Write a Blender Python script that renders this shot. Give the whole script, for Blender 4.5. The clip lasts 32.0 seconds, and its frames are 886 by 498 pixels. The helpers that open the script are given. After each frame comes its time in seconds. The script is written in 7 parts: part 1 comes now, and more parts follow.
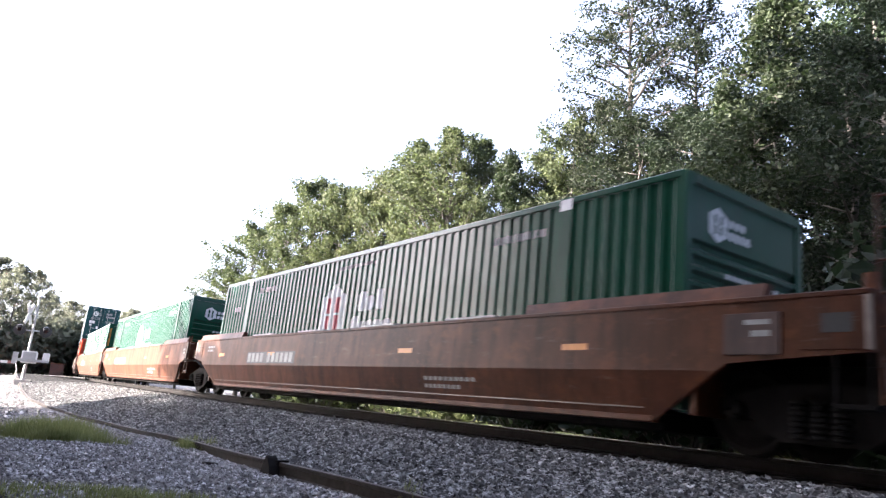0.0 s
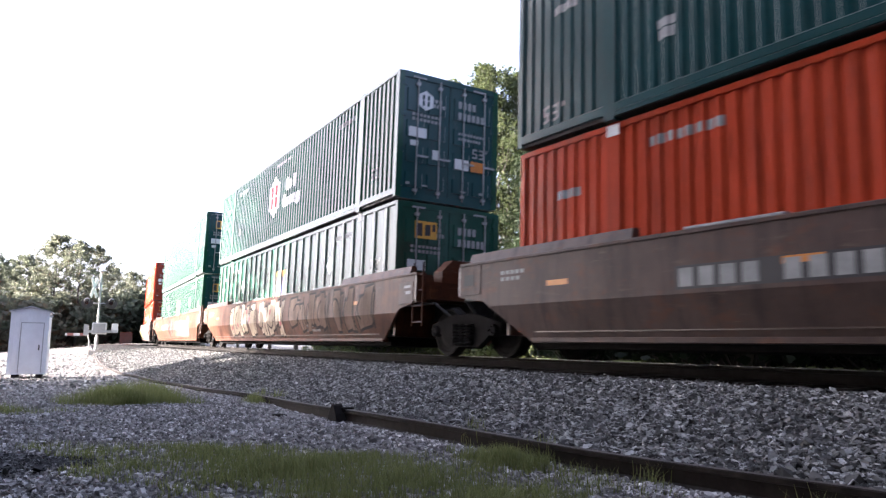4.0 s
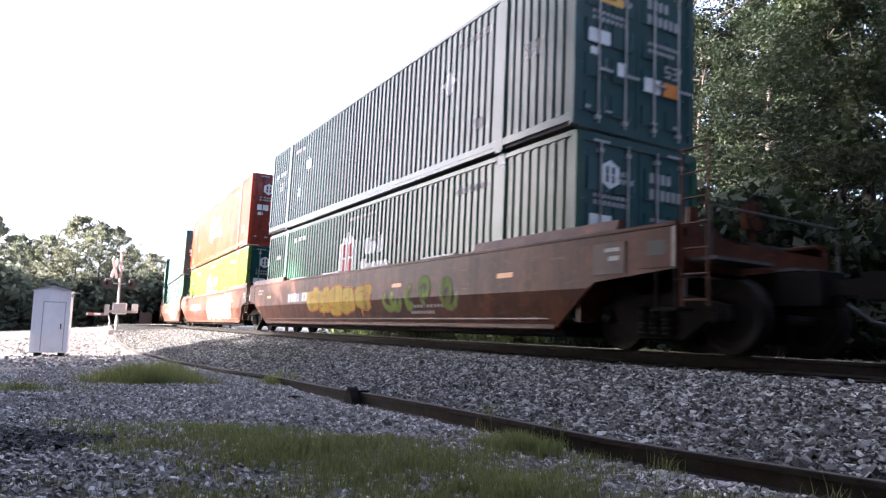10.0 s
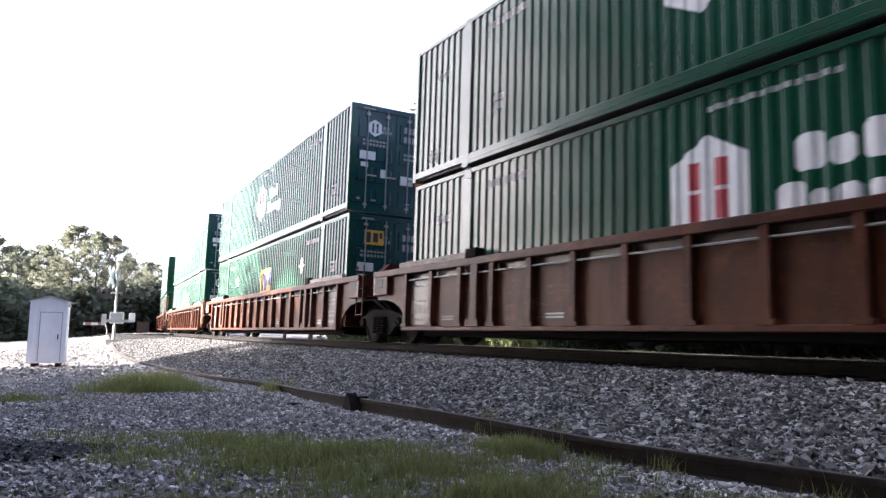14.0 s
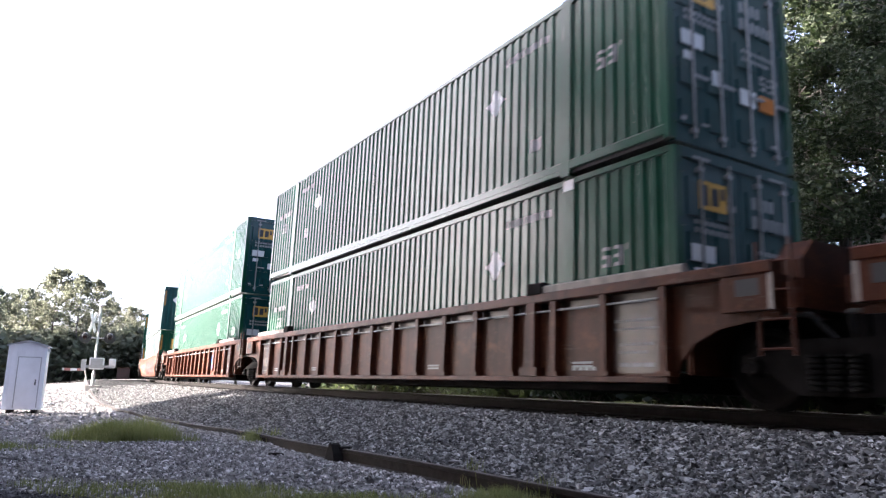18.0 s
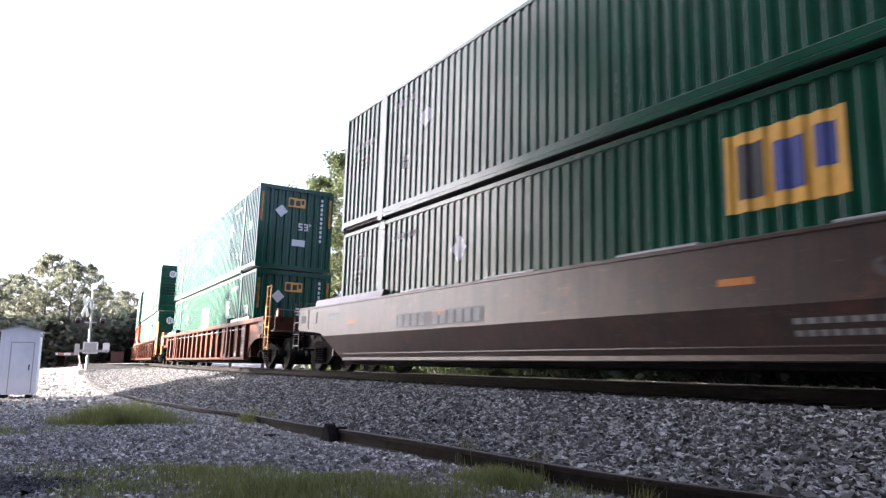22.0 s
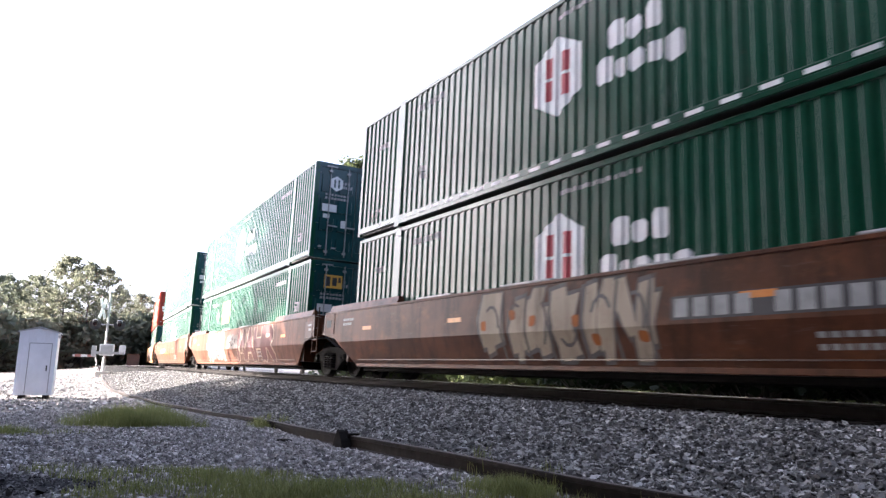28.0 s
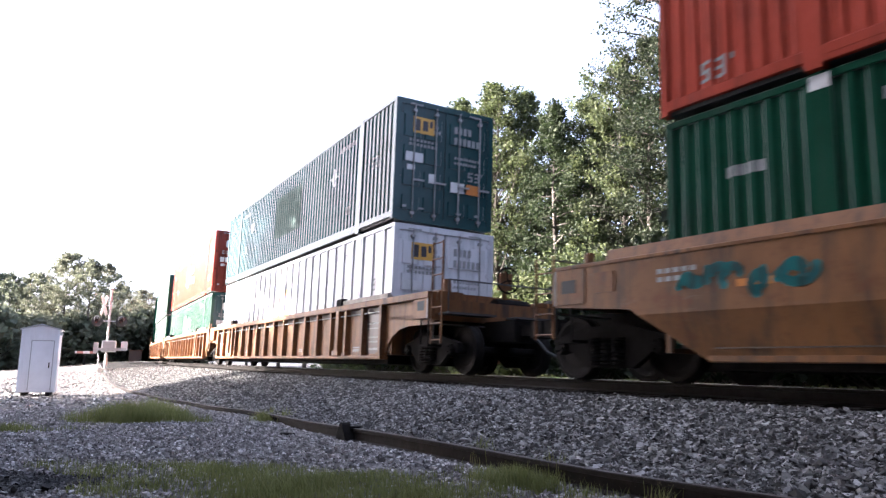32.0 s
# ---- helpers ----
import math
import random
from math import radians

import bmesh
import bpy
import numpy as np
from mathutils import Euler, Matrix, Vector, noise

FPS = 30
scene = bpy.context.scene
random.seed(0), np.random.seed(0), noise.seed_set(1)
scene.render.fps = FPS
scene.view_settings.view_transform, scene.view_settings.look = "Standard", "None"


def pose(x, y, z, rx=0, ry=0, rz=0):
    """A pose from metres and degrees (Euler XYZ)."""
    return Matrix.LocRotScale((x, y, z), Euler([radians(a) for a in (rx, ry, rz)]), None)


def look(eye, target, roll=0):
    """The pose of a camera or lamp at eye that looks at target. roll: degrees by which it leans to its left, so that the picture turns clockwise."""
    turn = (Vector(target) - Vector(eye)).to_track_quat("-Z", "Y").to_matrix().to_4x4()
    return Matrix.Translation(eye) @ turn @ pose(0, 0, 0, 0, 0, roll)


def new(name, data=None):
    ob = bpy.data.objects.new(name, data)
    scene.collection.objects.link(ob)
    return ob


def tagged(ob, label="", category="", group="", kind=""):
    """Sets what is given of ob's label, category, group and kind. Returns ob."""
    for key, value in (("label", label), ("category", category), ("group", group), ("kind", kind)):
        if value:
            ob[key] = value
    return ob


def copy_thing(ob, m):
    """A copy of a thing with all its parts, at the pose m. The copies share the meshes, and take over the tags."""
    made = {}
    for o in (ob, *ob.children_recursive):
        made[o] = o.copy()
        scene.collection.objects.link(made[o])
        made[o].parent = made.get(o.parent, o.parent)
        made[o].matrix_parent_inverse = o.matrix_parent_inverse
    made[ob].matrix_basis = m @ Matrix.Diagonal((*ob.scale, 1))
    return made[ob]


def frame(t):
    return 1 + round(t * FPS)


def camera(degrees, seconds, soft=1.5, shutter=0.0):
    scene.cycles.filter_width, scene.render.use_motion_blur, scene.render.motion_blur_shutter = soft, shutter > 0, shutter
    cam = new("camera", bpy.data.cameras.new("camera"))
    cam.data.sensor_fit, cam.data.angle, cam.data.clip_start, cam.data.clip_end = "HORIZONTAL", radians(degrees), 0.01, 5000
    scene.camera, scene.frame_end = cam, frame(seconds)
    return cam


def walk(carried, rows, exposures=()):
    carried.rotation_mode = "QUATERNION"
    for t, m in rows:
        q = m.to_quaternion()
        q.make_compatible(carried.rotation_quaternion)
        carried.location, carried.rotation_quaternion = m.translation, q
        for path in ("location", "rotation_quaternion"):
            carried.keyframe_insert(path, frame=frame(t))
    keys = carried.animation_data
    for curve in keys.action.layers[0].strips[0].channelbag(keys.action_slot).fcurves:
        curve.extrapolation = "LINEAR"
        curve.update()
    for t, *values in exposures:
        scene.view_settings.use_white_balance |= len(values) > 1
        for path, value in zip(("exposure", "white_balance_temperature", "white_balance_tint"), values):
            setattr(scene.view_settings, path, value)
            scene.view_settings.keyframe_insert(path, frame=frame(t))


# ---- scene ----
cam = camera(64.6, 32.0, soft=1.3, shutter=0.12)
EYE = (0.0, 0.0, 0.95)
# seconds, pitch, roll, yaw of the hand-held camera
PATH = [
    (0, 102.90, -4.82, -2.07),
    (0.5, 101.52, -6.59, -1.69),
    (1, 101.03, -6.25, -2.59),
    (1.5, 100.39, -6.31, -1.61),
    (2, 99.20, -3.35, 6.65),
    (2.5, 97.19, -1.79, 6.14),
    (4.5, 98.07, -0.56, 2.04),
    (5, 97.32, -0.79, 2.89),
    (5.5, 97.38, -0.32, 2.96),
    (6, 96.08, -0.81, 2.83),
    (6.5, 95.45, -0.36, 4.35),
    (7, 95.63, -0.60, 3.63),
    (7.5, 96.11, -0.98, 3.87),
    (8, 97.14, -1.59, 3.37),
    (8.5, 97.18, -1.13, 3.36),
    (9, 97.23, -1.38, 3.50),
    (9.5, 97.42, -1.15, 3.21),
    (10, 96.73, -1.38, 3.69),
    (10.5, 96.49, -0.71, 3.81),
    (11, 97.56, -0.61, 3.99),
    (11.5, 96.94, -0.41, 3.44),
    (12, 96.97, -0.34, 3.23),
    (12.5, 96.93, -0.07, 3.81),
    (13, 96.84, -0.42, 3.70),
    (13.5, 97.20, -0.51, 4.28),
    (14, 97.10, -0.53, 3.55),
    (14.5, 96.97, -0.18, 2.64),
    (16.5, 98.84, -1.53, 1.48),
    (17, 100.18, -1.56, 1.82),
    (17.5, 100.52, -1.98, 1.52),
    (18, 101.05, -1.06, 2.40),
    (18.5, 100.31, -1.28, 2.06),
    (19, 100.31, -0.94, 1.08),
    (19.5, 99.74, -0.12, 1.01),
    (20, 100.06, -0.06, 1.09),
    (20.5, 100.05, 0.11, 1.46),
    (21, 100.20, -0.17, 1.78),
    (21.5, 100.07, -0.29, 2.94),
    (22, 99.45, -0.33, 1.93),
    (22.5, 99.47, 0.08, 1.46),
    (23, 99.74, -0.18, 1.55),
    (23.5, 99.64, -0.70, 1.98),
    (24, 99.52, -1.39, 1.58),
    (24.5, 100.06, -2.36, 1.63),
    (25, 99.46, -2.92, 1.90),
    (25.5, 98.46, -3.20, 2.57),
    (27.5, 100.15, -1.04, 3.10),
    (28, 100.06, -1.31, 2.99),
    (28.5, 99.78, -1.10, 2.67),
    (29, 100.39, -1.02, 3.03),
    (29.5, 102.33, -0.80, 2.39),
    (30, 101.99, 0.05, 1.31),
    (30.5, 101.30, -0.45, 0.93),
    (31, 102.07, -0.74, 2.44),
    (31.5, 100.56, -0.17, 2.54),
    (32, 99.41, -0.55, 3.13),
]
walk(cam, [(t, pose(*EYE, a, b, c)) for t, a, b, c in PATH], exposures=[(0.0, 3.66, 5750, 14), (32.0, 3.66, 5750, 14)])

# ---- the line: arc length s along the track, away from the camera ----
D0, PSI0, RAIL_Z, GRADE, BANK = 8.2613, 35.645, 0.7066, 0.00452, math.degrees(0.02306)
L_STEP = 1.0
S_MIN, S_MAX = -800.0, 900.0


def build_line():
    ss = np.arange(S_MIN, S_MAX + L_STEP, L_STEP)
    k = -0.002537 + 9.675e-6 * np.clip(ss, 0, 120)
    k = np.where(ss < -120, k * np.clip(1 - (-120 - ss) / 60, 0, 1), k)
    k = np.where(ss > 140, k * np.clip(1 - (ss - 140) / 80, 0, 1), k)
    i0 = int(round(-S_MIN / L_STEP))
    th = np.concatenate([[0], np.cumsum((k[1:] + k[:-1]) / 2 * L_STEP)])
    th += radians(PSI0) - th[i0]
    dx, dy = -np.sin(th), np.cos(th)
    x = np.concatenate([[0], np.cumsum((dx[1:] + dx[:-1]) / 2 * L_STEP)])
    y = np.concatenate([[0], np.cumsum((dy[1:] + dy[:-1]) / 2 * L_STEP)])
    x += D0 * math.cos(radians(PSI0)) - x[i0]
    y += D0 * math.sin(radians(PSI0)) - y[i0]
    z = RAIL_Z + GRADE * np.clip(ss, -60, 160)
    return ss, x, y, z, th


LS, LX, LY, LZ, LTH = build_line()


def on_line(s, lat=0.0, up=0.0):
    """A place at arc length s, lat metres to the far side, up metres over the rails."""
    x, y, z, th = (np.interp(s, LS, a) for a in (LX, LY, LZ, LTH))
    return x + math.cos(th) * lat, y + math.sin(th) * lat, z + up


def line_pose(s, up=0.0):
    x, y, z, th = (float(np.interp(s, LS, a)) for a in (LX, LY, LZ, LTH))
    flat = 1.0 if -60 < s < 160 else 0.0
    return pose(x, y, z + up, math.degrees(math.atan(GRADE)) * flat, BANK, math.degrees(th))


def line_coords(px, py):
    """Arc length and offset of ground places (arrays)."""
    px, py = np.asarray(px, float), np.asarray(py, float)
    pick = slice(None, None, 4)
    sx, sy, sth, sss = LX[pick], LY[pick], LTH[pick], LS[pick]
    s, lat = np.empty(px.shape), np.empty(px.shape)
    flat_x, flat_y = px.ravel(), py.ravel()
    so, lo = np.empty(flat_x.size), np.empty(flat_x.size)
    for a in range(0, flat_x.size, 20000):
        b = slice(a, a + 20000)
        d = (flat_x[b, None] - sx) ** 2 + (flat_y[b, None] - sy) ** 2
        i = d.argmin(1)
        ddx, ddy = flat_x[b] - sx[i], flat_y[b] - sy[i]
        so[b] = sss[i] - ddx * np.sin(sth[i]) + ddy * np.cos(sth[i])
        lo[b] = ddx * np.cos(sth[i]) + ddy * np.sin(sth[i])
    return so.reshape(px.shape), lo.reshape(px.shape)


def smooth(a, b, v):
    u = np.clip((v - a) / (b - a), 0, 1)
    return u * u * (3 - 2 * u)


def side_lat(s):
    """Offset of the old siding rail from the main track."""
    return np.interp(s, (-16, 2, 4, 7, 14, 20, 27, 36, 52), (-3.6, -3.95, -4.20, -4.35, -4.32, -4.60, -4.90, -5.10, -5.35))


def lot_z(px, py, s, lat):
    """The open lot: a shallow dip, then a rise to the level crossing."""
    dip = -0.18 * smooth(6, 22, np.hypot(px, py)) * (1 - smooth(32, 50, s))
    return dip + 0.80 * smooth(30, 56, s) * smooth(-16, -3, lat) + 0.02 * np.sin(px * 0.9) * np.sin(py * 0.7)


def ground_z(px, py, hold=0.05):
    s, lat = line_coords(px, py)
    px, py = np.asarray(px, float), np.asarray(py, float)
    rail = RAIL_Z + GRADE * np.clip(s, -60, 160)
    far = 0.42 + 0.5 * smooth(8, 45, lat)
    berm = 0.07 * smooth(8.5, 13, s) * np.clip(1 - (side_lat(s) - 0.08 - lat) / 0.9, 0, 1) * (lat < side_lat(s))
    base = np.where(lat < 0, lot_z(px, py, s, lat) + berm, far)
    # the ballast bed: its shoulder runs down to the siding rail, which holds it back
    top = rail - 0.20
    foot = -side_lat(s) - hold
    out = np.abs(lat)
    near = top - np.clip(out - 1.75, 0, foot - 1.75) / (foot - 1.75) * (top - 0.13 - lot_z(px, py, s, lat)) - np.clip(out - foot, 0, 10) * 1.2
    bed = np.where(lat < 0, near, top - np.clip((out - 1.75) / 2.15, 0, 10) * 0.56)
    return np.maximum(base, bed)


# ---- travel of the train ----
SPEED, SLOW, EASE = 18.958, -0.03412, 0.000349


def travel(t):
    return SPEED * t + SLOW * t * t / 2 + EASE * t ** 3 / 6


TIMES = [0.5 * i for i in range(65)]


def ride(thing, s0, up=0.0):
    walk(thing, [(t, line_pose(s0 - travel(t), up)) for t in TIMES])


# ---- daylight ----
SUN_AZ, SUN_EL = 100.0, 17.0          # degrees left of straight ahead, and height
world = bpy.data.worlds.new("sky")
scene.world = world
world.use_nodes = True
wn = world.node_tree.nodes
sky = wn.new("ShaderNodeTexSky")
sky.sky_type = "NISHITA"
sky.sun_disc = False
sky.sun_elevation = radians(SUN_EL)
sky.sun_rotation = radians(-SUN_AZ)
sky.air_density, sky.dust_density, sky.ozone_density = 0.35, 8.0, 0.3
haze = wn.new("ShaderNodeVectorMath")          # an even milky haze over the whole sky
haze.inputs[1].default_value = (0.60, 0.61, 0.63)
world.node_tree.links.new(sky.outputs[0], haze.inputs[0])
world.node_tree.links.new(haze.outputs[0], wn["Background"].inputs[0])
wn["Background"].inputs[1].default_value = 0.115
sun = new("sun", bpy.data.lights.new("sun", "SUN"))
sun.data.energy, sun.data.angle, sun.data.color = 5.0, radians(0.53), (1.0, 0.86, 0.68)
a, e = radians(SUN_AZ), radians(SUN_EL)
sun.matrix_world = look((0, 0, 60), (60 * math.sin(a) * math.cos(e), -60 * math.cos(a) * math.cos(e), 60 - 60 * math.sin(e)))


# ---- materials ----
def material(name):
    m = bpy.data.materials.new(name)
    m.use_nodes = True
    return m, m.node_tree.nodes, m.node_tree.links, m.node_tree.nodes["Principled BSDF"]


def coords(n, l, vary=True):
    """Object coordinates, shifted at random from object to object."""
    tc = n.new("ShaderNodeTexCoord")
    if not vary:
        return tc.outputs["Object"]
    oi = n.new("ShaderNodeObjectInfo")
    mul = n.new("ShaderNodeVectorMath")
    mul.operation = "SCALE"
    mul.inputs[0].default_value = (37.0, 91.0, 13.0)
    l.new(oi.outputs["Random"], mul.inputs["Scale"])
    add = n.new("ShaderNodeVectorMath")
    l.new(tc.outputs["Object"], add.inputs[0])
    l.new(mul.outputs[0], add.inputs[1])
    return add.outputs[0]


def noise_tex(n, l, vec, scale, detail=4.0, rough=0.6, stretch=None):
    if stretch:
        mp = n.new("ShaderNodeMapping")
        mp.inputs["Scale"].default_value = stretch
        l.new(vec, mp.inputs["Vector"])
        vec = mp.outputs[0]
    t = n.new("ShaderNodeTexNoise")
    t.inputs["Scale"].default_value, t.inputs["Detail"].default_value = scale, detail
    t.inputs["Roughness"].default_value = rough
    l.new(vec, t.inputs["Vector"])
    return t.outputs["Fac"]


def ramp(n, l, fac, *stops):
    r = n.new("ShaderNodeValToRGB")
    els = r.color_ramp.elements
    while len(els) < len(stops):
        els.new(0.5)
    for el, (p, c) in zip(els, stops):
        el.position, el.color = p, (*c, 1) if len(c) == 3 else c
    l.new(fac, r.inputs[0])
    return r.outputs[0]


def mix(n, l, fac, a, b):
    m = n.new("ShaderNodeMix")
    m.data_type = "RGBA"
    for s, v in ((0, fac), (6, a), (7, b)):
        if isinstance(v, (tuple, list)):
            m.inputs[s].default_value = (*v, 1)
        elif isinstance(v, (int, float)):
            m.inputs[s].default_value = v
        else:
            l.new(v, m.inputs[s])
    return m.outputs[2]


def bump(n, l, b, fac, strength, dist):
    bp = n.new("ShaderNodeBump")
    bp.inputs["Strength"].default_value, bp.inputs["Distance"].default_value = strength, dist
    l.new(fac, bp.inputs["Height"])
    l.new(bp.outputs[0], b.inputs["Normal"])


def grey(v):
    return (v, v, v)


def painted(name, col, dirt=(0.020, 0.030, 0.026), amount=0.5, rough=0.19, fade=1.25, rust=0.0, spec=0.30, chalk=0.0):
    """Weathered paint: faded patches, streaks that run down, scuffs and rust."""
    m, n, l, b = material(name)
    v = coords(n, l)
    light = tuple(min(1.0, c * fade + 0.001) for c in col)
    c = mix(n, l, ramp(n, l, noise_tex(n, l, v, 0.7, 6, 0.65), (0.42, grey(0)), (0.60, grey(1))), col, light)
    streak = noise_tex(n, l, v, 1.3, 6, 0.7, (3.0, 3.0, 0.35))
    c = mix(n, l, ramp(n, l, streak, (0.48, grey(0)), (0.66, grey(amount))), c, dirt)
    if rust:
        # rust blooms and pale scuffs
        bloom = noise_tex(n, l, v, 1.7, 8, 0.75, (1.0, 1.0, 1.6))
        c = mix(n, l, ramp(n, l, bloom, (0.53, grey(0)), (0.66, grey(0.75 * rust))), c, (0.105, 0.036, 0.013))
        scuff = noise_tex(n, l, v, 4.0, 8, 0.8, (0.4, 0.4, 2.5))
        c = mix(n, l, ramp(n, l, scuff, (0.58, grey(0)), (0.68, grey(0.4))), c, (0.14, 0.105, 0.085))
    speck = noise_tex(n, l, v, 9.0, 6, 0.7)
    c = mix(n, l, ramp(n, l, speck, (0.62 - 0.06 * rust, grey(0)), (0.72, grey(0.10 + 0.6 * rust))), c, (0.10, 0.035, 0.016))
    l.new(c, b.inputs["Base Color"])
    b.inputs["Specular IOR Level"].default_value = spec
    l.new(ramp(n, l, streak, (0.35, grey(rough)), (0.7, grey(min(1, rough + 0.09)))), b.inputs["Roughness"])
    if chalk:
        # a chalky bloom of dust and oxidised paint
        b.inputs["Sheen Weight"].default_value, b.inputs["Sheen Roughness"].default_value = chalk, 0.35
        b.inputs["Sheen Tint"].default_value = (0.9, 0.95, 0.92, 1)
    bump(n, l, b, noise_tex(n, l, v, 7.0, 4), 0.10, 0.0015)
    return m


def plain(name, col, rough=0.6, metal=0.0, vary=0.18, scale=6.0, relief=0.0, spec=0.5):
    m, n, l, b = material(name)
    v = coords(n, l)
    lo, hi = tuple(c * (1 - vary) for c in col), tuple(min(1, c * (1 + vary)) for c in col)
    l.new(ramp(n, l, noise_tex(n, l, v, scale, 6, 0.65), (0.3, lo), (0.7, hi)), b.inputs["Base Color"])
    b.inputs["Roughness"].default_value, b.inputs["Metallic"].default_value = rough, metal
    b.inputs["Specular IOR Level"].default_value = spec
    if relief:
        bump(n, l, b, noise_tex(n, l, v, scale * 4, 5), 0.4, relief)
    return m


GREEN = painted("green container paint", (0.0030, 0.036, 0.0195), amount=0.3, chalk=0.75)
TEAL = painted("blue-green container paint", (0.0042, 0.030, 0.034), amount=0.3, chalk=0.85)
SILVER = painted("grey-green container paint", (0.025, 0.060, 0.056), amount=0.4, chalk=0.25)
RED = painted("red container paint", (0.285, 0.038, 0.017), (0.05, 0.02, 0.015), 0.30, spec=0.12)
CRIMSON = painted("dark red container paint", (0.26, 0.046, 0.030), (0.06, 0.025, 0.02), 0.35, spec=0.14)
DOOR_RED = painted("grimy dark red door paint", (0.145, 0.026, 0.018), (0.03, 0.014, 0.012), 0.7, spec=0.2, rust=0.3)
OLIVE = painted("olive green container paint", (0.075, 0.100, 0.018), amount=0.3, chalk=0.15)
PALE = painted("pale grey stiffener paint", (0.22, 0.23, 0.20), amount=0.4)
PLATE_GREEN = painted("flat green container paint", (0.008, 0.040, 0.027), amount=0.3)
WHITE = painted("white container paint", (0.48, 0.49, 0.52), amount=0.35, fade=1.08)
CAR_BROWN = painted("brown rail car paint", (0.043, 0.0150, 0.0072), (0.015, 0.0075, 0.0052), 0.7, 0.42, 1.7, 0.9, 0.14)
CAR_RED = painted("oxide red rail car paint", (0.034, 0.0098, 0.0046), (0.014, 0.006, 0.004), 0.7, 0.42, 1.7, 0.8, 0.13)
CAR_GREY = painted("dusty grey-brown rail car paint", (0.050, 0.032, 0.028), (0.022, 0.016, 0.015), 0.75, 0.5, 1.4, 0.7, 0.22)
CAR_YELLOW = painted("faded yellow rail car paint", (0.135, 0.060, 0.021), (0.035, 0.025, 0.019), 0.95, 0.5, 1.35, 1.2, 0.25)
CAR_DARK = painted("dark brown rail car paint", (0.026, 0.014, 0.012), (0.012, 0.010, 0.009), 0.7, 0.34, 1.5, 0.5, 0.45)
STEEL_DARK = plain("greasy running gear steel", (0.008, 0.0072, 0.007), 0.9, 0.0, 0.4, 5.0, 0.01, 0.06)
WHEEL = plain("worn wheel steel", (0.007, 0.0062, 0.006), 0.85, 0.0, 0.35, 4.0, 0.0, 0.1)
GALV = plain("galvanised steel", (0.24, 0.245, 0.25), 0.5, 0.4, 0.2)
DULL = plain("dull grimy steel", (0.055, 0.053, 0.052), 0.7, 0, 0.3, 5.0, 0.0, 0.2)
RUBBER = plain("black rubber", (0.015, 0.015, 0.015), 0.7)
LEDGE = plain("dusty worn ledge steel", (0.19, 0.165, 0.145), 0.55, 0, 0.35, 5.0, 0.0, 0.4)
MARK = plain("white stencil paint", (0.50, 0.51, 0.52), 0.5, 0, 0.12, 3.0)
MARK_DIM = plain("dusty stencil paint", (0.20, 0.205, 0.21), 0.6, 0, 0.25, 4.0)
LOGO_RED = plain("red logo paint", (0.28, 0.02, 0.035), 0.5, 0, 0.12)
LOGO_YELLOW = plain("yellow logo paint", (0.50, 0.28, 0.04), 0.5, 0, 0.12)
LOGO_BLUE = plain("blue logo paint", (0.025, 0.04, 0.17), 0.5)
LOGO_BLACK = plain("black logo paint", (0.015, 0.015, 0.02), 0.5)
ORANGE = plain("orange reflector sticker", (0.42, 0.14, 0.012), 0.4)
HAZARD = plain("yellow safety paint", (0.48, 0.22, 0.025), 0.5, 0, 0.2)
SPRAY = {
    "tan": painted("tan spray paint", (0.15, 0.105, 0.08), (0.05, 0.035, 0.028), 0.6, 0.55, 0.8, 0.35, 0.1),
    "white": painted("white spray paint", (0.38, 0.38, 0.375), (0.05, 0.035, 0.028), 0.6, 0.55, 0.8, 0.35, 0.1),
    "grey": painted("grey spray paint", (0.105, 0.1, 0.098), (0.05, 0.035, 0.028), 0.6, 0.55, 0.8, 0.35, 0.1),
    "blue": painted("blue spray paint", (0.03, 0.07, 0.2), (0.05, 0.035, 0.028), 0.6, 0.55, 0.8, 0.35, 0.1),
    "lightblue": painted("light blue spray paint", (0.11, 0.21, 0.29), (0.05, 0.035, 0.028), 0.6, 0.55, 0.8, 0.35, 0.1),
    "lime": painted("lime green spray paint", (0.16, 0.24, 0.04), (0.05, 0.035, 0.028), 0.6, 0.55, 0.8, 0.35, 0.1),
    "yellow": painted("yellow spray paint", (0.3, 0.22, 0.035), (0.05, 0.035, 0.028), 0.6, 0.55, 0.8, 0.35, 0.1),
    "orange": painted("orange spray paint", (0.3, 0.1, 0.025), (0.05, 0.035, 0.028), 0.6, 0.55, 0.8, 0.35, 0.1),
    "pink": painted("pink spray paint", (0.26, 0.09, 0.1), (0.05, 0.035, 0.028), 0.6, 0.55, 0.8, 0.35, 0.1),
    "maroon": painted("maroon spray paint", (0.075, 0.022, 0.022), (0.05, 0.035, 0.028), 0.5, 0.5, 0.9, 0.2, 0.2),
    "cream": painted("cream spray paint", (0.30, 0.25, 0.19), (0.08, 0.06, 0.045), 0.5, 0.5, 0.9, 0.2, 0.2),
    "black": painted("black spray paint", (0.014, 0.013, 0.014), (0.05, 0.035, 0.028), 0.6, 0.55, 0.8, 0.35, 0.1),
    "teal": painted("turquoise spray paint", (0.03, 0.19, 0.2), (0.05, 0.035, 0.028), 0.6, 0.55, 0.8, 0.35, 0.1),
}


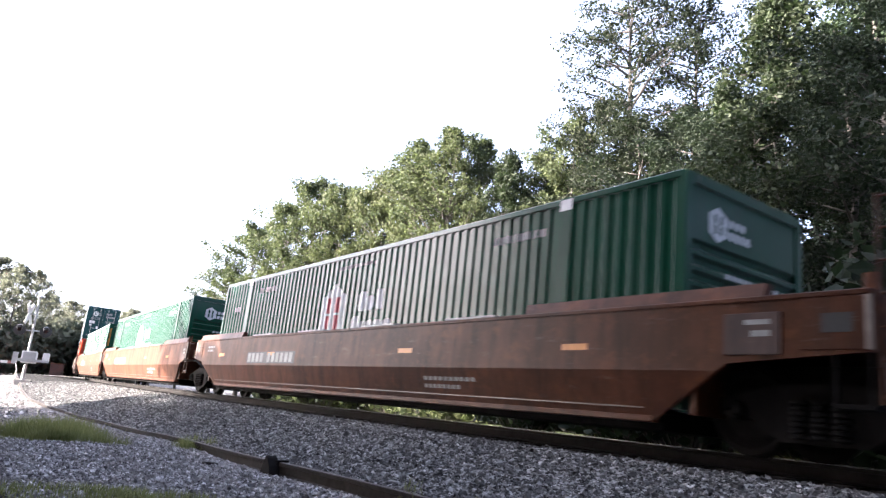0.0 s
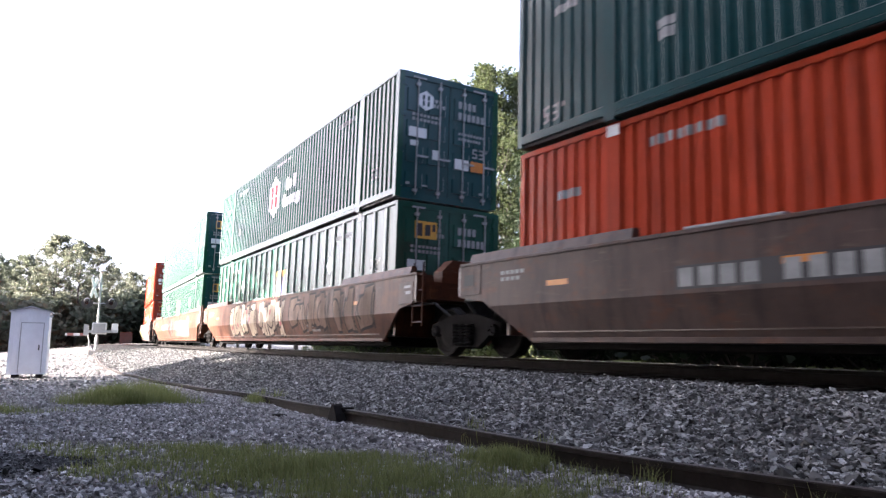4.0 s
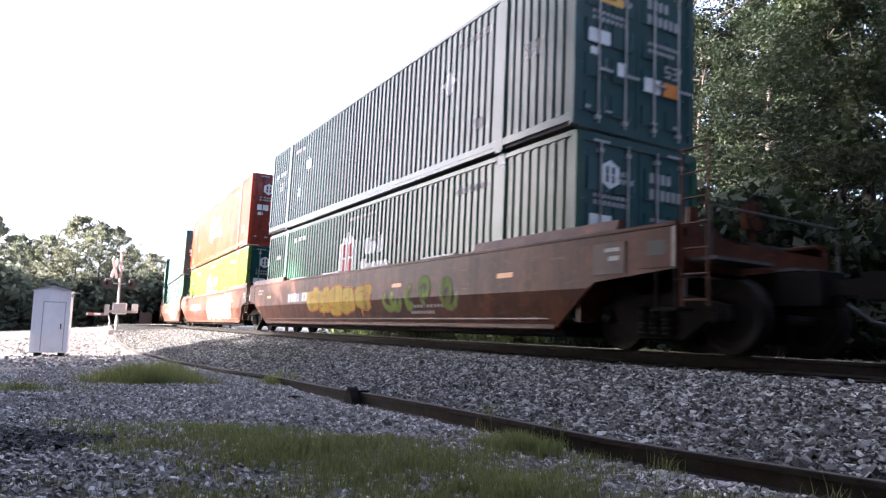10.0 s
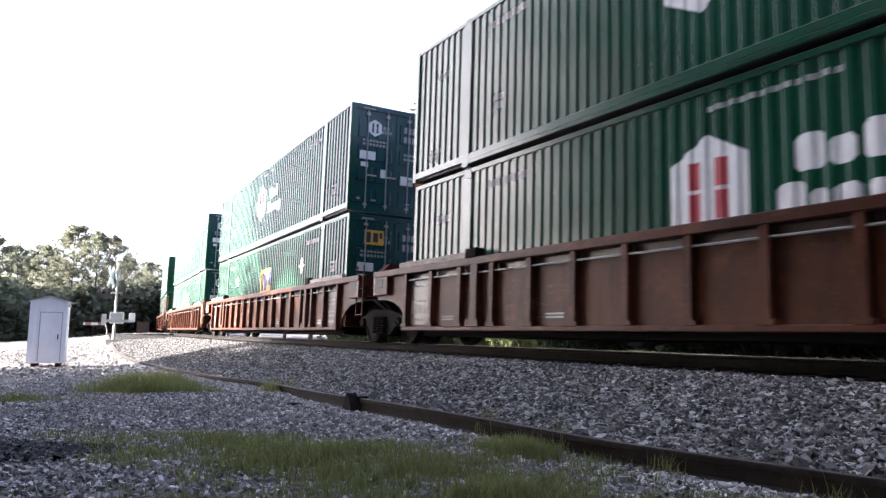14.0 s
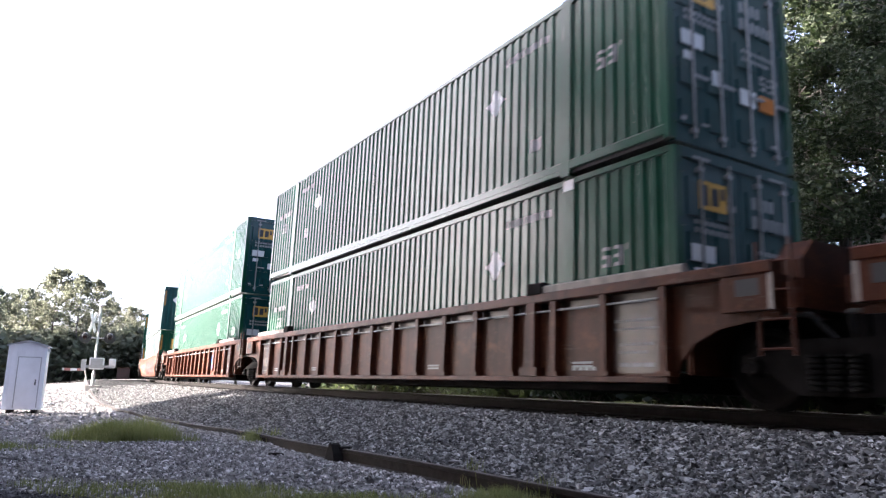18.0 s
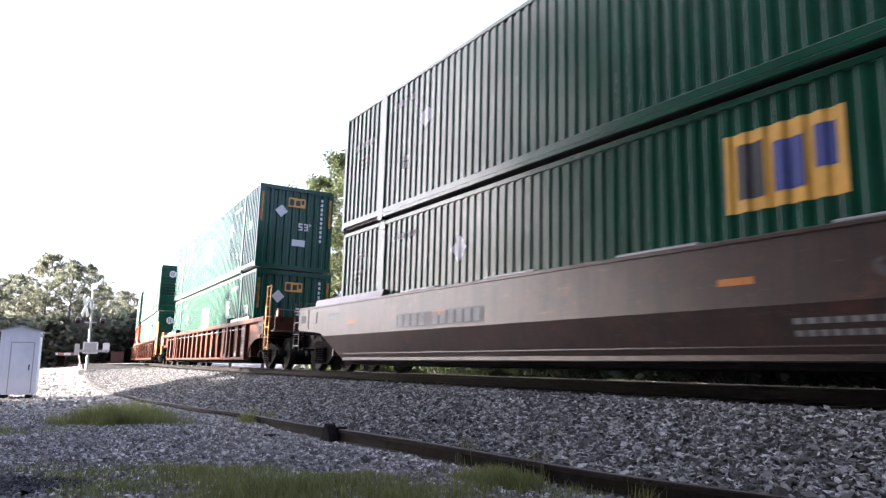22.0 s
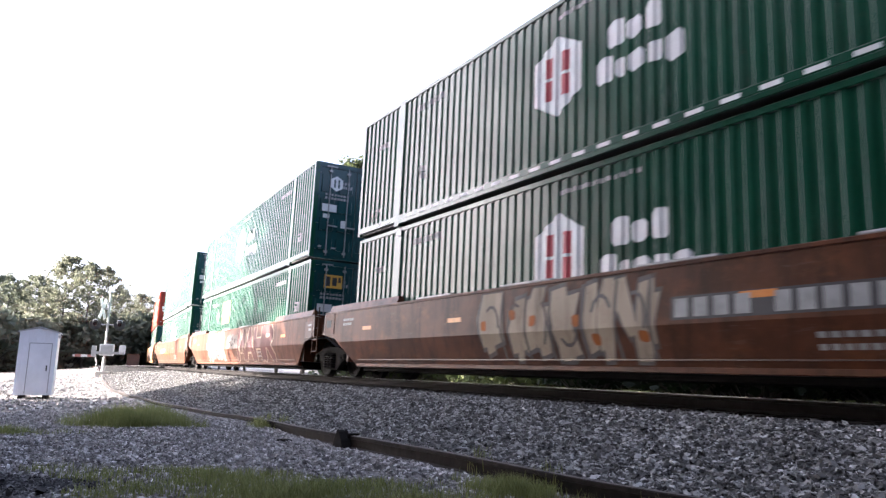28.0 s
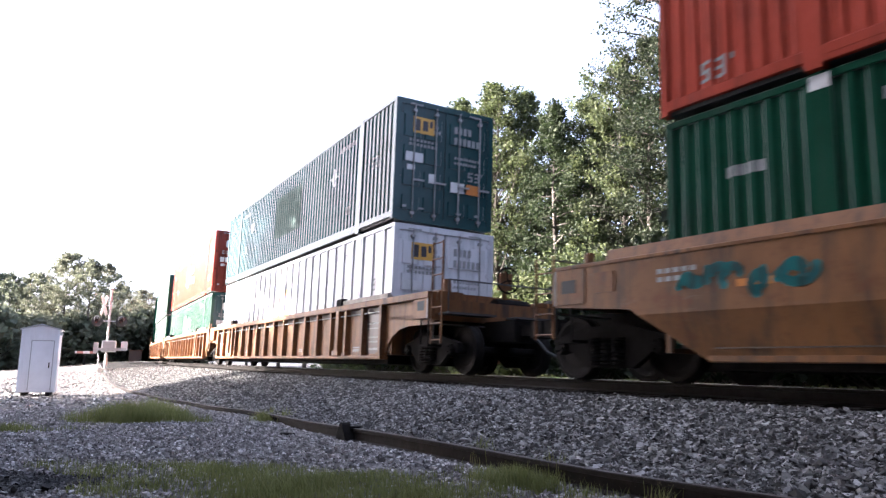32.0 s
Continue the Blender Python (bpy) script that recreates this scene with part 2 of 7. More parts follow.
# ---- mesh building ----
class Geo:
    """Vertices and faces gathered piece by piece."""

    def __init__(self):
        self.v, self.f = [], []

    def add(self, verts, faces):
        k = len(self.v)
        self.v += [tuple(p) for p in verts]
        self.f += [tuple(i + k for i in f) for f in faces]
        return self

    def box(self, x0, x1, y0, y1, z0, z1, c=0.0):
        """A block, with its four long edges cut by c along y when c is given."""
        if c:
            ring = [(x0 + c, z0), (x1 - c, z0), (x1, z0 + c), (x1, z1 - c), (x1 - c, z1), (x0 + c, z1), (x0, z1 - c), (x0, z0 + c)]
            return self.prism(ring, y0, y1, "y")
        p = [(x, y, z) for x in (x0, x1) for y in (y0, y1) for z in (z0, z1)]
        return self.add(p, [(0, 1, 3, 2), (4, 6, 7, 5), (0, 4, 5, 1), (2, 3, 7, 6), (0, 2, 6, 4), (1, 5, 7, 3)])

    def prism(self, ring, a, b, axis):
        """An outline drawn out along an axis. y: ring of (x, z); x: ring of (y, z); z: ring of (x, y)."""
        put = {"y": lambda p, t: (p[0], t, p[1]), "x": lambda p, t: (t, p[0], p[1]), "z": lambda p, t: (p[0], p[1], t)}[axis]
        n = len(ring)
        verts = [put(p, a) for p in ring] + [put(p, b) for p in ring]
        faces = [(i, (i + 1) % n, n + (i + 1) % n, n + i) for i in range(n)]
        return self.add(verts, faces + [tuple(range(n - 1, -1, -1)), tuple(range(n, 2 * n))])

    def tube(self, a, b, r0, r1=None, n=8):
        a, b = Vector(a), Vector(b)
        r1 = r0 if r1 is None else r1
        w = (b - a).normalized()
        u = w.orthogonal().normalized()
        t = w.cross(u)
        ring = [(math.cos(2 * math.pi * i / n), math.sin(2 * math.pi * i / n)) for i in range(n)]
        verts = [a + (u * c + t * s) * r0 for c, s in ring] + [b + (u * c + t * s) * r1 for c, s in ring]
        faces = [(i, (i + 1) % n, n + (i + 1) % n, n + i) for i in range(n)]
        return self.add(verts, faces + [tuple(range(n - 1, -1, -1)), tuple(range(n, 2 * n))])

    def lathe(self, profile, axis_y=0.0, n=20, close=True):
        """A ring round the x axis: profile of (x, radius)."""
        verts, faces, m = [], [], len(profile)
        for i in range(n):
            c, s = math.cos(2 * math.pi * i / n), math.sin(2 * math.pi * i / n)
            verts += [(x, axis_y + r * c, r * s) for x, r in profile]
        for i in range(n):
            for k in range(m - 1):
                a, b = i * m + k, ((i + 1) % n) * m + k
                faces.append((a, a + 1, b + 1, b))
        return self.add(verts, faces)

    def mesh(self, name, mat, smooth_it=False):
        me = bpy.data.meshes.new(name)
        me.from_pydata(self.v, [], self.f)
        me.materials.append(mat)
        bm = bmesh.new()
        bm.from_mesh(me)
        bmesh.ops.recalc_face_normals(bm, faces=bm.faces)
        bm.to_mesh(me)
        bm.free()
        if smooth_it:
            me.shade_smooth()
        return me


MESHES = {}


def shared(key, mat, make, smooth_it=False):
    """A mesh made once for each key and material."""
    k = (key, mat.name)
    if k not in MESHES:
        MESHES[k] = make().mesh(key, mat, smooth_it)
    return MESHES[k]


def part(name, data, parent, label="", kind=""):
    ob = new(name, data)
    ob.parent = parent
    return tagged(ob, label, kind=kind)


def empty(name):
    ob = new(name)
    ob.empty_display_size = 0.3
    return ob


# ---- containers: 53 ft boxes; y runs along, -x is the side towards the camera ----
CL, CW, CH = 8.075, 1.295, 2.896
POST = 6.096
PITCH, DEEP = 0.223, 0.032


def corrugation(y0, y1):
    """The breaks of a corrugated wall between two posts: places and depths."""
    count = max(1, round((y1 - y0) / PITCH))
    p = (y1 - y0) / count
    out = []
    for i in range(count):
        a = y0 + i * p
        out += [(a, 0.0), (a + 0.36 * p, 0.0), (a + 0.5 * p, DEEP), (a + 0.86 * p, DEEP)]
    return out + [(y1, 0.0)]


SIDE_BREAKS = []
for lo, hi in ((-CL + 0.09, -POST - 0.11), (-POST + 0.11, POST - 0.11), (POST + 0.11, CL - 0.09)):
    SIDE_BREAKS.append(corrugation(lo, hi))
PLATE_PITCH = 0.61


def side_wall(sign, plate=False):
    g = Geo()
    z0, z1 = 0.21, CH - 0.10
    for row in SIDE_BREAKS:
        if plate:
            row = [(row[0][0], 0.02), (row[-1][0], 0.02)]
        verts, faces = [], []
        for y, d in row:
            x = sign * (CW - 0.012 - d)
            verts += [(x, y, z0), (x, y, z1)]
        for i in range(len(row) - 1):
            faces.append((2 * i, 2 * i + 2, 2 * i + 3, 2 * i + 1))
        g.add(verts, faces)
    return g


def side_depth(y, plate):
    if plate:
        return 0.02
    for row in SIDE_BREAKS:
        if row[0][0] <= y <= row[-1][0]:
            return float(np.interp(y, [r[0] for r in row], [r[1] for r in row]))
    return 0.0


def cut(poly, axis, value, keep_above):
    out = []
    for i, p in enumerate(poly):
        q = poly[(i + 1) % len(poly)]
        a, b = p[axis] - value, q[axis] - value
        if not keep_above:
            a, b = -a, -b
        if a >= 0:
            out.append(p)
        if (a > 0 > b) or (a < 0 < b):
            t = a / (a - b)
            out.append(tuple(p[k] + t * (q[k] - p[k]) for k in range(len(p))))
    return out


ALL_BREAKS = sorted({round(y, 4) for row in SIDE_BREAKS for y, d in row} | {-POST - 0.11, -POST + 0.11, POST - 0.11, POST + 0.11})


def wall_paint(polys, plate=False, lift=0.004):
    """Flat outlines (y, z) laid on the corrugated wall towards the camera."""
    g = Geo()
    for poly in polys:
        lo, hi = min(p[0] for p in poly), max(p[0] for p in poly)
        if plate:
            stops = [lo, hi]
        else:
            stops = [lo] + [b for b in ALL_BREAKS if lo < b < hi] + [hi]
        for a, b in zip(stops, stops[1:]):
            piece = cut(cut(poly, 0, a, True), 0, b, False)
            if len(piece) < 3 or b - a < 1e-4:
                continue
            da, db = side_depth(a + 1e-5, plate), side_depth(b - 1e-5, plate)
            verts = []
            for y, z in piece:
                d = da + (db - da) * (y - a) / (b - a)
                verts.append((-(CW - 0.012 - d) - lift, y, z))
            g.add(verts, [tuple(range(len(verts)))])
    return g


def bar(y0, y1, z0, z1):
    return [(y0, z0), (y1, z0), (y1, z1), (y0, z1)]


def bars_row(y_from, y_to, z0, z1, count, gap=0.3):
    """A line of writing as plain bars, from y_from down to y_to."""
    w = (y_from - y_to) / count
    return [bar(y_from - i * w - w * (1 - gap), y_from - i * w, z0, z1) for i in range(count)]


def letters(chars, y_left, z0, h, stroke=None):
    """Digits built from straight strokes; reads in the direction of falling y."""
    s = stroke or h * 0.17
    w = h * 0.6
    seg = {"a": (0, w, h - s, h), "g": (0, w, h / 2 - s / 2, h / 2 + s / 2), "d": (0, w, 0, s), "f": (0, s, h / 2, h),
           "b": (w - s, w, h / 2, h), "e": (0, s, 0, h / 2), "c": (w - s, w, 0, h / 2)}
    shape = {"5": "afgcd", "3": "abgcd", "'": "f"}
    out, y = [], y_left
    for ch in chars:
        for k in shape[ch]:
            u0, u1, v0, v1 = seg[k]
            if ch == "'":
                v0 = h * 0.7
            out.append(bar(y - u1, y - u0, z0 + v0, z0 + v1))
        y -= w * (1.35 if ch != "'" else 0.5)
    return out


def hexagon(y, z, w, h):
    return [(y, z + h / 2), (y + w / 2, z + h * 0.27), (y + w / 2, z - h * 0.27), (y, z - h / 2), (y - w / 2, z - h * 0.27), (y - w / 2, z + h * 0.27)]


def diamond(y, z, r):
    return [(y, z + r), (y + r, z), (y, z - r), (y - r, z)]


def hexagon_logo(y, z, h):
    """A white six-sided plate with red bars, and a thin break across the middle."""
    w = h * 0.80
    white = [hexagon(y, z, w, h)]
    b = w * 0.13
    red = []
    for lo, hi in ((-0.27, -0.018), (0.018, 0.27)):
        red += [bar(y + b * 0.7, y + b * 1.9, z + h * lo, z + h * hi), bar(y - b * 1.9, y - b * 0.7, z + h * lo, z + h * hi)]
    return white, red


def name_blocks(y_left, z0, blocks):
    """Solid chamfered blocks in a row, in place of a company's name. blocks: (width, foot, top)."""
    out, y, c = [], y_left, 0.055
    for w, foot, k in blocks:
        a, b = z0 + foot, z0 + k
        out.append([(y - c, a), (y - w + c, a), (y - w, a + c), (y - w, b - c), (y - w + c, b), (y - c, b), (y, b - c), (y, a + c)])
        y -= w + 0.06
    return out


def end_corr(name_y, vertical):
    """The end wall: upright corrugation, or level ribs."""
    g = Geo()
    y = name_y
    w, z0, z1 = CW - 0.13, 0.16, CH - 0.13
    sgn = -1 if y < 0 else 1
    if vertical:
        n = 9
        p = 2 * w / n
        prof = []
        for i in range(n):
            a = -w + i * p
            prof += [(a, 0), (a + 0.36 * p, 0), (a + 0.5 * p, 0.04), (a + 0.86 * p, 0.04)]
        prof.append((w, 0))
        verts, faces = [], []
        for x, d in prof:
            yy = y - sgn * (0.03 + d)
            verts += [(x, yy, z0), (x, yy, z1)]
        for i in range(len(prof) - 1):
            faces.append((2 * i, 2 * i + 2, 2 * i + 3, 2 * i + 1))
        g.add(verts, faces)
    else:
        prof = [(z0, 0.03), (0.34, 0.03), (0.38, 0.08), (0.50, 0.08), (0.54, 0.03), (0.98, 0.03)]
        for k in range(6):
            b = 0.98 + 0.19 * k
            prof += [(b + 0.035, 0.085), (b + 0.105, 0.085), (b + 0.14, 0.03), (b + 0.19, 0.03)]
        prof.append((z1, 0.03))
        verts, faces = [], []
        for z, d in prof:
            yy = y - sgn * d
            verts += [(-w, yy, z), (w, yy, z)]
        for i in range(len(prof) - 1):
            faces.append((2 * i, 2 * i + 1, 2 * i + 3, 2 * i + 2))
        g.add(verts, faces)
    return g


def door_leaf(x0, x1, y):
    """One door leaf with pressed panels, looking along -y."""
    g = Geo()
    g.box(x0, x1, y, y + 0.05, 0.15, CH - 0.13)
    return g


DOOR_PANELS = ((0.30, 0.62), (0.86, 1.22), (1.42, 1.78), (2.0, 2.5))


def end_paint(polys, y, lift):
    """Flat outlines (x, z) on the end wall."""
    g = Geo()
    for poly in polys:
        g.add([(x, y - lift, z) for x, z in poly], [tuple(range(len(poly)))])
    return g


def flipx(polys):
    """Outlines drawn with y falling to the reader's right, turned to x rising."""
    return [[(-p[0], p[1]) for p in poly] for poly in polys]


def casting(x, y, z):
    g = Geo()
    g.box(x - 0.09, x + 0.09, y - 0.09, y + 0.09, z - 0.06, z + 0.06)
    s = 1 if x > 0 else -1
    g.box(x + s * 0.055 - 0.037, x + s * 0.055 + 0.038, y - 0.03, y + 0.03, z - 0.025, z + 0.025)
    return g


PATCH = plain("flat dark repaint", (0.018, 0.05, 0.045), 0.75, 0, 0.1)


def make_container(colour, words, end, logo, plate=False, door_mat=None, patch=False, dashes=False):
    """A 53 ft container as a thing with its parts. end: door, ribs or corrugated, towards -y."""
    c = empty("shipping_container")
    em = door_mat or colour
    M = colour.name + ("p" if plate else "")
    part("side_panel", shared("side_panel_near" + M, colour, lambda: side_wall(-1, plate)), c)
    part("side_panel", shared("side_panel_far" + M, colour, lambda: side_wall(1, plate)), c)
    part("roof", shared("roof", colour, lambda: Geo().box(-CW + 0.03, CW - 0.03, -CL + 0.03, CL - 0.03, CH - 0.06, CH - 0.03)), c)
    part("underframe", shared("underframe", RUBBER, lambda: Geo().box(-CW + 0.05, CW - 0.05, -CL + 0.05, CL - 0.05, 0.05, 0.17)), c)
    for s in (-1, 1):
        xo = s * CW
        part("top_rail", shared(f"top_rail{s}", colour, lambda: Geo().box(min(xo, xo - s * 0.07), max(xo, xo - s * 0.07), -CL + 0.08, CL - 0.08, CH - 0.10, CH - 0.004, 0.012)), c)
        # the bottom rail stops short of the overhanging ends
        part("bottom_rail", shared(f"bottom_rail{s}", colour, lambda: Geo()
                                   .box(min(xo, xo - s * 0.06), max(xo, xo - s * 0.06), -CL + 0.08, -POST - 0.09, 0.10, 0.24, 0.01)
                                   .box(min(xo, xo - s * 0.06), max(xo, xo - s * 0.06), -POST + 0.09, POST - 0.09, 0.045, 0.125, 0.01)
                                   .box(min(xo, xo - s * 0.045), max(xo, xo - s * 0.045), -POST + 0.09, POST - 0.09, 0.115, 0.24, 0.01)
                                   .box(min(xo, xo - s * 0.06), max(xo, xo - s * 0.06), POST + 0.09, CL - 0.08, 0.10, 0.24, 0.01)), c)
        for yy in (-CL + 0.05, -POST, POST, CL - 0.05):
            wide = 0.05 if abs(yy) > 7 else 0.115
            part("corner_post" if abs(yy) > 7 else "stacking_post", shared(f"post{s}{yy:.2f}", colour, lambda: Geo().box(
                min(xo * 1.002, xo - s * 0.13), max(xo * 1.002, xo - s * 0.13), yy - wide, yy + wide, 0.05, CH - 0.02)), c)
            if abs(yy) < 7:
                for zz in (0.06, CH - 0.056):
                    part("corner_casting", shared(f"casting{s}{yy:.2f}{zz:.1f}", colour, lambda: casting(s * (CW - 0.085), yy, zz)), c)
    part("end_wall", shared("end_far", colour, lambda: end_corr(CL, True)), c)
    part("end_header", shared("header_near", em, lambda: Geo().box(-CW + 0.1, CW - 0.1, -CL + 0.005, -CL + 0.12, CH - 0.15, CH - 0.01)), c)
    part("end_sill", shared("sill_near", em, lambda: Geo().box(-CW + 0.1, CW - 0.1, -CL + 0.005, -CL + 0.12, 0.03, 0.17)), c)
    if plate:
        stiff = shared("stiffener" + words, PALE if colour is PLATE_GREEN else colour, lambda: Geo().box(-CW - 0.006, -CW + 0.03, -0.045, 0.045, 0.22, CH - 0.1))
        y = -CL + 0.55
        while y < CL - 0.3:
            if abs(abs(y) - POST) > 0.2:
                ob = part("stiffener", stiff, c)
                ob.location = (0, y, 0)
            y += PLATE_PITCH
    ye = -CL + 0.03
    if end == "door":
        for x0, x1 in ((-CW + 0.12, -0.01), (0.01, CW - 0.12)):
            leaf = part("door", shared(f"door{x0:.1f}", em, lambda: door_leaf(x0, x1, ye)), c)
            for z0, z1 in DOOR_PANELS:
                pressed = shared(f"pressed{z0}", em, lambda: Geo().prism([(-0.225, 0.0), (-0.20, -0.024), (0.20, -0.024), (0.225, 0.0)], z0, z1, "z"))
                for fx in (0.27, 0.73):
                    part("pressed_panel", pressed, leaf).location = (x0 + (x1 - x0) * fx, ye + 0.001, 0)
            for fx in (0.3, 0.78):
                xr = x0 + (x1 - x0) * fx
                part("lock_rod", shared(f"rod{xr:.2f}", GALV if em is not DOOR_RED else em, lambda: Geo().tube((xr, ye - 0.05, 0.12), (xr, ye - 0.05, CH - 0.12), 0.017)
                                        .box(xr - 0.05, xr + 0.05, ye - 0.06, ye, 0.2, 0.26).box(xr - 0.05, xr + 0.05, ye - 0.06, ye, CH - 0.3, CH - 0.24)
                                        .box(xr - 0.01, xr + 0.28, ye - 0.07, ye - 0.05, 0.98, 1.02)), leaf)
            for hz in (0.35, 1.1, 1.9, 2.6):
                xh = x0 if x0 < -0.5 else x1
                part("hinge", shared(f"hinge{xh:.1f}{hz}", em, lambda: Geo().box(xh - 0.06, xh + 0.06, ye - 0.03, ye + 0.02, hz - 0.05, hz + 0.05)), leaf)
        text = ([bar(-0.95, -0.62, 2.76, 2.80), bar(0.62, 0.95, 2.76, 2.80)]
                + flipx(bars_row(-0.22, -0.72, 2.28, 2.45, 4)) + flipx(bars_row(-0.22, -0.95, 2.02, 2.19, 6))
                + flipx(bars_row(0.50, 0.18, 2.28, 2.36, 3)) + flipx(bars_row(0.50, 0.12, 2.16, 2.25, 5))
                + flipx(bars_row(0.95, 0.2, 1.90, 1.96, 8)) + flipx(bars_row(0.95, 0.2, 1.79, 1.86, 8))
                + flipx(bars_row(-0.24, -0.95, 1.66, 1.72, 9)) + flipx(bars_row(-0.24, -0.85, 1.54, 1.60, 8))
                + [bar(-1.06, -0.96, 0.34, 0.40), bar(-0.66, -0.52, 0.34, 0.38), bar(0.32, 0.46, 0.34, 0.38), bar(0.82, 0.95, 0.34, 0.40)]
                + flipx(letters("53'", -0.62, 1.18, 0.22)))
        plates = [bar(-1.02, -0.58, 1.42, 1.64), bar(-0.98, -0.78, 1.22, 1.34), bar(-0.42, -0.24, 0.98, 1.2), bar(0.16, 0.52, 0.86, 1.1)]
        part("door_lettering", shared("door_text", MARK_DIM, lambda: end_paint(text, ye - 0.022, 0.004)), c, "white stencilled lettering lines", kind="stuff")
        part("data_plate", shared("door_plates", MARK, lambda: end_paint(plates, ye - 0.022, 0.005)), c, "white data stickers", kind="stuff")
        part("sticker", shared("door_sticker", ORANGE, lambda: end_paint([bar(0.58, 0.96, 0.86, 1.1)], ye - 0.022, 0.005)), c, "orange warning sticker")
        yl, lz = ye - 0.022, 2.28
    elif end == "ribs":
        part("end_wall", shared("end_ribs", em, lambda: end_corr(-CL, False)), c)
        text = flipx(bars_row(0.45, -0.75, 1.70, 1.76, 10)) + flipx(letters("53'", 0.12, 1.345, 0.15)) + flipx(bars_row(0.5, 0.0, 2.36, 2.46, 4)) + flipx(bars_row(0.5, -0.1, 2.20, 2.31, 5))
        part("end_lettering", shared("ribs_text", MARK, lambda: end_paint(text, -CL + 0.03, 0.006)), c, "white stencilled lettering", kind="stuff")
        part("data_plate", shared("ribs_plate", MARK, lambda: end_paint([bar(-0.1, 0.42, 0.80, 0.98), bar(0.02, 0.32, 0.68, 0.80)], -CL + 0.03, 0.006)), c, "white data sticker", kind="stuff")
        yl, lz = -CL + 0.03, 2.34
    else:
        part("end_wall", shared("end_vert", em, lambda: end_corr(-CL, True)), c)
        text = flipx(letters("53'", -0.1, 1.42, 0.24)) + [bar(0.86, 0.94, 2.5 - 0.16 * i, 2.60 - 0.16 * i) for i in range(10)]
        part("end_lettering", shared("vert_text", MARK, lambda: end_paint(text, -CL + 0.03, 0.006)), c, "white stencilled lettering", kind="stuff")
        if logo != "hex" and not isinstance(logo, tuple):
            part("placard", shared("vert_diamond", MARK, lambda: end_paint([diamond(-0.52, 2.02, 0.22)], -CL + 0.03, 0.006)), c, "white diamond placard")
        if logo != "hex":
            part("data_plate", shared("vert_plate", MARK, lambda: end_paint([bar(-0.1, 0.36, 0.86, 1.08)], -CL + 0.03, 0.006)), c, "white data sticker", kind="stuff")
            for xx in (-CW + 0.06, CW - 0.14):
                part("reflector", shared(f"vert_refl{xx:.1f}", HAZARD, lambda: end_paint([bar(xx, xx + 0.08, 1.6, 2.6)], -CL + 0.004, 0.004)), c, "yellow reflective strip")
        yl, lz = -CL + 0.03, 2.34
    # logos on the end and on the side
    at, up = 0.0, 0.0
    if isinstance(logo, tuple):
        logo, at, up = logo
    pm = "p" if plate else ""
    if logo == "hex":
        white, red = hexagon_logo(-0.62, lz, 0.46)
        part("end_logo", shared("hex_end_white" + end, MARK, lambda: end_paint(white, yl, 0.007)), c, "white six-sided emblem", kind="stuff")
        part("end_logo", shared("hex_end_dark" + end, em, lambda: end_paint(red, yl, 0.011)), c, kind="stuff")
        white, red = hexagon_logo(0.86, 1.60, 1.36)
        part("side_logo", shared("hex_white" + pm, MARK, lambda: wall_paint(white, plate)), c, "white six-sided emblem", kind="stuff")
        part("side_logo", shared("hex_red" + pm, LOGO_RED if colour not in (RED, CRIMSON) else colour, lambda: wall_paint(red, plate, 0.008)), c, "red bars on the emblem", kind="stuff")
        name_bars = name_blocks(-0.24, 1.60, ((0.33, 0, 0.40), (0.27, 0, 0.30), (0.28, 0, 0.40))) + name_blocks(-0.02, 1.10, ((0.33, 0, 0.40), (0.18, 0, 0.29), (0.28, 0, 0.30), (0.27, 0, 0.29), (0.28, -0.10, 0.30)))
        part("side_name", shared("hex_name" + pm, MARK, lambda: wall_paint(name_bars, plate)), c, "heavy white shapes in two lines", kind="stuff")
        part("side_lettering", shared("hex_line" + pm, MARK_DIM, lambda: wall_paint(bars_row(0.86, -0.84, 2.56, 2.63, 12) + bars_row(-4.5, -5.7, 2.40, 2.52, 8) + letters("53'", -6.75, 0.62, 0.26) + letters("53'", 7.5, 0.32, 0.26) + bars_row(7.25, 6.75, 2.0, 2.13, 4, 0.15) + bars_row(5.5, 4.35, 2.42, 2.55, 8) + [bar(5.0, 5.28, 1.02, 1.14), bar(5.02, 5.26, 0.86, 1.0)], plate)), c, "white stencilled lettering", kind="stuff")
    else:
        panel = [bar(at - 0.80, at + 0.58, up + 1.12, up + 2.04)]
        dark = [bar(at + 0.10, at + 0.44, up + 1.26, up + 1.90)]
        blue = [bar(at - 0.36, at, up + 1.28, up + 1.84), bar(at - 0.70, at - 0.46, up + 1.44, up + 1.90)]
        pk = f"{pm}{at}{up}"
        if logo == "sq" and not patch:
            part("side_logo", shared("sq_panel" + pk, LOGO_YELLOW, lambda: wall_paint(panel, plate)), c, "yellow square emblem", kind="stuff")
            part("side_logo", shared("sq_dark" + pk, LOGO_BLACK, lambda: wall_paint(dark, plate, 0.008)), c, kind="stuff")
            part("side_logo", shared("sq_blue" + pk, LOGO_BLUE, lambda: wall_paint(blue, plate, 0.008)), c, kind="stuff")
        part("placard", shared(f"sq_diamond{pm}{at > -1}{at != 0}", MARK, lambda: wall_paint([diamond(4.3 if at > -1 else 3.12, 1.9 if at else 1.84, 0.25)], plate)), c, "white diamond placard")
        if not at:
            part("placard", shared(f"sq_diamond_rear{pm}", MARK, lambda: wall_paint([diamond(-4.22, 1.82, 0.25)], plate)), c, "white diamond placard")
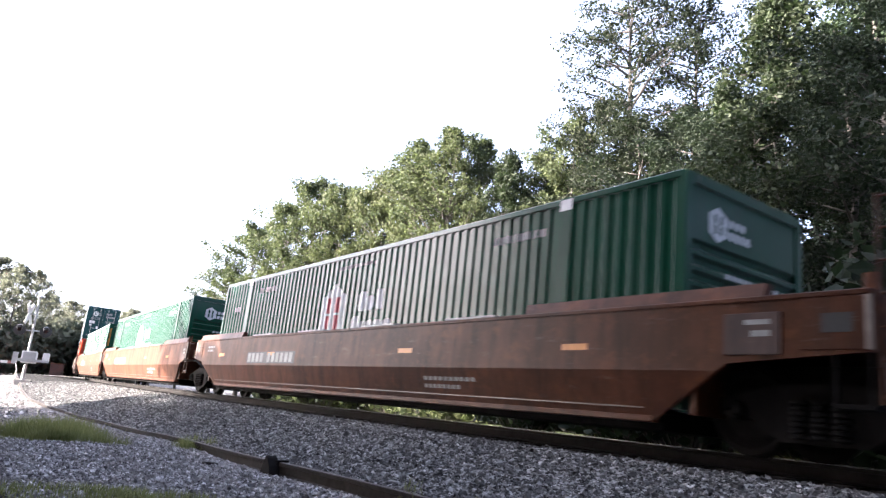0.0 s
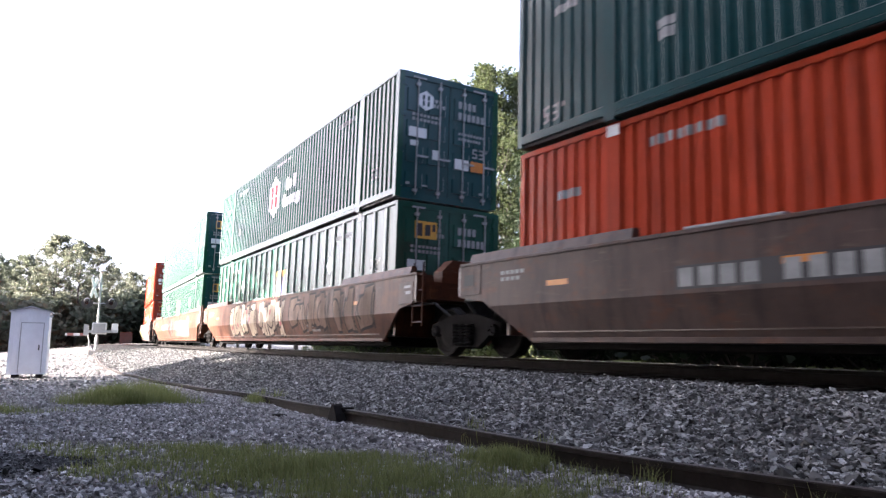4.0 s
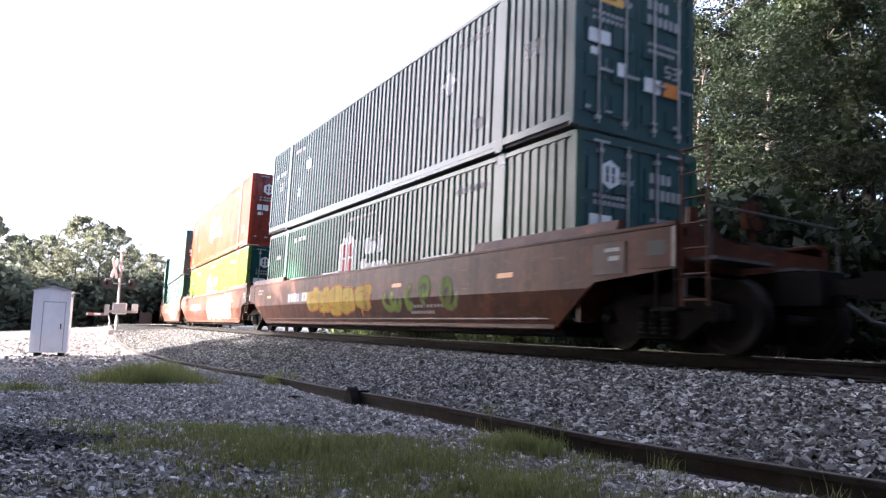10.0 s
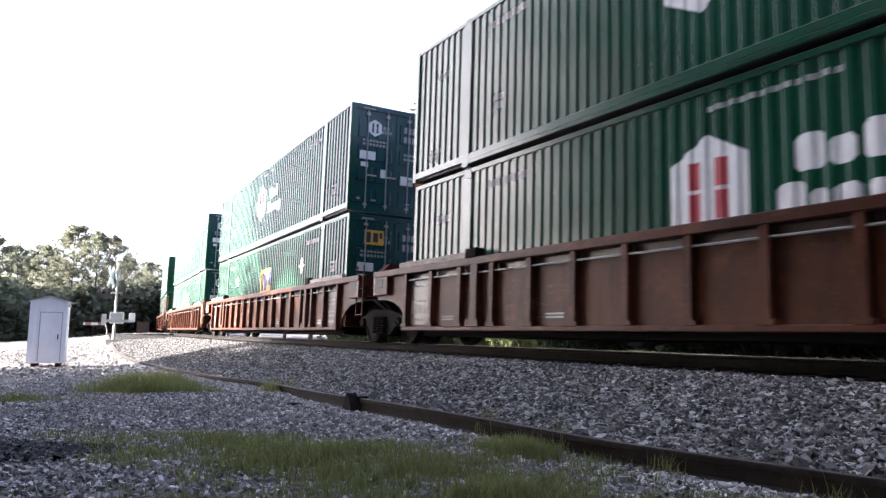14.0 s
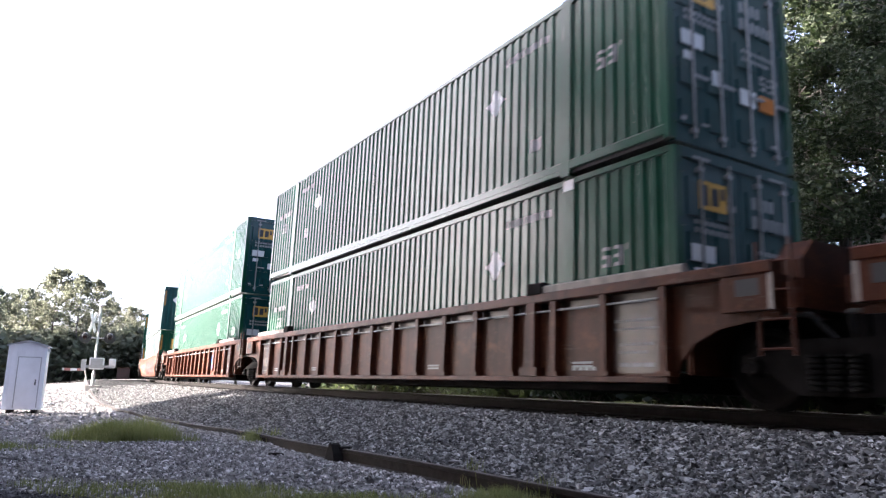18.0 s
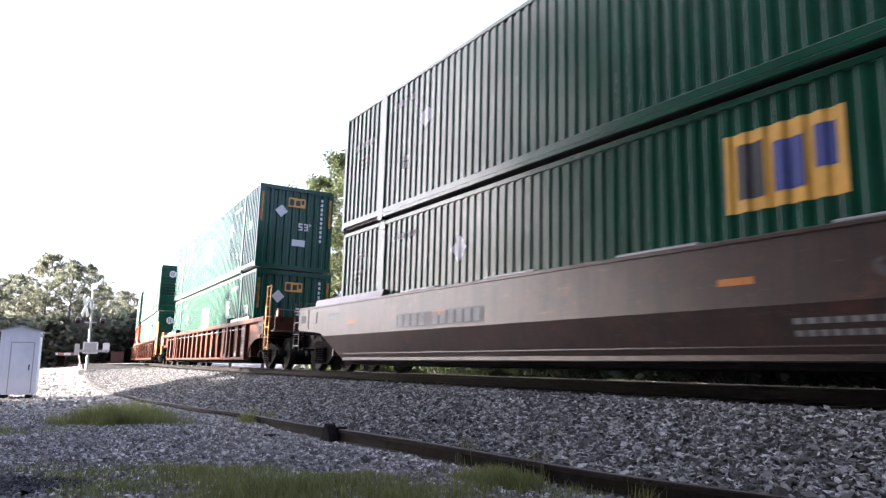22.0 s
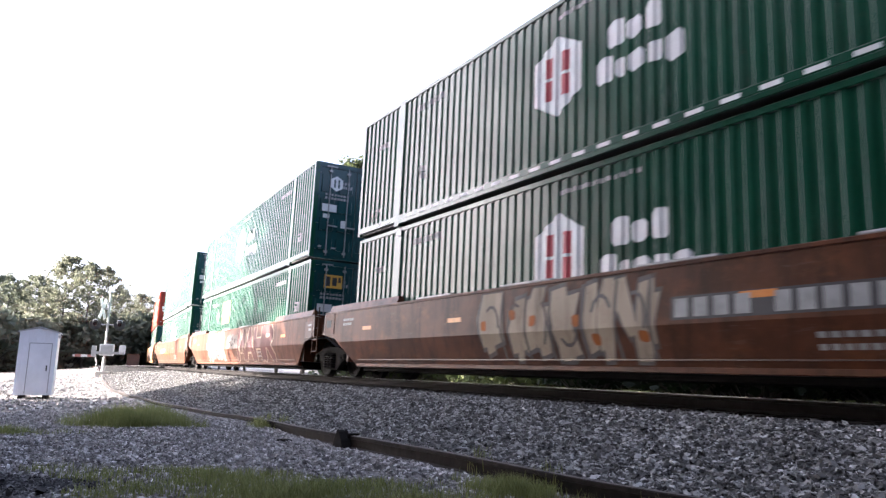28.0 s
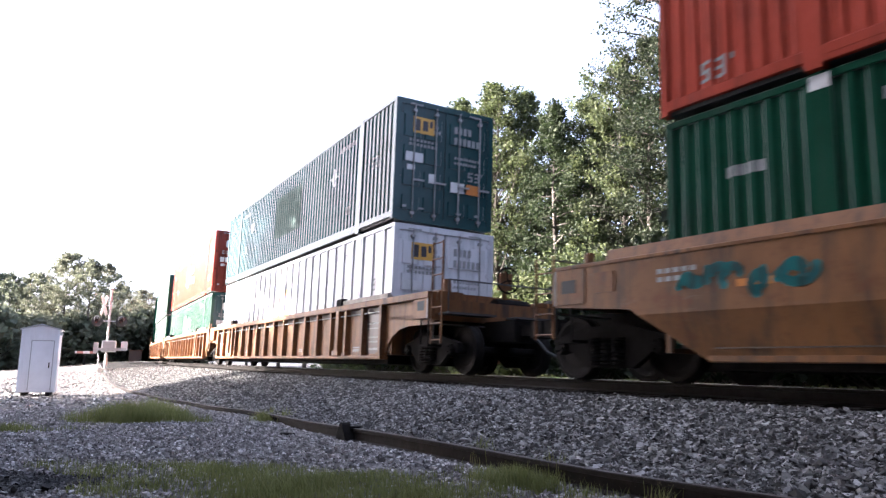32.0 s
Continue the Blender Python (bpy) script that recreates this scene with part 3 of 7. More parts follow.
        far_end = bars_row(7.55, 6.45, 1.90, 2.04, 8) + letters("53'", 7.25, 1.40, 0.28) if logo == "none" else bars_row(7.3, 6.9, 2.2, 2.3, 3) + letters("53'", 7.5, 1.66, 0.27)
        part("side_lettering", shared(f"sq_line{pm}{logo == 'none'}", MARK_DIM, lambda: wall_paint(far_end + bars_row(-4.5, -5.7, 2.40, 2.52, 8) + bars_row(5.73, 4.63, 2.38, 2.5, 8) + letters("53'", -6.75, 1.45, 0.28) + [bar(-5.5, -5.2, 0.62, 0.82), bar(5.0, 5.28, 1.1, 1.22), bar(5.02, 5.26, 0.94, 1.08)], plate)), c, "white stencilled lettering", kind="stuff")
        if end == "door":
            zc = 2.30
            part("end_logo", shared("sq_end", LOGO_YELLOW, lambda: end_paint([bar(-0.86, -0.32, zc - 0.19, zc + 0.19)], yl, 0.007)), c, "yellow square emblem", kind="stuff")
            part("end_logo", shared("sq_end_dark", LOGO_BLACK, lambda: end_paint([bar(-0.82, -0.68, zc - 0.14, zc + 0.14), bar(-0.62, -0.48, zc - 0.12, zc + 0.12), bar(-0.44, -0.36, zc - 0.02, zc + 0.14)], yl, 0.011)), c, kind="stuff")
        elif at == 1.3:
            part("end_logo", shared("sq_end3", LOGO_YELLOW, lambda: end_paint([bar(-0.58, 0.62, 1.72, 2.36)], yl, 0.007)), c, "broad orange emblem panel", kind="stuff")
            part("end_logo", shared("sq_end3_dark", LOGO_BLACK, lambda: end_paint([bar(-0.22, 0.00, 1.86, 2.24), bar(0.05, 0.19, 1.88, 2.18), bar(0.23, 0.37, 1.98, 2.20)], yl, 0.011)), c, kind="stuff")
        elif not patch:
            part("end_logo", shared("sq_end2", LOGO_YELLOW, lambda: end_paint([bar(-0.30, 0.30, 2.2, 2.52)], yl, 0.007)), c, "yellow square emblem", kind="stuff")
            part("end_logo", shared("sq_end2_dark", LOGO_BLACK, lambda: end_paint([bar(-0.26, -0.10, 2.25, 2.47), bar(-0.04, 0.12, 2.26, 2.44), bar(0.16, 0.26, 2.32, 2.47)], yl, 0.011)), c, kind="stuff")
    if patch:
        part("repainted_patch", shared("patch", PATCH, lambda: wall_paint([bar(-1.5, 1.3, 0.92, 2.30)], False, 0.005)), c, "darker repainted patch", kind="stuff")
    if dashes:
        row = [bar(y, y + 0.26, 0.14, 0.20) for y in np.arange(-7.6, 7.4, 0.52) if abs(abs(y + 0.13) - POST) > 0.25]
        def flat():
            g = Geo()
            for p in row:
                g.add([(-CW - 0.004, y, z) for y, z in p], [(0, 1, 2, 3)])
            return g
        part("reflective_tape", shared("dashes", MARK, flat), c, "white dashes of reflective tape", kind="stuff")
    tagged(c, words, "container", "containers on the train")
    return c

# ---- well cars ----
SILL, CREASE, KEEL = 1.55, 0.82, 0.28
WHEEL_R, WHEELBASE = 0.457, 1.78


def skin_x(z):
    """How far out the smooth side stands at a height."""
    return 1.50 if z >= CREASE else 1.50 - 0.16 * (CREASE - z) / (CREASE - KEEL)


def smooth_outline(ea, eb):
    """Side outline (y, z) from the end at -ea to the end at eb."""
    return [(-ea, SILL), (-ea, 1.0), (-8.75, 0.90), (-7.75, KEEL), (7.75, KEEL), (8.75, 0.90), (eb, 1.0), (eb, SILL)]


def smooth_side(sign, ea, eb):
    g = Geo()
    for keep in (True, False):
        poly = cut(smooth_outline(ea, eb), 1, CREASE, keep)
        n = len(poly)
        out = [(sign * skin_x(z), y, z) for y, z in poly]
        back = [(sign * (skin_x(z) - 0.05), y, z) for y, z in poly]
        g.add(out + back, [tuple(range(n)), tuple(range(2 * n - 1, n - 1, -1))] + [(i, (i + 1) % n, n + (i + 1) % n, n + i) for i in range(n)])
    return g


def smooth_paint(polys, lift=0.004):
    g = Geo()
    for poly in polys:
        for keep in (True, False):
            p = cut(cut(cut(poly, 1, SILL - 0.045, False), 1, KEEL + 0.06, True), 1, CREASE, keep)
            if len(p) >= 3:
                g.add([(-skin_x(z) - lift, y, z) for y, z in p], [tuple(range(len(p)))])
    return g


def rib_outline(ea, eb):
    def arch(s, e):
        pts = [(s * 8.10, 0.30), (s * 8.18, 0.52), (s * 8.38, 0.72), (s * 8.70, 0.86), (s * 9.1, 0.92), (s * e, 0.92), (s * e, 1.42)]
        return pts
    # the sheet stops short of the top chord, with the rod in the gap
    return arch(1, eb) + [(7.94, 1.42), (7.94, 1.26), (-7.94, 1.26), (-7.94, 1.42)] + arch(-1, ea)[::-1]


def rib_side(sign, ea, eb):
    g = Geo()
    poly = rib_outline(ea, eb)
    n = len(poly)
    # cut the arch shape into an upright middle and two ends, so that every face is convex enough
    a, b = sign * 1.40, sign * 1.37
    g.add([(a, y, z) for y, z in poly] + [(b, y, z) for y, z in poly], [tuple(range(n)), tuple(range(2 * n - 1, n - 1, -1))] + [(i, (i + 1) % n, n + (i + 1) % n, n + i) for i in range(n)])
    return g


def side_frame(sign):
    """A cast truck side frame, seen from the side an arched beam over two boxes."""
    x0, x1 = sign * 0.98, sign * 1.10
    ring = [(-1.06, 0.40), (-1.06, 0.58), (-0.72, 0.66), (-0.40, 0.74), (0.40, 0.74), (0.72, 0.66), (1.06, 0.58), (1.06, 0.40), (0.76, 0.40), (0.62, 0.30), (0.42, 0.17), (-0.42, 0.17), (-0.62, 0.30), (-0.76, 0.40)]
    g = Geo().prism(ring, min(x0, x1), max(x0, x1), "x")
    for y in (-0.89, 0.89):
        g.tube((x1 - sign * 0.04, y, WHEEL_R), (x1 + sign * 0.07, y, WHEEL_R), 0.115, 0.095, 12)
    return g


def spring():
    """A coil spring: one turned body with a groove between the turns."""
    g, rows, n = Geo(), [], 10
    for k in range(7):
        rows += [(0.21 + 0.055 * k, 0.055), (0.222 + 0.055 * k, 0.088), (0.246 + 0.055 * k, 0.088)]
    for z, r in rows:
        g.v += [(r * math.cos(2 * math.pi * i / n), r * math.sin(2 * math.pi * i / n), z) for i in range(n)]
    for k in range(len(rows) - 1):
        g.f += [(k * n + i, k * n + (i + 1) % n, (k + 1) * n + (i + 1) % n, (k + 1) * n + i) for i in range(n)]
    return g


def wheelset():
    g = Geo()
    prof = [(0.0, 0.10), (0.02, 0.30), (0.0, 0.36), (-0.02, 0.39), (-0.02, WHEEL_R - 0.01), (0.10, WHEEL_R), (0.115, WHEEL_R + 0.025), (0.14, WHEEL_R + 0.025), (0.145, 0.38), (0.12, 0.34), (0.08, 0.30), (0.09, 0.10)]
    for s in (-1, 1):
        g.lathe([(s * (0.835 - x), r) for x, r in prof], 0.0, 20)
    g.tube((-1.06, 0, 0), (1.06, 0, 0), 0.085, None, 10)
    for s in (-1, 1):
        for k in range(3):
            ang = 2.094 * k
            c, d = math.cos(ang) * 0.06, math.sin(ang) * 0.06
            g.tube((s * 1.17, c, d), (s * 1.20, c, d), 0.016, None, 6)
    return g


WHEELSETS = []      # (part, place along the train)


def add_truck(car, y, s0):
    t = empty("truck")
    t.parent = car
    t.location = (0, y, 0)
    for s in (-1, 1):
        part("side_frame", shared(f"side_frame{s}", STEEL_DARK, lambda: side_frame(s)), t)
        for sy in ((-0.2, 0.0, 0.2) if s < 0 else (0.0,)):
            part("spring", shared("spring", STEEL_DARK, spring), t).location = (s * 1.13, sy, 0)
    part("bolster", shared("bolster", STEEL_DARK, lambda: Geo().box(-1.1, 1.1, -0.2, 0.2, 0.42, 0.70, 0.04)), t)
    for dy in (-WHEELBASE / 2, WHEELBASE / 2):
        w = part("wheelset", shared("wheelset", WHEEL, wheelset), t)
        w.location = (0, dy, WHEEL_R)
        WHEELSETS.append((w, s0 + y + dy, dy))


def add_ladder(car, y, mat, tall):
    x = -1.47
    g = Geo()
    for dy in (0.0, 0.38):
        g.tube((x, y + dy, 0.55), (x, y + dy, tall), 0.019)
    for z in np.arange(0.62, tall, 0.30):
        g.tube((x, y, z), (x, y + 0.38, z), 0.013)
    part("ladder", g.mesh("ladder", mat), car)


def add_brake_gear(car, y, sgn, mat):
    g = Geo().tube((0.55, y, 1.2), (0.55, y, 2.15), 0.05).box(0.40, 0.70, y - 0.06, y + 0.06, 1.75, 2.1)
    part("brake_stand", g.mesh("brake_stand", mat), car)
    w = Geo()
    ring = [(0.55 + 0.27 * math.cos(a), y + sgn * 0.12, 1.95 + 0.27 * math.sin(a)) for a in np.linspace(0, 2 * math.pi, 15)]
    for p, q in zip(ring, ring[1:]):
        w.tube(p, q, 0.02, None, 6)
    for k in range(0, 14, 4):
        w.tube((0.55, y + sgn * 0.12, 1.95), ring[k], 0.014, None, 6)
    part("brake_wheel", w.mesh("brake_wheel", STEEL_DARK), car)


def ribbon(points, w):
    """A brush stroke: outlines (y, z) of its pieces."""
    out = []
    for (y0, z0), (y1, z1) in zip(points, points[1:]):
        d = math.hypot(y1 - y0, z1 - z0) or 1e-6
        ty, tz = (y1 - y0) / d * w / 2, (z1 - z0) / d * w / 2
        out.append([(y0 - tz - ty * 0.4, z0 + ty - tz * 0.4), (y0 - ty, z0 - tz), (y0 + tz - ty * 0.4, z0 - ty - tz * 0.4),
                    (y1 + tz + ty * 0.4, z1 - ty + tz * 0.4), (y1 + ty, z1 + tz), (y1 - tz + ty * 0.4, z1 + ty + tz * 0.4)])
    return out


def blob(rng, y, z, ry, rz, slant):
    """A rounded, slanting painted shape."""
    k = rng.uniform(2, 4)
    ph = rng.uniform(0, 6.28)
    pts = []
    for i in range(16):
        t = 2 * math.pi * i / 16
        r = 1 + 0.10 * math.sin(2 * t + ph) + 0.06 * math.sin(k * t)
        u, w = math.copysign(abs(math.cos(t)) ** 0.7, math.cos(t)) * ry * r, math.copysign(abs(math.sin(t)) ** 0.7, math.sin(t)) * rz * r
        pts.append((y + u + slant * w, z + w))
    return pts


def swell(poly, d):
    cy, cz = sum(p[0] for p in poly) / len(poly), sum(p[1] for p in poly) / len(poly)
    out = []
    for y, z in poly:
        r = math.hypot(y - cy, z - cz) or 1
        out.append((y + (y - cy) / r * d, z + (z - cz) / r * d))
    return out


def tag_shapes(seed, y_left, y_right, z0, z1, cell, thick):
    """Painted bodies and the curved cuts in them, from y_left (the reader's left) to y_right; no letters."""
    rng = random.Random(seed)
    bodies, cuts, y = [], [], y_left
    zc, rz = (z0 + z1) / 2, (z1 - z0) / 2
    slant = rng.uniform(-0.25, 0.25)
    while y > y_right + cell * 0.4:
        w = cell * rng.uniform(0.75, 1.15)
        c = y - w / 2
        j = lambda f: rng.uniform(-f, f)
        if thick > 0.13:
            lean = slant + j(0.12)
            bodies.append(blob(rng, c + j(0.06) * w, zc + j(0.08) * rz, w * rng.uniform(0.46, 0.58), rz * rng.uniform(0.72, 0.92), lean))
            u = c + rng.choice((-1, 1)) * w * 0.3
            bodies.append(blob(rng, u, zc + rng.choice((-0.55, 0.5)) * rz, w * 0.26, rz * rng.uniform(0.35, 0.5), lean))
            for q in range(rng.choice((0, 1, 2))):
                d = c + j(0.4) * w
                bodies.append([(d - 0.03, zc - 0.4 * rz), (d + 0.03, zc - 0.4 * rz), (d + 0.025, zc - rz * rng.uniform(0.95, 1.15)), (d - 0.02, zc - rz * 1.0)])
            # crescents inside, and the seam to the next bubble
            for q in range(2):
                a0, ru, rv = rng.uniform(0, 6.28), w * rng.uniform(0.14, 0.3), rz * rng.uniform(0.2, 0.45)
                u, v = c + j(0.16) * w, zc + j(0.3) * rz
                cuts += ribbon([(u + ru * math.cos(a0 + t), v + rv * math.sin(a0 + t)) for t in np.linspace(0, rng.uniform(1.0, 2.6), 6)], thick * rng.uniform(0.16, 0.4))
            edge = c - w * 0.5
            cuts += ribbon([(edge + 0.10 * w * math.sin(2.2 * t + seed) + lean * rz * t, zc + rz * t) for t in np.linspace(-0.6, 0.62, 5)], thick * 0.22)
        else:
            for q in range(rng.choice((2, 3))):
                a0, sp = rng.uniform(0, 6.28), rng.uniform(1.2, 4.2)
                u, v, ru, rv = c + j(0.25) * w, zc + j(0.35) * rz, w * rng.uniform(0.15, 0.4), rz * rng.uniform(0.4, 0.8)
                line = [(u + ru * math.cos(a0 + t) + slant * rv * math.sin(a0 + t), v + rv * math.sin(a0 + t) * (1 - 0.1 * t)) for t in np.linspace(0, sp, 9)]
                bodies += ribbon(line, thick * rng.uniform(0.7, 1.1))
        y -= w
    return bodies, cuts


def add_tag(car, paint, seed, y_left, y_right, z0, z1, cell, thick, fill, line=None, halo=None):
    bodies, cuts = tag_shapes(seed, y_left, y_right, z0, z1, cell, thick)
    if halo:
        part("graffiti", paint([swell(p, 0.10) for p in bodies], 0.003).mesh("graffiti", SPRAY[halo]), car, f"{halo} spray-painted background of a tag", kind="stuff")
    if line:
        part("graffiti", paint([swell(p, 0.045) for p in bodies], 0.006).mesh("graffiti", SPRAY[line]), car, f"{line} spray-painted outline of a tag", kind="stuff")
    part("graffiti", paint(bodies, 0.009).mesh("graffiti", SPRAY[fill]), car, f"{fill} spray-painted tag", kind="stuff")
    if cuts:
        part("graffiti", paint(cuts, 0.012).mesh("graffiti", SPRAY[line or ("black" if fill != "black" else "grey")]), car, kind="stuff")


STROKES = {
    "M": [[(0.02, 0), (0.10, 1), (0.5, 0.35), (0.90, 1), (0.98, 0)]],
    "A": [[(0, 0), (0.5, 1), (1, 0)], [(0.2, 0.38), (0.8, 0.38)]],
    "H": [[(0.08, 0), (0.02, 1)], [(0.92, 0), (0.98, 1)], [(0.05, 0.5), (0.95, 0.5)]],
    "R": [[(0.05, 0), (0.0, 1), (0.6, 1), (0.85, 0.78), (0.6, 0.52), (0.05, 0.5)], [(0.4, 0.5), (1.0, -0.05)]],
    "K": [[(0.05, -0.1), (0.1, 1.05)], [(0.95, 1), (0.1, 0.45)], [(0.35, 0.6), (0.9, -0.1)]],
    "O": [[(0.5, 0.95), (0.1, 0.75), (0.05, 0.3), (0.45, 0.05), (0.9, 0.3), (0.92, 0.75), (0.5, 0.95)]],
    "S": [[(0.9, 0.9), (0.4, 0.98), (0.08, 0.72), (0.5, 0.5), (0.92, 0.28), (0.55, 0.02), (0.08, 0.12)]],
}


def add_word(car, paint, chars, y_left, y_right, z0, z1, stroke, fill, line):
    """Spray-painted capitals."""
    w = (y_left - y_right) / len(chars)
    runs = [[(y_left - (i + 0.06 + 0.84 * u) * w, z0 + v * (z1 - z0)) for u, v in run] for i, ch in enumerate(chars) for run in STROKES[ch]]
    for colour, width, lift in ((line, stroke * 1.0 + 0.11, 0.004), (fill, stroke, 0.008)):
        pieces = [p for run in runs for p in ribbon(run, width)]
        part("graffiti", paint(pieces, lift).mesh("graffiti", SPRAY[colour]), car, f"{colour} spray-painted capitals", kind="stuff")


def add_block_tag(car, paint, seed, y_left, y_right, z0, z1, cell, fill, line, spot=None):
    """Angular painted figures: overlapping leaning shards with an edge, cuts and dots; no letters."""
    rng = random.Random(seed)
    shards, cuts, spots, y = [], [], [], y_left
    h = z1 - z0
    while y > y_right + cell * 0.3:
        w = cell * rng.uniform(0.7, 1.1)
        for q in range(3):
            c, z, tilt = y - w * rng.uniform(0.1, 0.9), z0 + h * rng.uniform(0.35, 0.65), rng.uniform(-0.5, 0.5)
            ry, rz = w * rng.uniform(0.16, 0.30), h * rng.uniform(0.34, 0.52)
            shards.append([(c - ry + tilt * rz * 0.6, min(z1, z + rz)), (c + ry * 0.7 + tilt * rz * 0.6, min(z1, z + rz * 0.9)), (c + ry * 1.1, z), (c + ry * 0.5 - tilt * rz * 0.6, max(z0, z - rz)), (c - ry * 0.9 - tilt * rz * 0.6, max(z0, z - rz * 0.85))])
        a0 = rng.uniform(0, 6.28)
        cuts += ribbon([(y - w * 0.5 + w * 0.3 * math.cos(a0 + t), z0 + h * 0.5 + h * 0.3 * math.sin(a0 + t)) for t in np.linspace(0, 2.2, 6)], 0.05)
        cuts += ribbon([(y - w + 0.1 * w * math.sin(3 * t), z0 + h * t) for t in np.linspace(0.05, 0.95, 5)], 0.05)
        spots.append(blob(rng, y - w * rng.uniform(0.2, 0.8), z0 + h * rng.uniform(0.25, 0.8), 0.08, 0.08, 0.0))
        y -= w
    if line:
        part("graffiti", paint([swell(p, 0.07) for p in shards], 0.005).mesh("graffiti", SPRAY[line]), car, f"{line} spray-painted edge of a tag", kind="stuff")
    part("graffiti", paint(shards, 0.009).mesh("graffiti", SPRAY[fill]), car, f"{fill} spray-painted angular tag", kind="stuff")
    part("graffiti", paint(cuts, 0.012).mesh("graffiti", SPRAY[line or "grey"]), car, kind="stuff")
    if spot:
        part("graffiti", paint(spots, 0.015).mesh("graffiti", SPRAY[spot]), car, f"{spot} spray-painted dots", kind="stuff")


def add_gear(car, paint, y, z, r):
    """A round toothed figure with light rims."""
    def ring(rad, wave, n=72, dy=0.0, dz=0.0):
        out = []
        for a in np.linspace(0, 2 * math.pi, n, endpoint=False):
            tooth = math.sin(9 * a)
            q = rad * (1 + wave * math.copysign(abs(tooth) ** 0.6, tooth))
            out.append((y + dy + q * math.cos(a), z + dz + 0.95 * q * math.sin(a)))
        return out
    part("graffiti", paint([ring(r * 1.12, 0.10)], 0.005).mesh("graffiti", SPRAY["grey"]), car, "grey spray-painted rim of a toothed figure", kind="stuff")
    part("graffiti", paint([ring(r * 0.94, 0.10)], 0.008).mesh("graffiti", SPRAY["black"]), car, "black spray-painted toothed figure", kind="stuff")
    part("graffiti", paint([ring(r * 0.55, 0.0, 24, 0.06 * r, 0.1 * r)], 0.011).mesh("graffiti", SPRAY["grey"]), car, kind="stuff")
    part("graffiti", paint([ring(r * 0.36, 0.0, 20, 0.02 * r, 0.05 * r)], 0.014).mesh("graffiti", SPRAY["black"]), car, kind="stuff")


def make_car(kind, mat, words, near, far, s0, tags=(), ladder=STEEL_DARK, letters_at=None, shield=False):
    """A well car with its running gear. near, far: c (coupler) or a (shared truck) at the ends -y and +y."""
    car = empty("well_car")
    ea, eb = (10.15 if near == "c" else 9.45), (10.15 if far == "c" else 9.45)
    tag = f"{kind}{near}{far}"
    for s in (-1, 1):
        if kind == "smooth":
            part("side_panel", shared(f"side{s}{tag}", mat, lambda: smooth_side(s, ea, eb)), car)
            part("top_chord", shared(f"chord{s}{tag}", mat, lambda: Geo().box(min(s * 1.30, s * 1.515), max(s * 1.30, s * 1.515), -ea + 0.02, eb - 0.02, SILL - 0.035, SILL + 0.02, 0.008)), car)
            part("bottom_chord", shared(f"keel{s}{tag}", mat, lambda: Geo().box(min(s * 1.22, s * 1.355), max(s * 1.22, s * 1.355), -7.72, 7.72, KEEL - 0.03, KEEL + 0.05, 0.01)), car)
        else:
            part("side_panel", shared(f"side{s}{tag}", mat, lambda: rib_side(s, ea, eb)), car)
            part("top_chord", shared(f"chord{s}{tag}", mat, lambda: Geo().box(min(s * 1.33, s * 1.53), max(s * 1.33, s * 1.53), -ea, eb, 1.40, 1.54, 0.015)), car)
            part("bottom_chord", shared(f"keel{s}{tag}", mat, lambda: Geo().box(min(s * 1.33, s * 1.52), max(s * 1.33, s * 1.52), -8.08, 8.08, 0.26, 0.34, 0.012)), car)
            part("hand_rod", shared(f"rod{s}{tag}", GALV, lambda: Geo().tube((s * 1.47, -7.9, 1.27), (s * 1.47, 7.9, 1.27), 0.016, None, 6)), car, "thin bare steel rod")
            post = shared(f"rib{s}", mat, lambda: Geo().prism([(s * 1.395, 0.30), (s * 1.52, 0.34), (s * 1.515, 1.41), (s * 1.395, 1.41)], -0.055, 0.055, "y")
                          .box(min(s * 1.395, s * 1.53), max(s * 1.395, s * 1.53), -0.11, 0.11, 0.34, 0.40))
            for k in range(-8, 9):
                if k in (-8, 8) or s < 0 or k % 2 == 0:
                    ob = part("side_post", post, car)
                    ob.location = (0, k * 1.0, 0)
            if s < 0:
                # dark strip added in the gap to stand for the deep shade there
                part("gap_plate", shared("gap_plate", CAR_DARK, lambda: Geo().box(-1.352, -1.336, -7.93, 7.93, 1.20, 1.40)), car, "dark plate behind the rod")
                wide = shared("wide_post", mat, lambda: Geo().prism([(-1.395, 0.30), (-1.535, 0.34), (-1.53, 1.41), (-1.395, 1.41)], -0.10, 0.10, "y").box(-1.56, -1.395, -0.2, 0.2, 0.34, 0.46))
                for yy in (-5.5, 5.5):
                    ob = part("side_post", wide, car)
                    ob.location = (0, yy, 0)
        for sy in (-1, 1):
            y0, y1 = sorted((sy * 5.62, sy * 9.15))
            if kind == "smooth":
                def guide():
                    g = Geo().prism([(s * 1.505, SILL + 0.02), (s * 1.46, SILL + 0.16), (s * 1.36, SILL + 0.16), (s * 1.34, SILL + 0.02)], y0, y1, "y")
                    return g
                part("container_guide", shared(f"guide{s}{sy}{kind}", mat, guide), car, "folded guide plate")
            else:
                part("container_guide", shared(f"guide{s}{sy}{kind}", LEDGE, lambda: Geo().prism([(s * 1.50, 1.54), (s * 1.51, 1.63), (s * 1.44, 1.66), (s * 1.34, 1.54)], max(y0, -8.3), min(y1, 8.3), "y")), car, "pale dusty guide ledge")
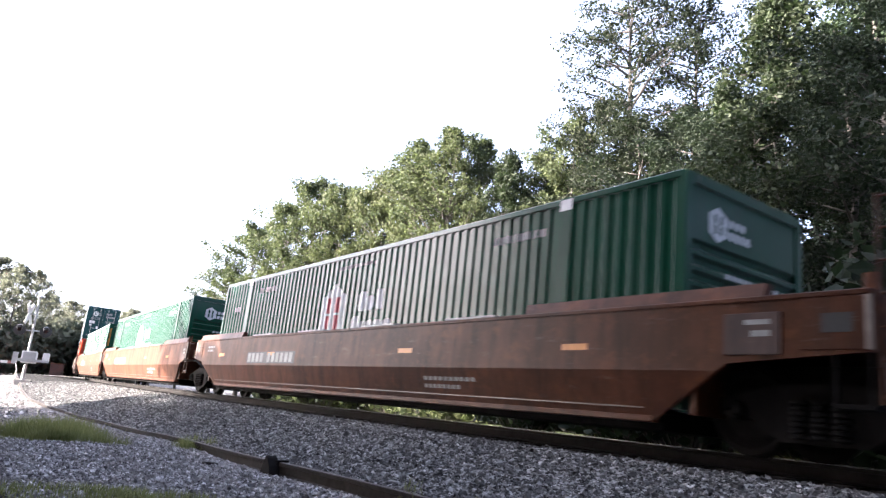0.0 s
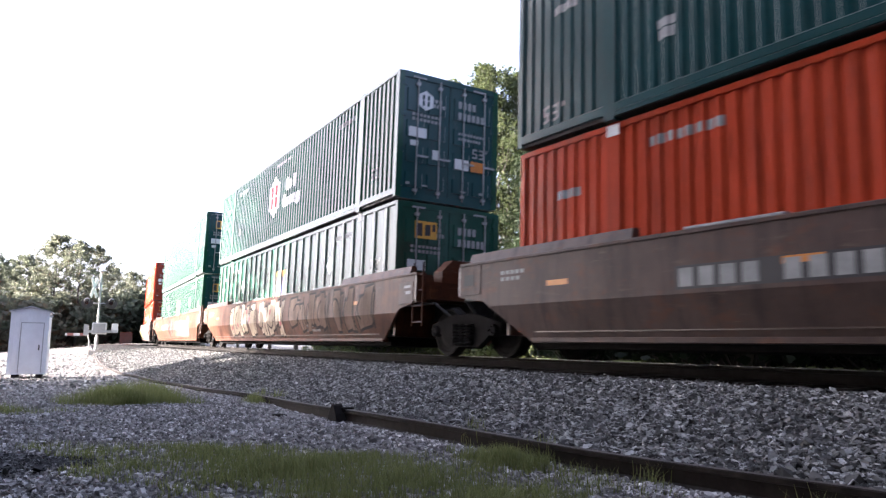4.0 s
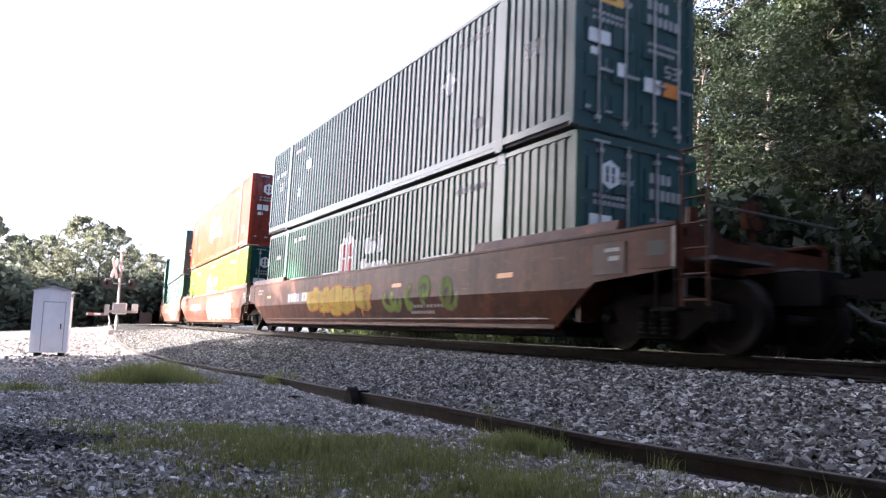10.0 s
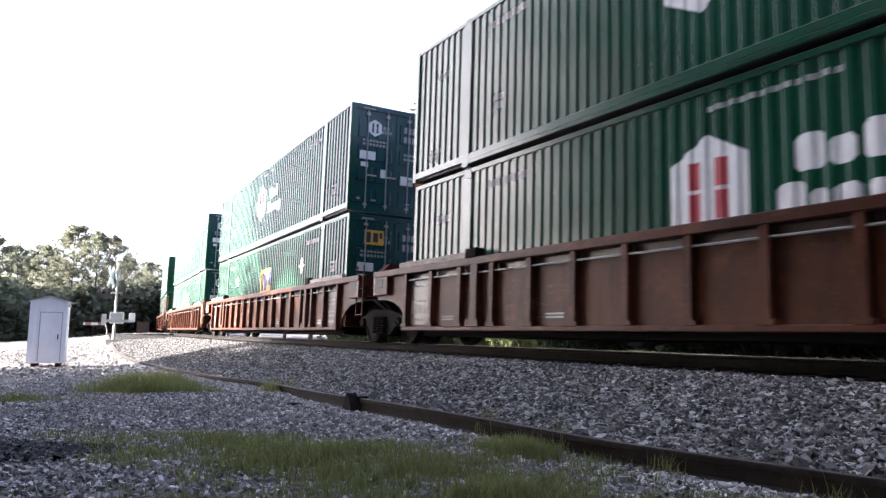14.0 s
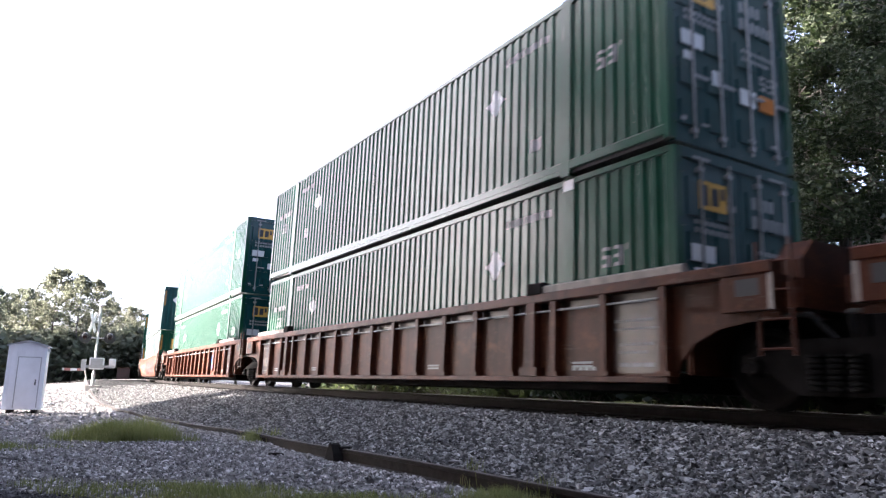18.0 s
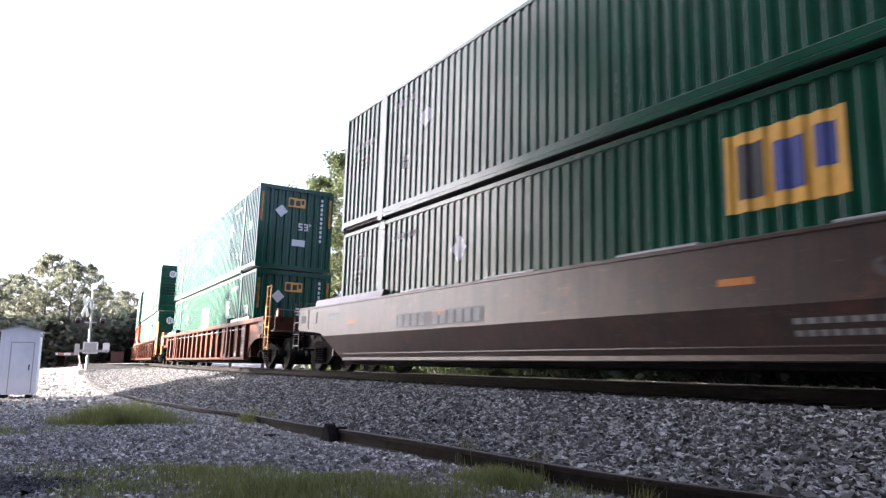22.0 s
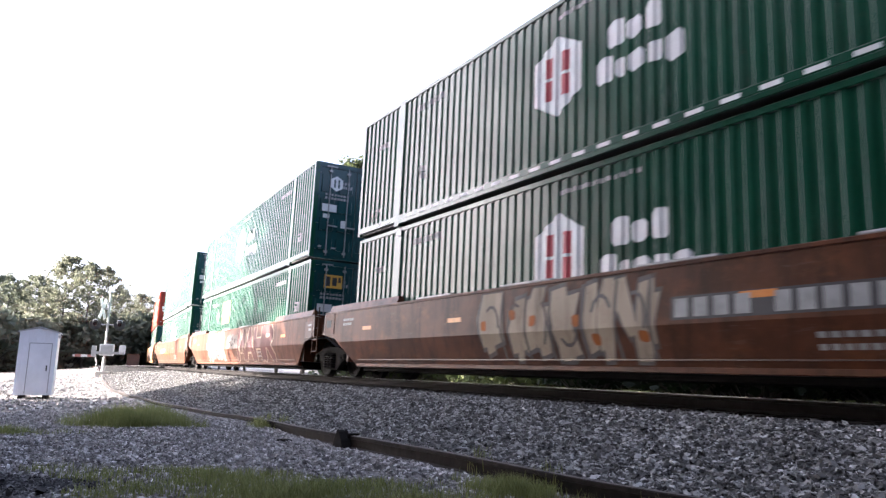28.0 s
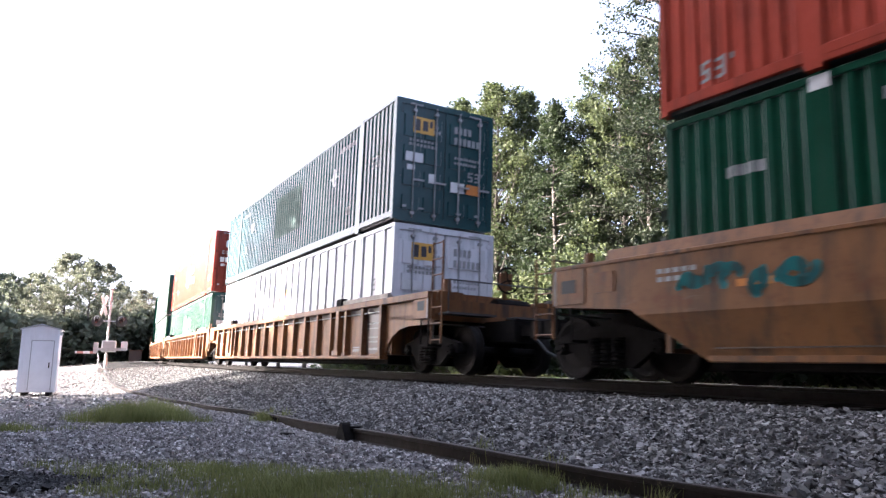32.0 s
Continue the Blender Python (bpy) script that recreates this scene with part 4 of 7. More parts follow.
                part("clamp", shared(f"clamp{s}{sy}", STEEL_DARK, lambda: Geo().box(min(s * 1.36, s * 1.545), max(s * 1.36, s * 1.545), sy * 5.6 - 0.16, sy * 5.6 + 0.16, 1.52, 1.70, 0.02)), car, "dark greasy clamp block")
    beam_mesh = shared("floor_beam", STEEL_DARK, lambda: Geo().box(-1.18, 1.18, -0.25, 0.25, 0.262, 0.36))
    part("well_floor", shared("well_floor", STEEL_DARK, lambda: Geo().box(-1.17, 1.17, -7.75, 7.75, 0.17, 0.26)), car)
    for fy in (-7.4, -6.1, -3.05, 0.0, 3.05, 6.1, 7.4):
        part("floor_beam", beam_mesh, car).location = (0, fy, 0)
    for sy, e, k in ((-1, ea, near), (1, eb, far)):
        y0, y1 = sorted((sy * 8.25, sy * e))
        part("end_deck", shared(f"deck{sy}{k}", mat, lambda: Geo().box(-1.40, 1.40, y0, y1, 1.06, 1.14)), car)
        part("bulkhead", shared(f"bulk{sy}", mat, lambda: Geo().box(-1.36, 1.36, min(sy * 8.22, sy * 8.30), max(sy * 8.22, sy * 8.30), 0.36, 1.46)), car)
        part("end_beam", shared(f"beam{sy}{k}{kind}", mat, lambda: Geo().box(-1.42, 1.42, min(sy * e, sy * (e - 0.12)), max(sy * e, sy * (e - 0.12)), 1.0, 1.40, 0.0)), car)
        if k == "c":
            part("draft_sill", shared(f"sill{sy}", STEEL_DARK, lambda: Geo().box(-0.24, 0.24, min(sy * 8.2, sy * 11.15), max(sy * 8.2, sy * 11.15), 0.62, 1.02)), car)
            part("coupler", shared(f"coupler{sy}", STEEL_DARK, lambda: Geo()
                                   .box(-0.10, 0.10, min(sy * 11.1, sy * 11.6), max(sy * 11.1, sy * 11.6), 0.74, 0.92)
                                   .box(-0.19, 0.17, min(sy * 11.55, sy * 11.88), max(sy * 11.55, sy * 11.88), 0.68, 0.98)), car)
            part("air_hose", shared(f"hose{sy}", RUBBER, lambda: Geo().tube((0.35, sy * 11.0, 0.72), (0.33, sy * 11.4, 0.45), 0.03).tube((0.33, sy * 11.4, 0.45), (0.2, sy * 11.85, 0.36), 0.03)), car)
            part("crossover_step", shared(f"step{sy}", DULL, lambda: Geo().box(-1.30, -0.25, min(sy * (e + 0.02), sy * (e + 0.42)), max(sy * (e + 0.02), sy * (e + 0.42)), 1.10, 1.14)
                                          .box(0.25, 1.30, min(sy * (e + 0.02), sy * (e + 0.42)), max(sy * (e + 0.02), sy * (e + 0.42)), 1.10, 1.14)), car, "grey steel grating step")
            part("end_rail", shared(f"grab{sy}", DULL, lambda: Geo().tube((-1.25, sy * (e + 0.3), 1.14), (-1.25, sy * (e + 0.3), 1.75), 0.016).tube((-1.25, sy * (e + 0.3), 1.75), (1.25, sy * (e + 0.3), 1.75), 0.016)
                                    .tube((1.25, sy * (e + 0.3), 1.75), (1.25, sy * (e + 0.3), 1.14), 0.016)), car, "bare steel hand rail")
            add_ladder(car, sy * (e + 0.06) - (0.38 if sy < 0 else 0), ladder, 2.45 if sy < 0 else 1.75)
            if sy < 0:
                add_brake_gear(car, sy * (e - 0.5), sy, mat)
            part("corner_step", shared(f"cstep{sy}", STEEL_DARK, lambda: Geo().box(-1.50, -1.20, min(sy * (e - 0.35), sy * e), max(sy * (e - 0.35), sy * e), 0.50, 0.54)
                                       .tube((-1.48, sy * (e - 0.33), 0.52), (-1.48, sy * (e - 0.33), 1.0), 0.015).tube((-1.48, sy * (e - 0.03), 0.52), (-1.48, sy * (e - 0.03), 1.0), 0.015)), car)
            add_truck(car, sy * 9.5, s0)
        else:
            part("articulation", shared(f"artic{sy}", STEEL_DARK, lambda: Geo().box(-0.45, 0.45, min(sy * 8.2, sy * 9.80), max(sy * 8.2, sy * 9.80), 0.70, 1.05)), car)
            part("diaphragm_plate", shared(f"plate{sy}", mat, lambda: Geo().box(-1.30, 1.30, min(sy * 9.4, sy * 9.62), max(sy * 9.4, sy * 9.62), 1.05, 1.32)), car)
            if sy > 0:
                add_truck(car, sy * 9.85, s0)
            else:
                add_ladder(car, sy * (e - 0.02) - 0.2, ladder, 1.75)
    # plates, hatches and boxes at the ends
    for sy, e, k in ((-1, ea, near), (1, eb, far)):
        def yb(a0, a1):
            return sorted((sy * (e - a0), sy * (e - a1)))
        top = SILL if kind == "smooth" else 1.54
        for s in (-1, 1):
            y0, y1 = yb(0.0, 0.62)
            post = part("end_post", shared(f"endpost{s}{sy}{k}{kind}", mat, lambda: Geo().box(min(s * 1.40, s * 1.512), max(s * 1.40, s * 1.512), y0, y1, 1.02, top - 0.04, 0.006)), car)
            if s < 0:
                h0, h1 = yb(0.16, 0.44)
                part("hatch", shared(f"endhatch{sy}{k}{kind}", RUBBER, lambda: Geo().box(-1.517, -1.505, h0, h1, 1.18, 1.36)), post, "dark opening")
                part("cap_strip", shared(f"capstrip{sy}{k}{kind}", LEDGE, lambda: Geo().box(-1.519, -1.505, *yb(0.0, 0.05), 1.02, top - 0.04)), post, "pale worn edge strip")
        part("shoulder_plate", shared(f"shoulder{sy}{k}{kind}", mat, lambda: Geo().prism([(-1.40, 1.14), (-1.40, 1.36), (-1.12, 1.62), (1.12, 1.62), (1.40, 1.36), (1.40, 1.14)], *yb(0.72, 0.80), "y")), car)
        if k == "a":
            part("diaphragm_hood", shared(f"hood{sy}{kind}", mat, lambda: Geo().prism([(-0.95, 1.1), (-0.95, 1.62), (-0.72, 1.86), (0.72, 1.86), (0.95, 1.62), (0.95, 1.1)], *yb(0.02, 0.34), "y")), car)
            part("air_pipe", shared(f"pipe{sy}{k}", DULL, lambda: Geo().tube((-1.22, sy * 8.3, 0.98), (-1.22, sy * (e + 0.2), 0.98), 0.025, None, 6).tube((-1.22, sy * (e + 0.2), 0.98), (-0.9, sy * (e + 0.3), 0.72), 0.025, None, 6)), car, "thin bare steel pipe")
        else:
            part("brake_box", shared(f"brakebox{sy}{kind}", mat, lambda: Geo().box(-1.30, -0.72, *yb(0.02, 0.42), 1.14, 1.56, 0.03).tube((-1.0, sy * (e - 0.2), 1.56), (-1.0, sy * (e - 0.2), 1.82), 0.09, 0.07, 10)), car)
            part("cut_lever", shared(f"lever{sy}", DULL, lambda: Geo().tube((-1.42, sy * (e + 0.08), 0.92), (-0.3, sy * (e + 0.08), 0.92), 0.016, None, 6).tube((-1.42, sy * (e + 0.08), 0.92), (-1.46, sy * (e + 0.10), 0.66), 0.016, None, 6)), car, "bare steel uncoupling lever")
            part("reservoir", shared(f"tank{sy}", STEEL_DARK, lambda: Geo().tube((0.3, sy * (e - 0.5), 1.36), (1.1, sy * (e - 0.5), 1.36), 0.2, None, 14)), car)
    # stencils, plates and reflectors on the side towards the camera
    if kind == "smooth":
        paint = smooth_paint
        for ry in (-6.6, -2.6, 3.4, 7.0):
            part("reflector", shared(f"reflector{ry}", ORANGE, lambda: smooth_paint([bar(ry - 0.22, ry + 0.22, 1.06, 1.14)])), car, "faded orange reflective strip")
        ly = letters_at if letters_at is not None else 4.9
        part("stencil", shared(f"stencil{ly}", LOGO_BLACK, lambda: smooth_paint([bar(ly - 2.9, ly + 0.05, 0.87, 1.15)], 0.003)), car, "dark stencil panel", kind="stuff")
        part("stencil", shared(f"number{ly}", MARK_DIM, lambda: smooth_paint(bars_row(ly, ly - 1.1, 0.90, 1.12, 4) + bars_row(ly - 1.3, ly - 2.85, 0.90, 1.12, 6), 0.007)), car, "worn white lettering bars", kind="stuff")
        part("data_stencil", shared("data", MARK_DIM, lambda: smooth_paint(bars_row(8.3, 7.7, 1.30, 1.36, 5) + bars_row(8.3, 7.8, 1.20, 1.26, 4) + bars_row(-3.2, -4.6, 0.62, 0.68, 10) + bars_row(-3.2, -4.2, 0.50, 0.56, 8), 0.004)), car, "small worn white lettering bars", kind="stuff")
        for py in (-4.3, -1.5, 1.4, 4.2):
            part("container_pad", shared("pad", GALV, lambda: Geo().box(-1.50, -1.36, -0.62, 0.62, SILL + 0.02, SILL + 0.055, 0.008)), car, "pale worn ledge").location = (0, py, 0)
        plate = part("data_panel", shared("data_panel", CAR_GREY, lambda: Geo().box(-1.520, -1.497, -9.32, -8.72, 0.98, 1.40, 0.004)), car, "bolted grey-brown data panel")
        part("panel_lettering", shared("panel_text", MARK_DIM, lambda: Geo().box(-1.5235, -1.521, -9.22, -8.95, 1.28, 1.33).box(-1.5235, -1.521, -9.22, -9.02, 1.16, 1.22)), plate, kind="stuff")
        part("seam", shared("seam", CAR_DARK, lambda: Geo().box(-1.39, -1.368, -7.6, 7.6, 0.40, 0.415)), car)
        for hy in (9.0,):
            part("side_hatch", shared(f"hatch{hy}", mat, lambda: Geo().box(-1.515, -1.49, hy, hy + 0.35, 1.15, 1.42)), car)
    else:
        def paint(polys, lift=0.004):
            g = Geo()
            for poly in polys:
                for a in np.arange(-8.0, 8.0, 1.0):
                    p = cut(cut(poly, 0, a + 0.062, True), 0, a + 0.938, False)
                    if len(p) >= 3:
                        g.add([(-1.40 - lift, y, z) for y, z in p], [tuple(range(len(p)))])
            return g
        for py in ((-7.5,) if shield else (-7.5, 7.5)):
            part("stencil_panel", shared(f"darkpanel{py}", CAR_DARK, lambda: paint([bar(py - 0.42, py + 0.42, 0.38, 1.30)], 0.003)), car, "dark painted stencil panel")
        part("stencil", shared(f"ribpanel{shield}", MARK_DIM, lambda: paint(bars_row(-7.12, -7.8, 1.02, 1.06, 7) + bars_row(-7.12, -7.9, 0.92, 0.95, 9) + bars_row(-7.2, -7.8, 0.72, 0.76, 6) + bars_row(-7.2, -7.7, 0.62, 0.66, 5) + bars_row(-7.2, -7.8, 0.46, 0.51, 3, 0.1) + ([] if shield else bars_row(7.86, 7.2, 0.46, 0.50, 6) + bars_row(7.86, 7.3, 1.12, 1.17, 5)), 0.007)), car, "small worn white lettering bars", kind="stuff")
        if not shield:
            part("stencil", shared("ribfigures", LEDGE, lambda: paint(bars_row(7.88, 7.12, 0.60, 0.86, 4, 0.22), 0.007)), car, "large worn tan figures as bars", kind="stuff")
        part("stencil", shared("ribnumber", MARK_DIM, lambda: paint(bars_row(-6.3, -6.8, 0.42, 0.47, 4) + bars_row(8.3, 8.0, 1.06, 1.18, 3))), car, "worn white lettering bars", kind="stuff")
        for ry in (-6.5, -2.5, 3.5, 6.5):
            part("reflector", shared(f"ribreflector{ry}", MARK_DIM, lambda: paint([bar(ry - 0.2, ry + 0.2, 0.46, 0.49), bar(ry - 0.2, ry + 0.2, 0.51, 0.54)])), car, "faded white reflective strips")
    if shield:
        part("patch_panel", paint([bar(-4.5, -3.7, 0.6, 1.1)], 0.003).mesh("patch_panel", SPRAY["blue"]), car, "faded blue paint patch")
    for t in tags:
        if t[0] == "gear":
            add_gear(car, paint, *t[1:])
        elif t[0] == "word":
            add_word(car, paint, *t[1:])
        elif t[0] == "block":
            add_block_tag(car, paint, *t[1:])
        else:
            add_tag(car, paint, *t)
    tagged(car, words, "rail car", "well cars of the train")
    return car


# ---- the train: name of the load, place along the line, how the car joins the one behind ----
G, T, V, R, K, O, P, W = GREEN, TEAL, SILVER, RED, CRIMSON, OLIVE, PLATE_GREEN, WHITE
SMOOTH, RIBBED = "smooth", "ribbed"
# s0, join behind, car kind, car paint, upper (colour, end, emblem, plate, patch, tape) or None, lower, tags
TRAIN = [
    (-10.8, "c", SMOOTH, CAR_RED, None, (G, "ribs", "hex"), ()),
    (12.7, "a", SMOOTH, CAR_BROWN, None, (G, "ribs", "hex"), ()),
    (32.62, "a", SMOOTH, CAR_BROWN, None, (G, "ribs", "hex"), ()),
    (52.05, "c", SMOOTH, CAR_BROWN, None, (G, "corrugated", "sq"), ((31, 3.2, 0.6, 0.6, 1.1, 0.5, 0.06, "grey"), (32, -2.5, -5, 0.6, 1.1, 0.5, 0.06, "grey"))),
    (76.0, "a", SMOOTH, CAR_GREY, (T, "door", "hex"), (R, "door", "hex"), ((41, 1.5, -3, 0.45, 1.1, 0.6, 0.1, "white"),)),
    (96.31, "a", SMOOTH, CAR_BROWN, (G, "door", "hex"), (P, "door", "sq", True), (("block", 51, 5.2, -1.2, 0.42, 1.48, 1.05, "cream", "black", "pink"), ("block", 52, -2.0, -7.2, 0.5, 1.45, 1.0, "tan", "black", None))),
    (116.02, "c", SMOOTH, CAR_BROWN, (G, "door", "none"), (G, "door", "sq"), (("gear", 1.2, 0.92, 0.50), ("gear", 0.0, 0.98, 0.34), (62, -1.4, -5.5, 0.4, 1.4, 1.3, 0.2, "grey", None))),
    (139.97, "a", SMOOTH, CAR_GREY, (R, "door", "hex"), (R, "door", "sq"), ((71, 6.6, 4.7, 0.42, 1.35, 1.0, 0.4, "lime", "yellow"), (72, 4.1, 1.9, 1.05, 1.4, 0.55, 0.05, "grey"), (73, 1.6, -1.3, 0.42, 1.3, 0.62, 0.12, "white", "lightblue"), (74, -1.8, -7.0, 0.36, 1.42, 1.1, 0.24, "white", "blue", "lightblue"))),
    (159.81, "a", SMOOTH, CAR_BROWN, (G, "door", "hex"), (G, "door", "hex"), (("block", 81, 6.0, -3.4, 0.40, 1.40, 0.95, "lightblue", "blue", "white"), (82, -4.0, -7.0, 0.5, 1.2, 0.8, 0.08, "pink"))),
    (179.56, "c", SMOOTH, CAR_BROWN, (G, "door", "hex"), (G, "door", "hex"), ((91, 5.4, 3.6, 0.95, 1.35, 0.5, 0.05, "white"), ("block", 92, 0.6, -2.4, 0.42, 1.35, 0.7, "grey", "black", None), (93, -3.0, -7.4, 0.42, 1.38, 1.1, 0.2, "tan", "black", "grey"))),
    (203.59, "a", SMOOTH, CAR_RED, (T, "door", "none"), (G, "door", "hex"), ((101, 3.0, -1.0, 0.5, 1.25, 0.9, 0.14, "yellow", "orange"), (102, -2.0, -5.0, 0.5, 1.3, 0.9, 0.12, "lime", "grey"))),
    (222.97, "a", SMOOTH, CAR_RED, (R, "door", "hex"), (O, "door", "hex"), ((111, 4.0, 1.4, 0.5, 1.2, 0.7, 0.10, "grey", "black"), (112, -0.5, -6.6, 0.4, 1.38, 1.15, 0.22, "white", "lime", "grey"))),
    (242.84, "c", SMOOTH, CAR_RED, (V, "door", "hex"), (G, "door", "hex"), ((121, 8.2, 6.6, 1.0, 1.3, 0.4, 0.05, "black"), ("block", 122, 0.0, -6.3, 0.42, 1.46, 0.95, "white", "black", "grey"))),
    (266.67, "a", RIBBED, CAR_RED, (G, "door", "hex"), (G, "door", "hex"), ()),
    (286.37, "a", RIBBED, CAR_RED, (G, "door", "hex"), (G, "door", "sq"), ()),
    (306.31, "c", RIBBED, CAR_BROWN, (G, "door", "hex"), (G, "door", "hex"), ()),
    (329.93, "a", RIBBED, CAR_RED, (G, "ribs", "hex"), (P, "corrugated", ("sq", -3.9, 0.62), True), ()),
    (349.56, "a", RIBBED, CAR_RED, (G, "door", "none"), (G, "door", "none"), ()),
    (369.26, "c", RIBBED, CAR_RED, (G, "door", "none"), (G, "door", "none"), ()),
    (392.93, "c", SMOOTH, CAR_RED, (T, "corrugated", "sq", False, True), (G, "corrugated", ("sq", 1.3, 0.0)), ((191, 6.2, 1.6, 0.45, 1.15, 1.1, 0.24, "tan", "black"), (192, 0.9, -6.6, 0.40, 1.36, 1.2, 0.24, "maroon", "black"))),
    (416.53, "c", SMOOTH, CAR_DARK, (G, "corrugated", "none"), (G, "corrugated", ("sq", -2.97, 0.42)), ((201, -4.0, -7.0, 0.9, 1.3, 0.6, 0.05, "grey", None),)),
    (439.89, "c", RIBBED, CAR_RED, (G, "corrugated", "sq"), (G, "corrugated", "sq"), ()),
    (463.34, "a", RIBBED, CAR_RED, (G, "ribs", "hex"), (G, "ribs", "hex"), ()),
    (483.03, "a", RIBBED, CAR_BROWN, (G, "ribs", "hex"), (R, "corrugated", "hex"), ()),
    (502.95, "c", RIBBED, CAR_BROWN, (T, "corrugated", "sq"), (R, "door", "hex"), ()),
    (525.76, "a", SMOOTH, CAR_BROWN, (G, "door", "hex", False, False, True), (G, "door", "hex"), (("block", 251, 2.6, -0.9, 0.38, 1.48, 0.78, "cream", "grey", "orange"),)),
    (545.33, "a", SMOOTH, CAR_BROWN, (G, "door", "hex", False, False, True), (G, "door", ("sq", 2.80, 0.42)), (("word", "KOSR", 4.6, 1.4, 0.52, 1.4, 0.13, "maroon", "white"), (263, 0.9, -0.7, 0.8, 1.4, 0.6, 0.16, "grey", None), ("word", "MAHR", -0.8, -5.7, 0.5, 1.38, 0.32, "maroon", "cream"))),
    (565.01, "c", SMOOTH, CAR_BROWN, (G, "door", "hex", False, False, True), (G, "door", "hex"), ((271, 3.2, -1.0, 0.6, 1.1, 0.8, 0.09, "orange", None),)),
    (588.56, "c", SMOOTH, CAR_YELLOW, (K, "door", "hex"), (G, "door", "hex"), ((281, 8.0, 6.2, 0.95, 1.4, 0.5, 0.10, "teal", None), (282, 5.8, 3.4, 0.7, 1.1, 0.6, 0.08, "white", None), (283, 1.2, -4.5, 0.4, 1.3, 1.1, 0.14, "black", "grey"))),
    (612.39, "a", RIBBED, CAR_YELLOW, (T, "door", "sq", False, True), (W, "door", "sq", True), ()),
    (631.69, "a", RIBBED, CAR_YELLOW, (K, "door", "hex"), (G, "door", "hex"), ()),
    (651.4, "c", RIBBED, CAR_YELLOW, (G, "door", "hex"), (G, "door", "hex"), ()),
    (675.2, "a", SMOOTH, CAR_BROWN, (G, "door", "sq"), (G, "door", "sq"), ()),
    (694.9, "a", SMOOTH, CAR_BROWN, (K, "door", "hex"), (G, "door", "hex"), ()),
    (714.6, "c", SMOOTH, CAR_BROWN, (G, "door", "hex"), (G, "door", "hex"), ()),
]
LOOK = {G: "dark green", T: "dark blue-green", V: "grey-green", R: "orange-red", K: "dark red", O: "olive green", P: "dark green", W: "white"}
CAR_LOOK = {CAR_BROWN: "rusty brown", CAR_RED: "oxide red", CAR_GREY: "dusty grey-brown", CAR_YELLOW: "faded yellow", CAR_DARK: "dark brown"}
ENDS = {"door": "with double doors", "ribs": "with ribbed end", "corrugated": "with corrugated end"}
RIDES = []          # (thing, place along the line, height over the rails)
FIRST = {}
SHIFT = {588.56: 0.2, 242.84: 0.17, 463.34: 0.17}      # boxes that ride off the middle of their car


def load(spec, tier):
    colour, end, emblem, *more = spec
    plate, patch, tape = (list(more) + [False, False, False])[:3]
    where = "stacked on another" if tier else "in well car"
    skin = "smooth-sided" if plate else "corrugated steel"
    if plate:
        where = "stacked" if tier else "riding low"
    words = f"{LOOK[colour]} {skin} container {ENDS[end]}, {where}"
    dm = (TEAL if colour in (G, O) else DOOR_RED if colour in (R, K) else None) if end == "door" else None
    key = (colour.name, end, emblem, plate, patch, tape, tier)
    if key in FIRST:
        return copy_thing(FIRST[key], Matrix.Identity(4))
    c = make_container(colour, words, end, emblem, plate, dm, patch, tape)
    if not tier:
        for yy in (-POST, POST):
            part("post_sticker", shared(f"post_sticker{yy:.0f}", MARK, lambda: Geo().box(-CW - 0.010, -CW - 0.004, yy - 0.11, yy + 0.11, CH - 0.19, CH - 0.03)), c, "white square sticker")
    FIRST[key] = c
    return c


def build_train():
    before = "c"
    for s0, join, kind, paint, upper, lower, tags in TRAIN:
        sides = "smooth steel sides" if kind == SMOOTH else "ribbed steel sides"
        extra = ", sprayed with graffiti" if tags else ""
        words = f"{CAR_LOOK[paint]} railway well car with {sides}{extra}"
        ladder = HAZARD if s0 in (439.89, 463.34) else paint
        car = make_car(kind, paint, words, before, join, s0, tags, ladder, -1.5 if s0 == 525.76 else None, s0 == 369.26)
        RIDES.append((car, s0, 0.0))
        at = s0 + SHIFT.get(s0, 0.0)
        RIDES.append((load(lower, 0), at, 0.362))
        if upper:
            RIDES.append((load(upper, 1), at, 3.276))
        before = join


build_train()

# ---- ground materials ----
def gravel_material(name, lo, hi, tint, scale=28.0, relief=0.03):
    m, n, l, b = material(name)
    v = coords(n, l, False)
    vo = n.new("ShaderNodeTexVoronoi")
    vo.inputs["Scale"].default_value = scale
    l.new(v, vo.inputs["Vector"])
    cell = ramp(n, l, vo.outputs["Color"], (0.1, lo), (0.9, hi))
    big = noise_tex(n, l, v, 0.35, 5)
    c = mix(n, l, ramp(n, l, big, (0.42, grey(0)), (0.68, grey(0.65))), cell, tint)
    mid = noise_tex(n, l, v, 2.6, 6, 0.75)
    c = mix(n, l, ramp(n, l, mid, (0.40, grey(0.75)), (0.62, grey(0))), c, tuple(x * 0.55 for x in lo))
    # shade between the stones, mixed into the colour at the cell borders
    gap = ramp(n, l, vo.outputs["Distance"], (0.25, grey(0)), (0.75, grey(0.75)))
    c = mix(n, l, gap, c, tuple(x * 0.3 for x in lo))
    l.new(c, b.inputs["Base Color"])
    b.inputs["Roughness"].default_value = 0.95
    b.inputs["Specular IOR Level"].default_value = 0.04
    inv = n.new("ShaderNodeMath")
    inv.operation = "SUBTRACT"
    inv.inputs[0].default_value = 1.0
    l.new(vo.outputs["Distance"], inv.inputs[1])
    bump(n, l, b, inv.outputs[0], 0.9, relief)
    return m


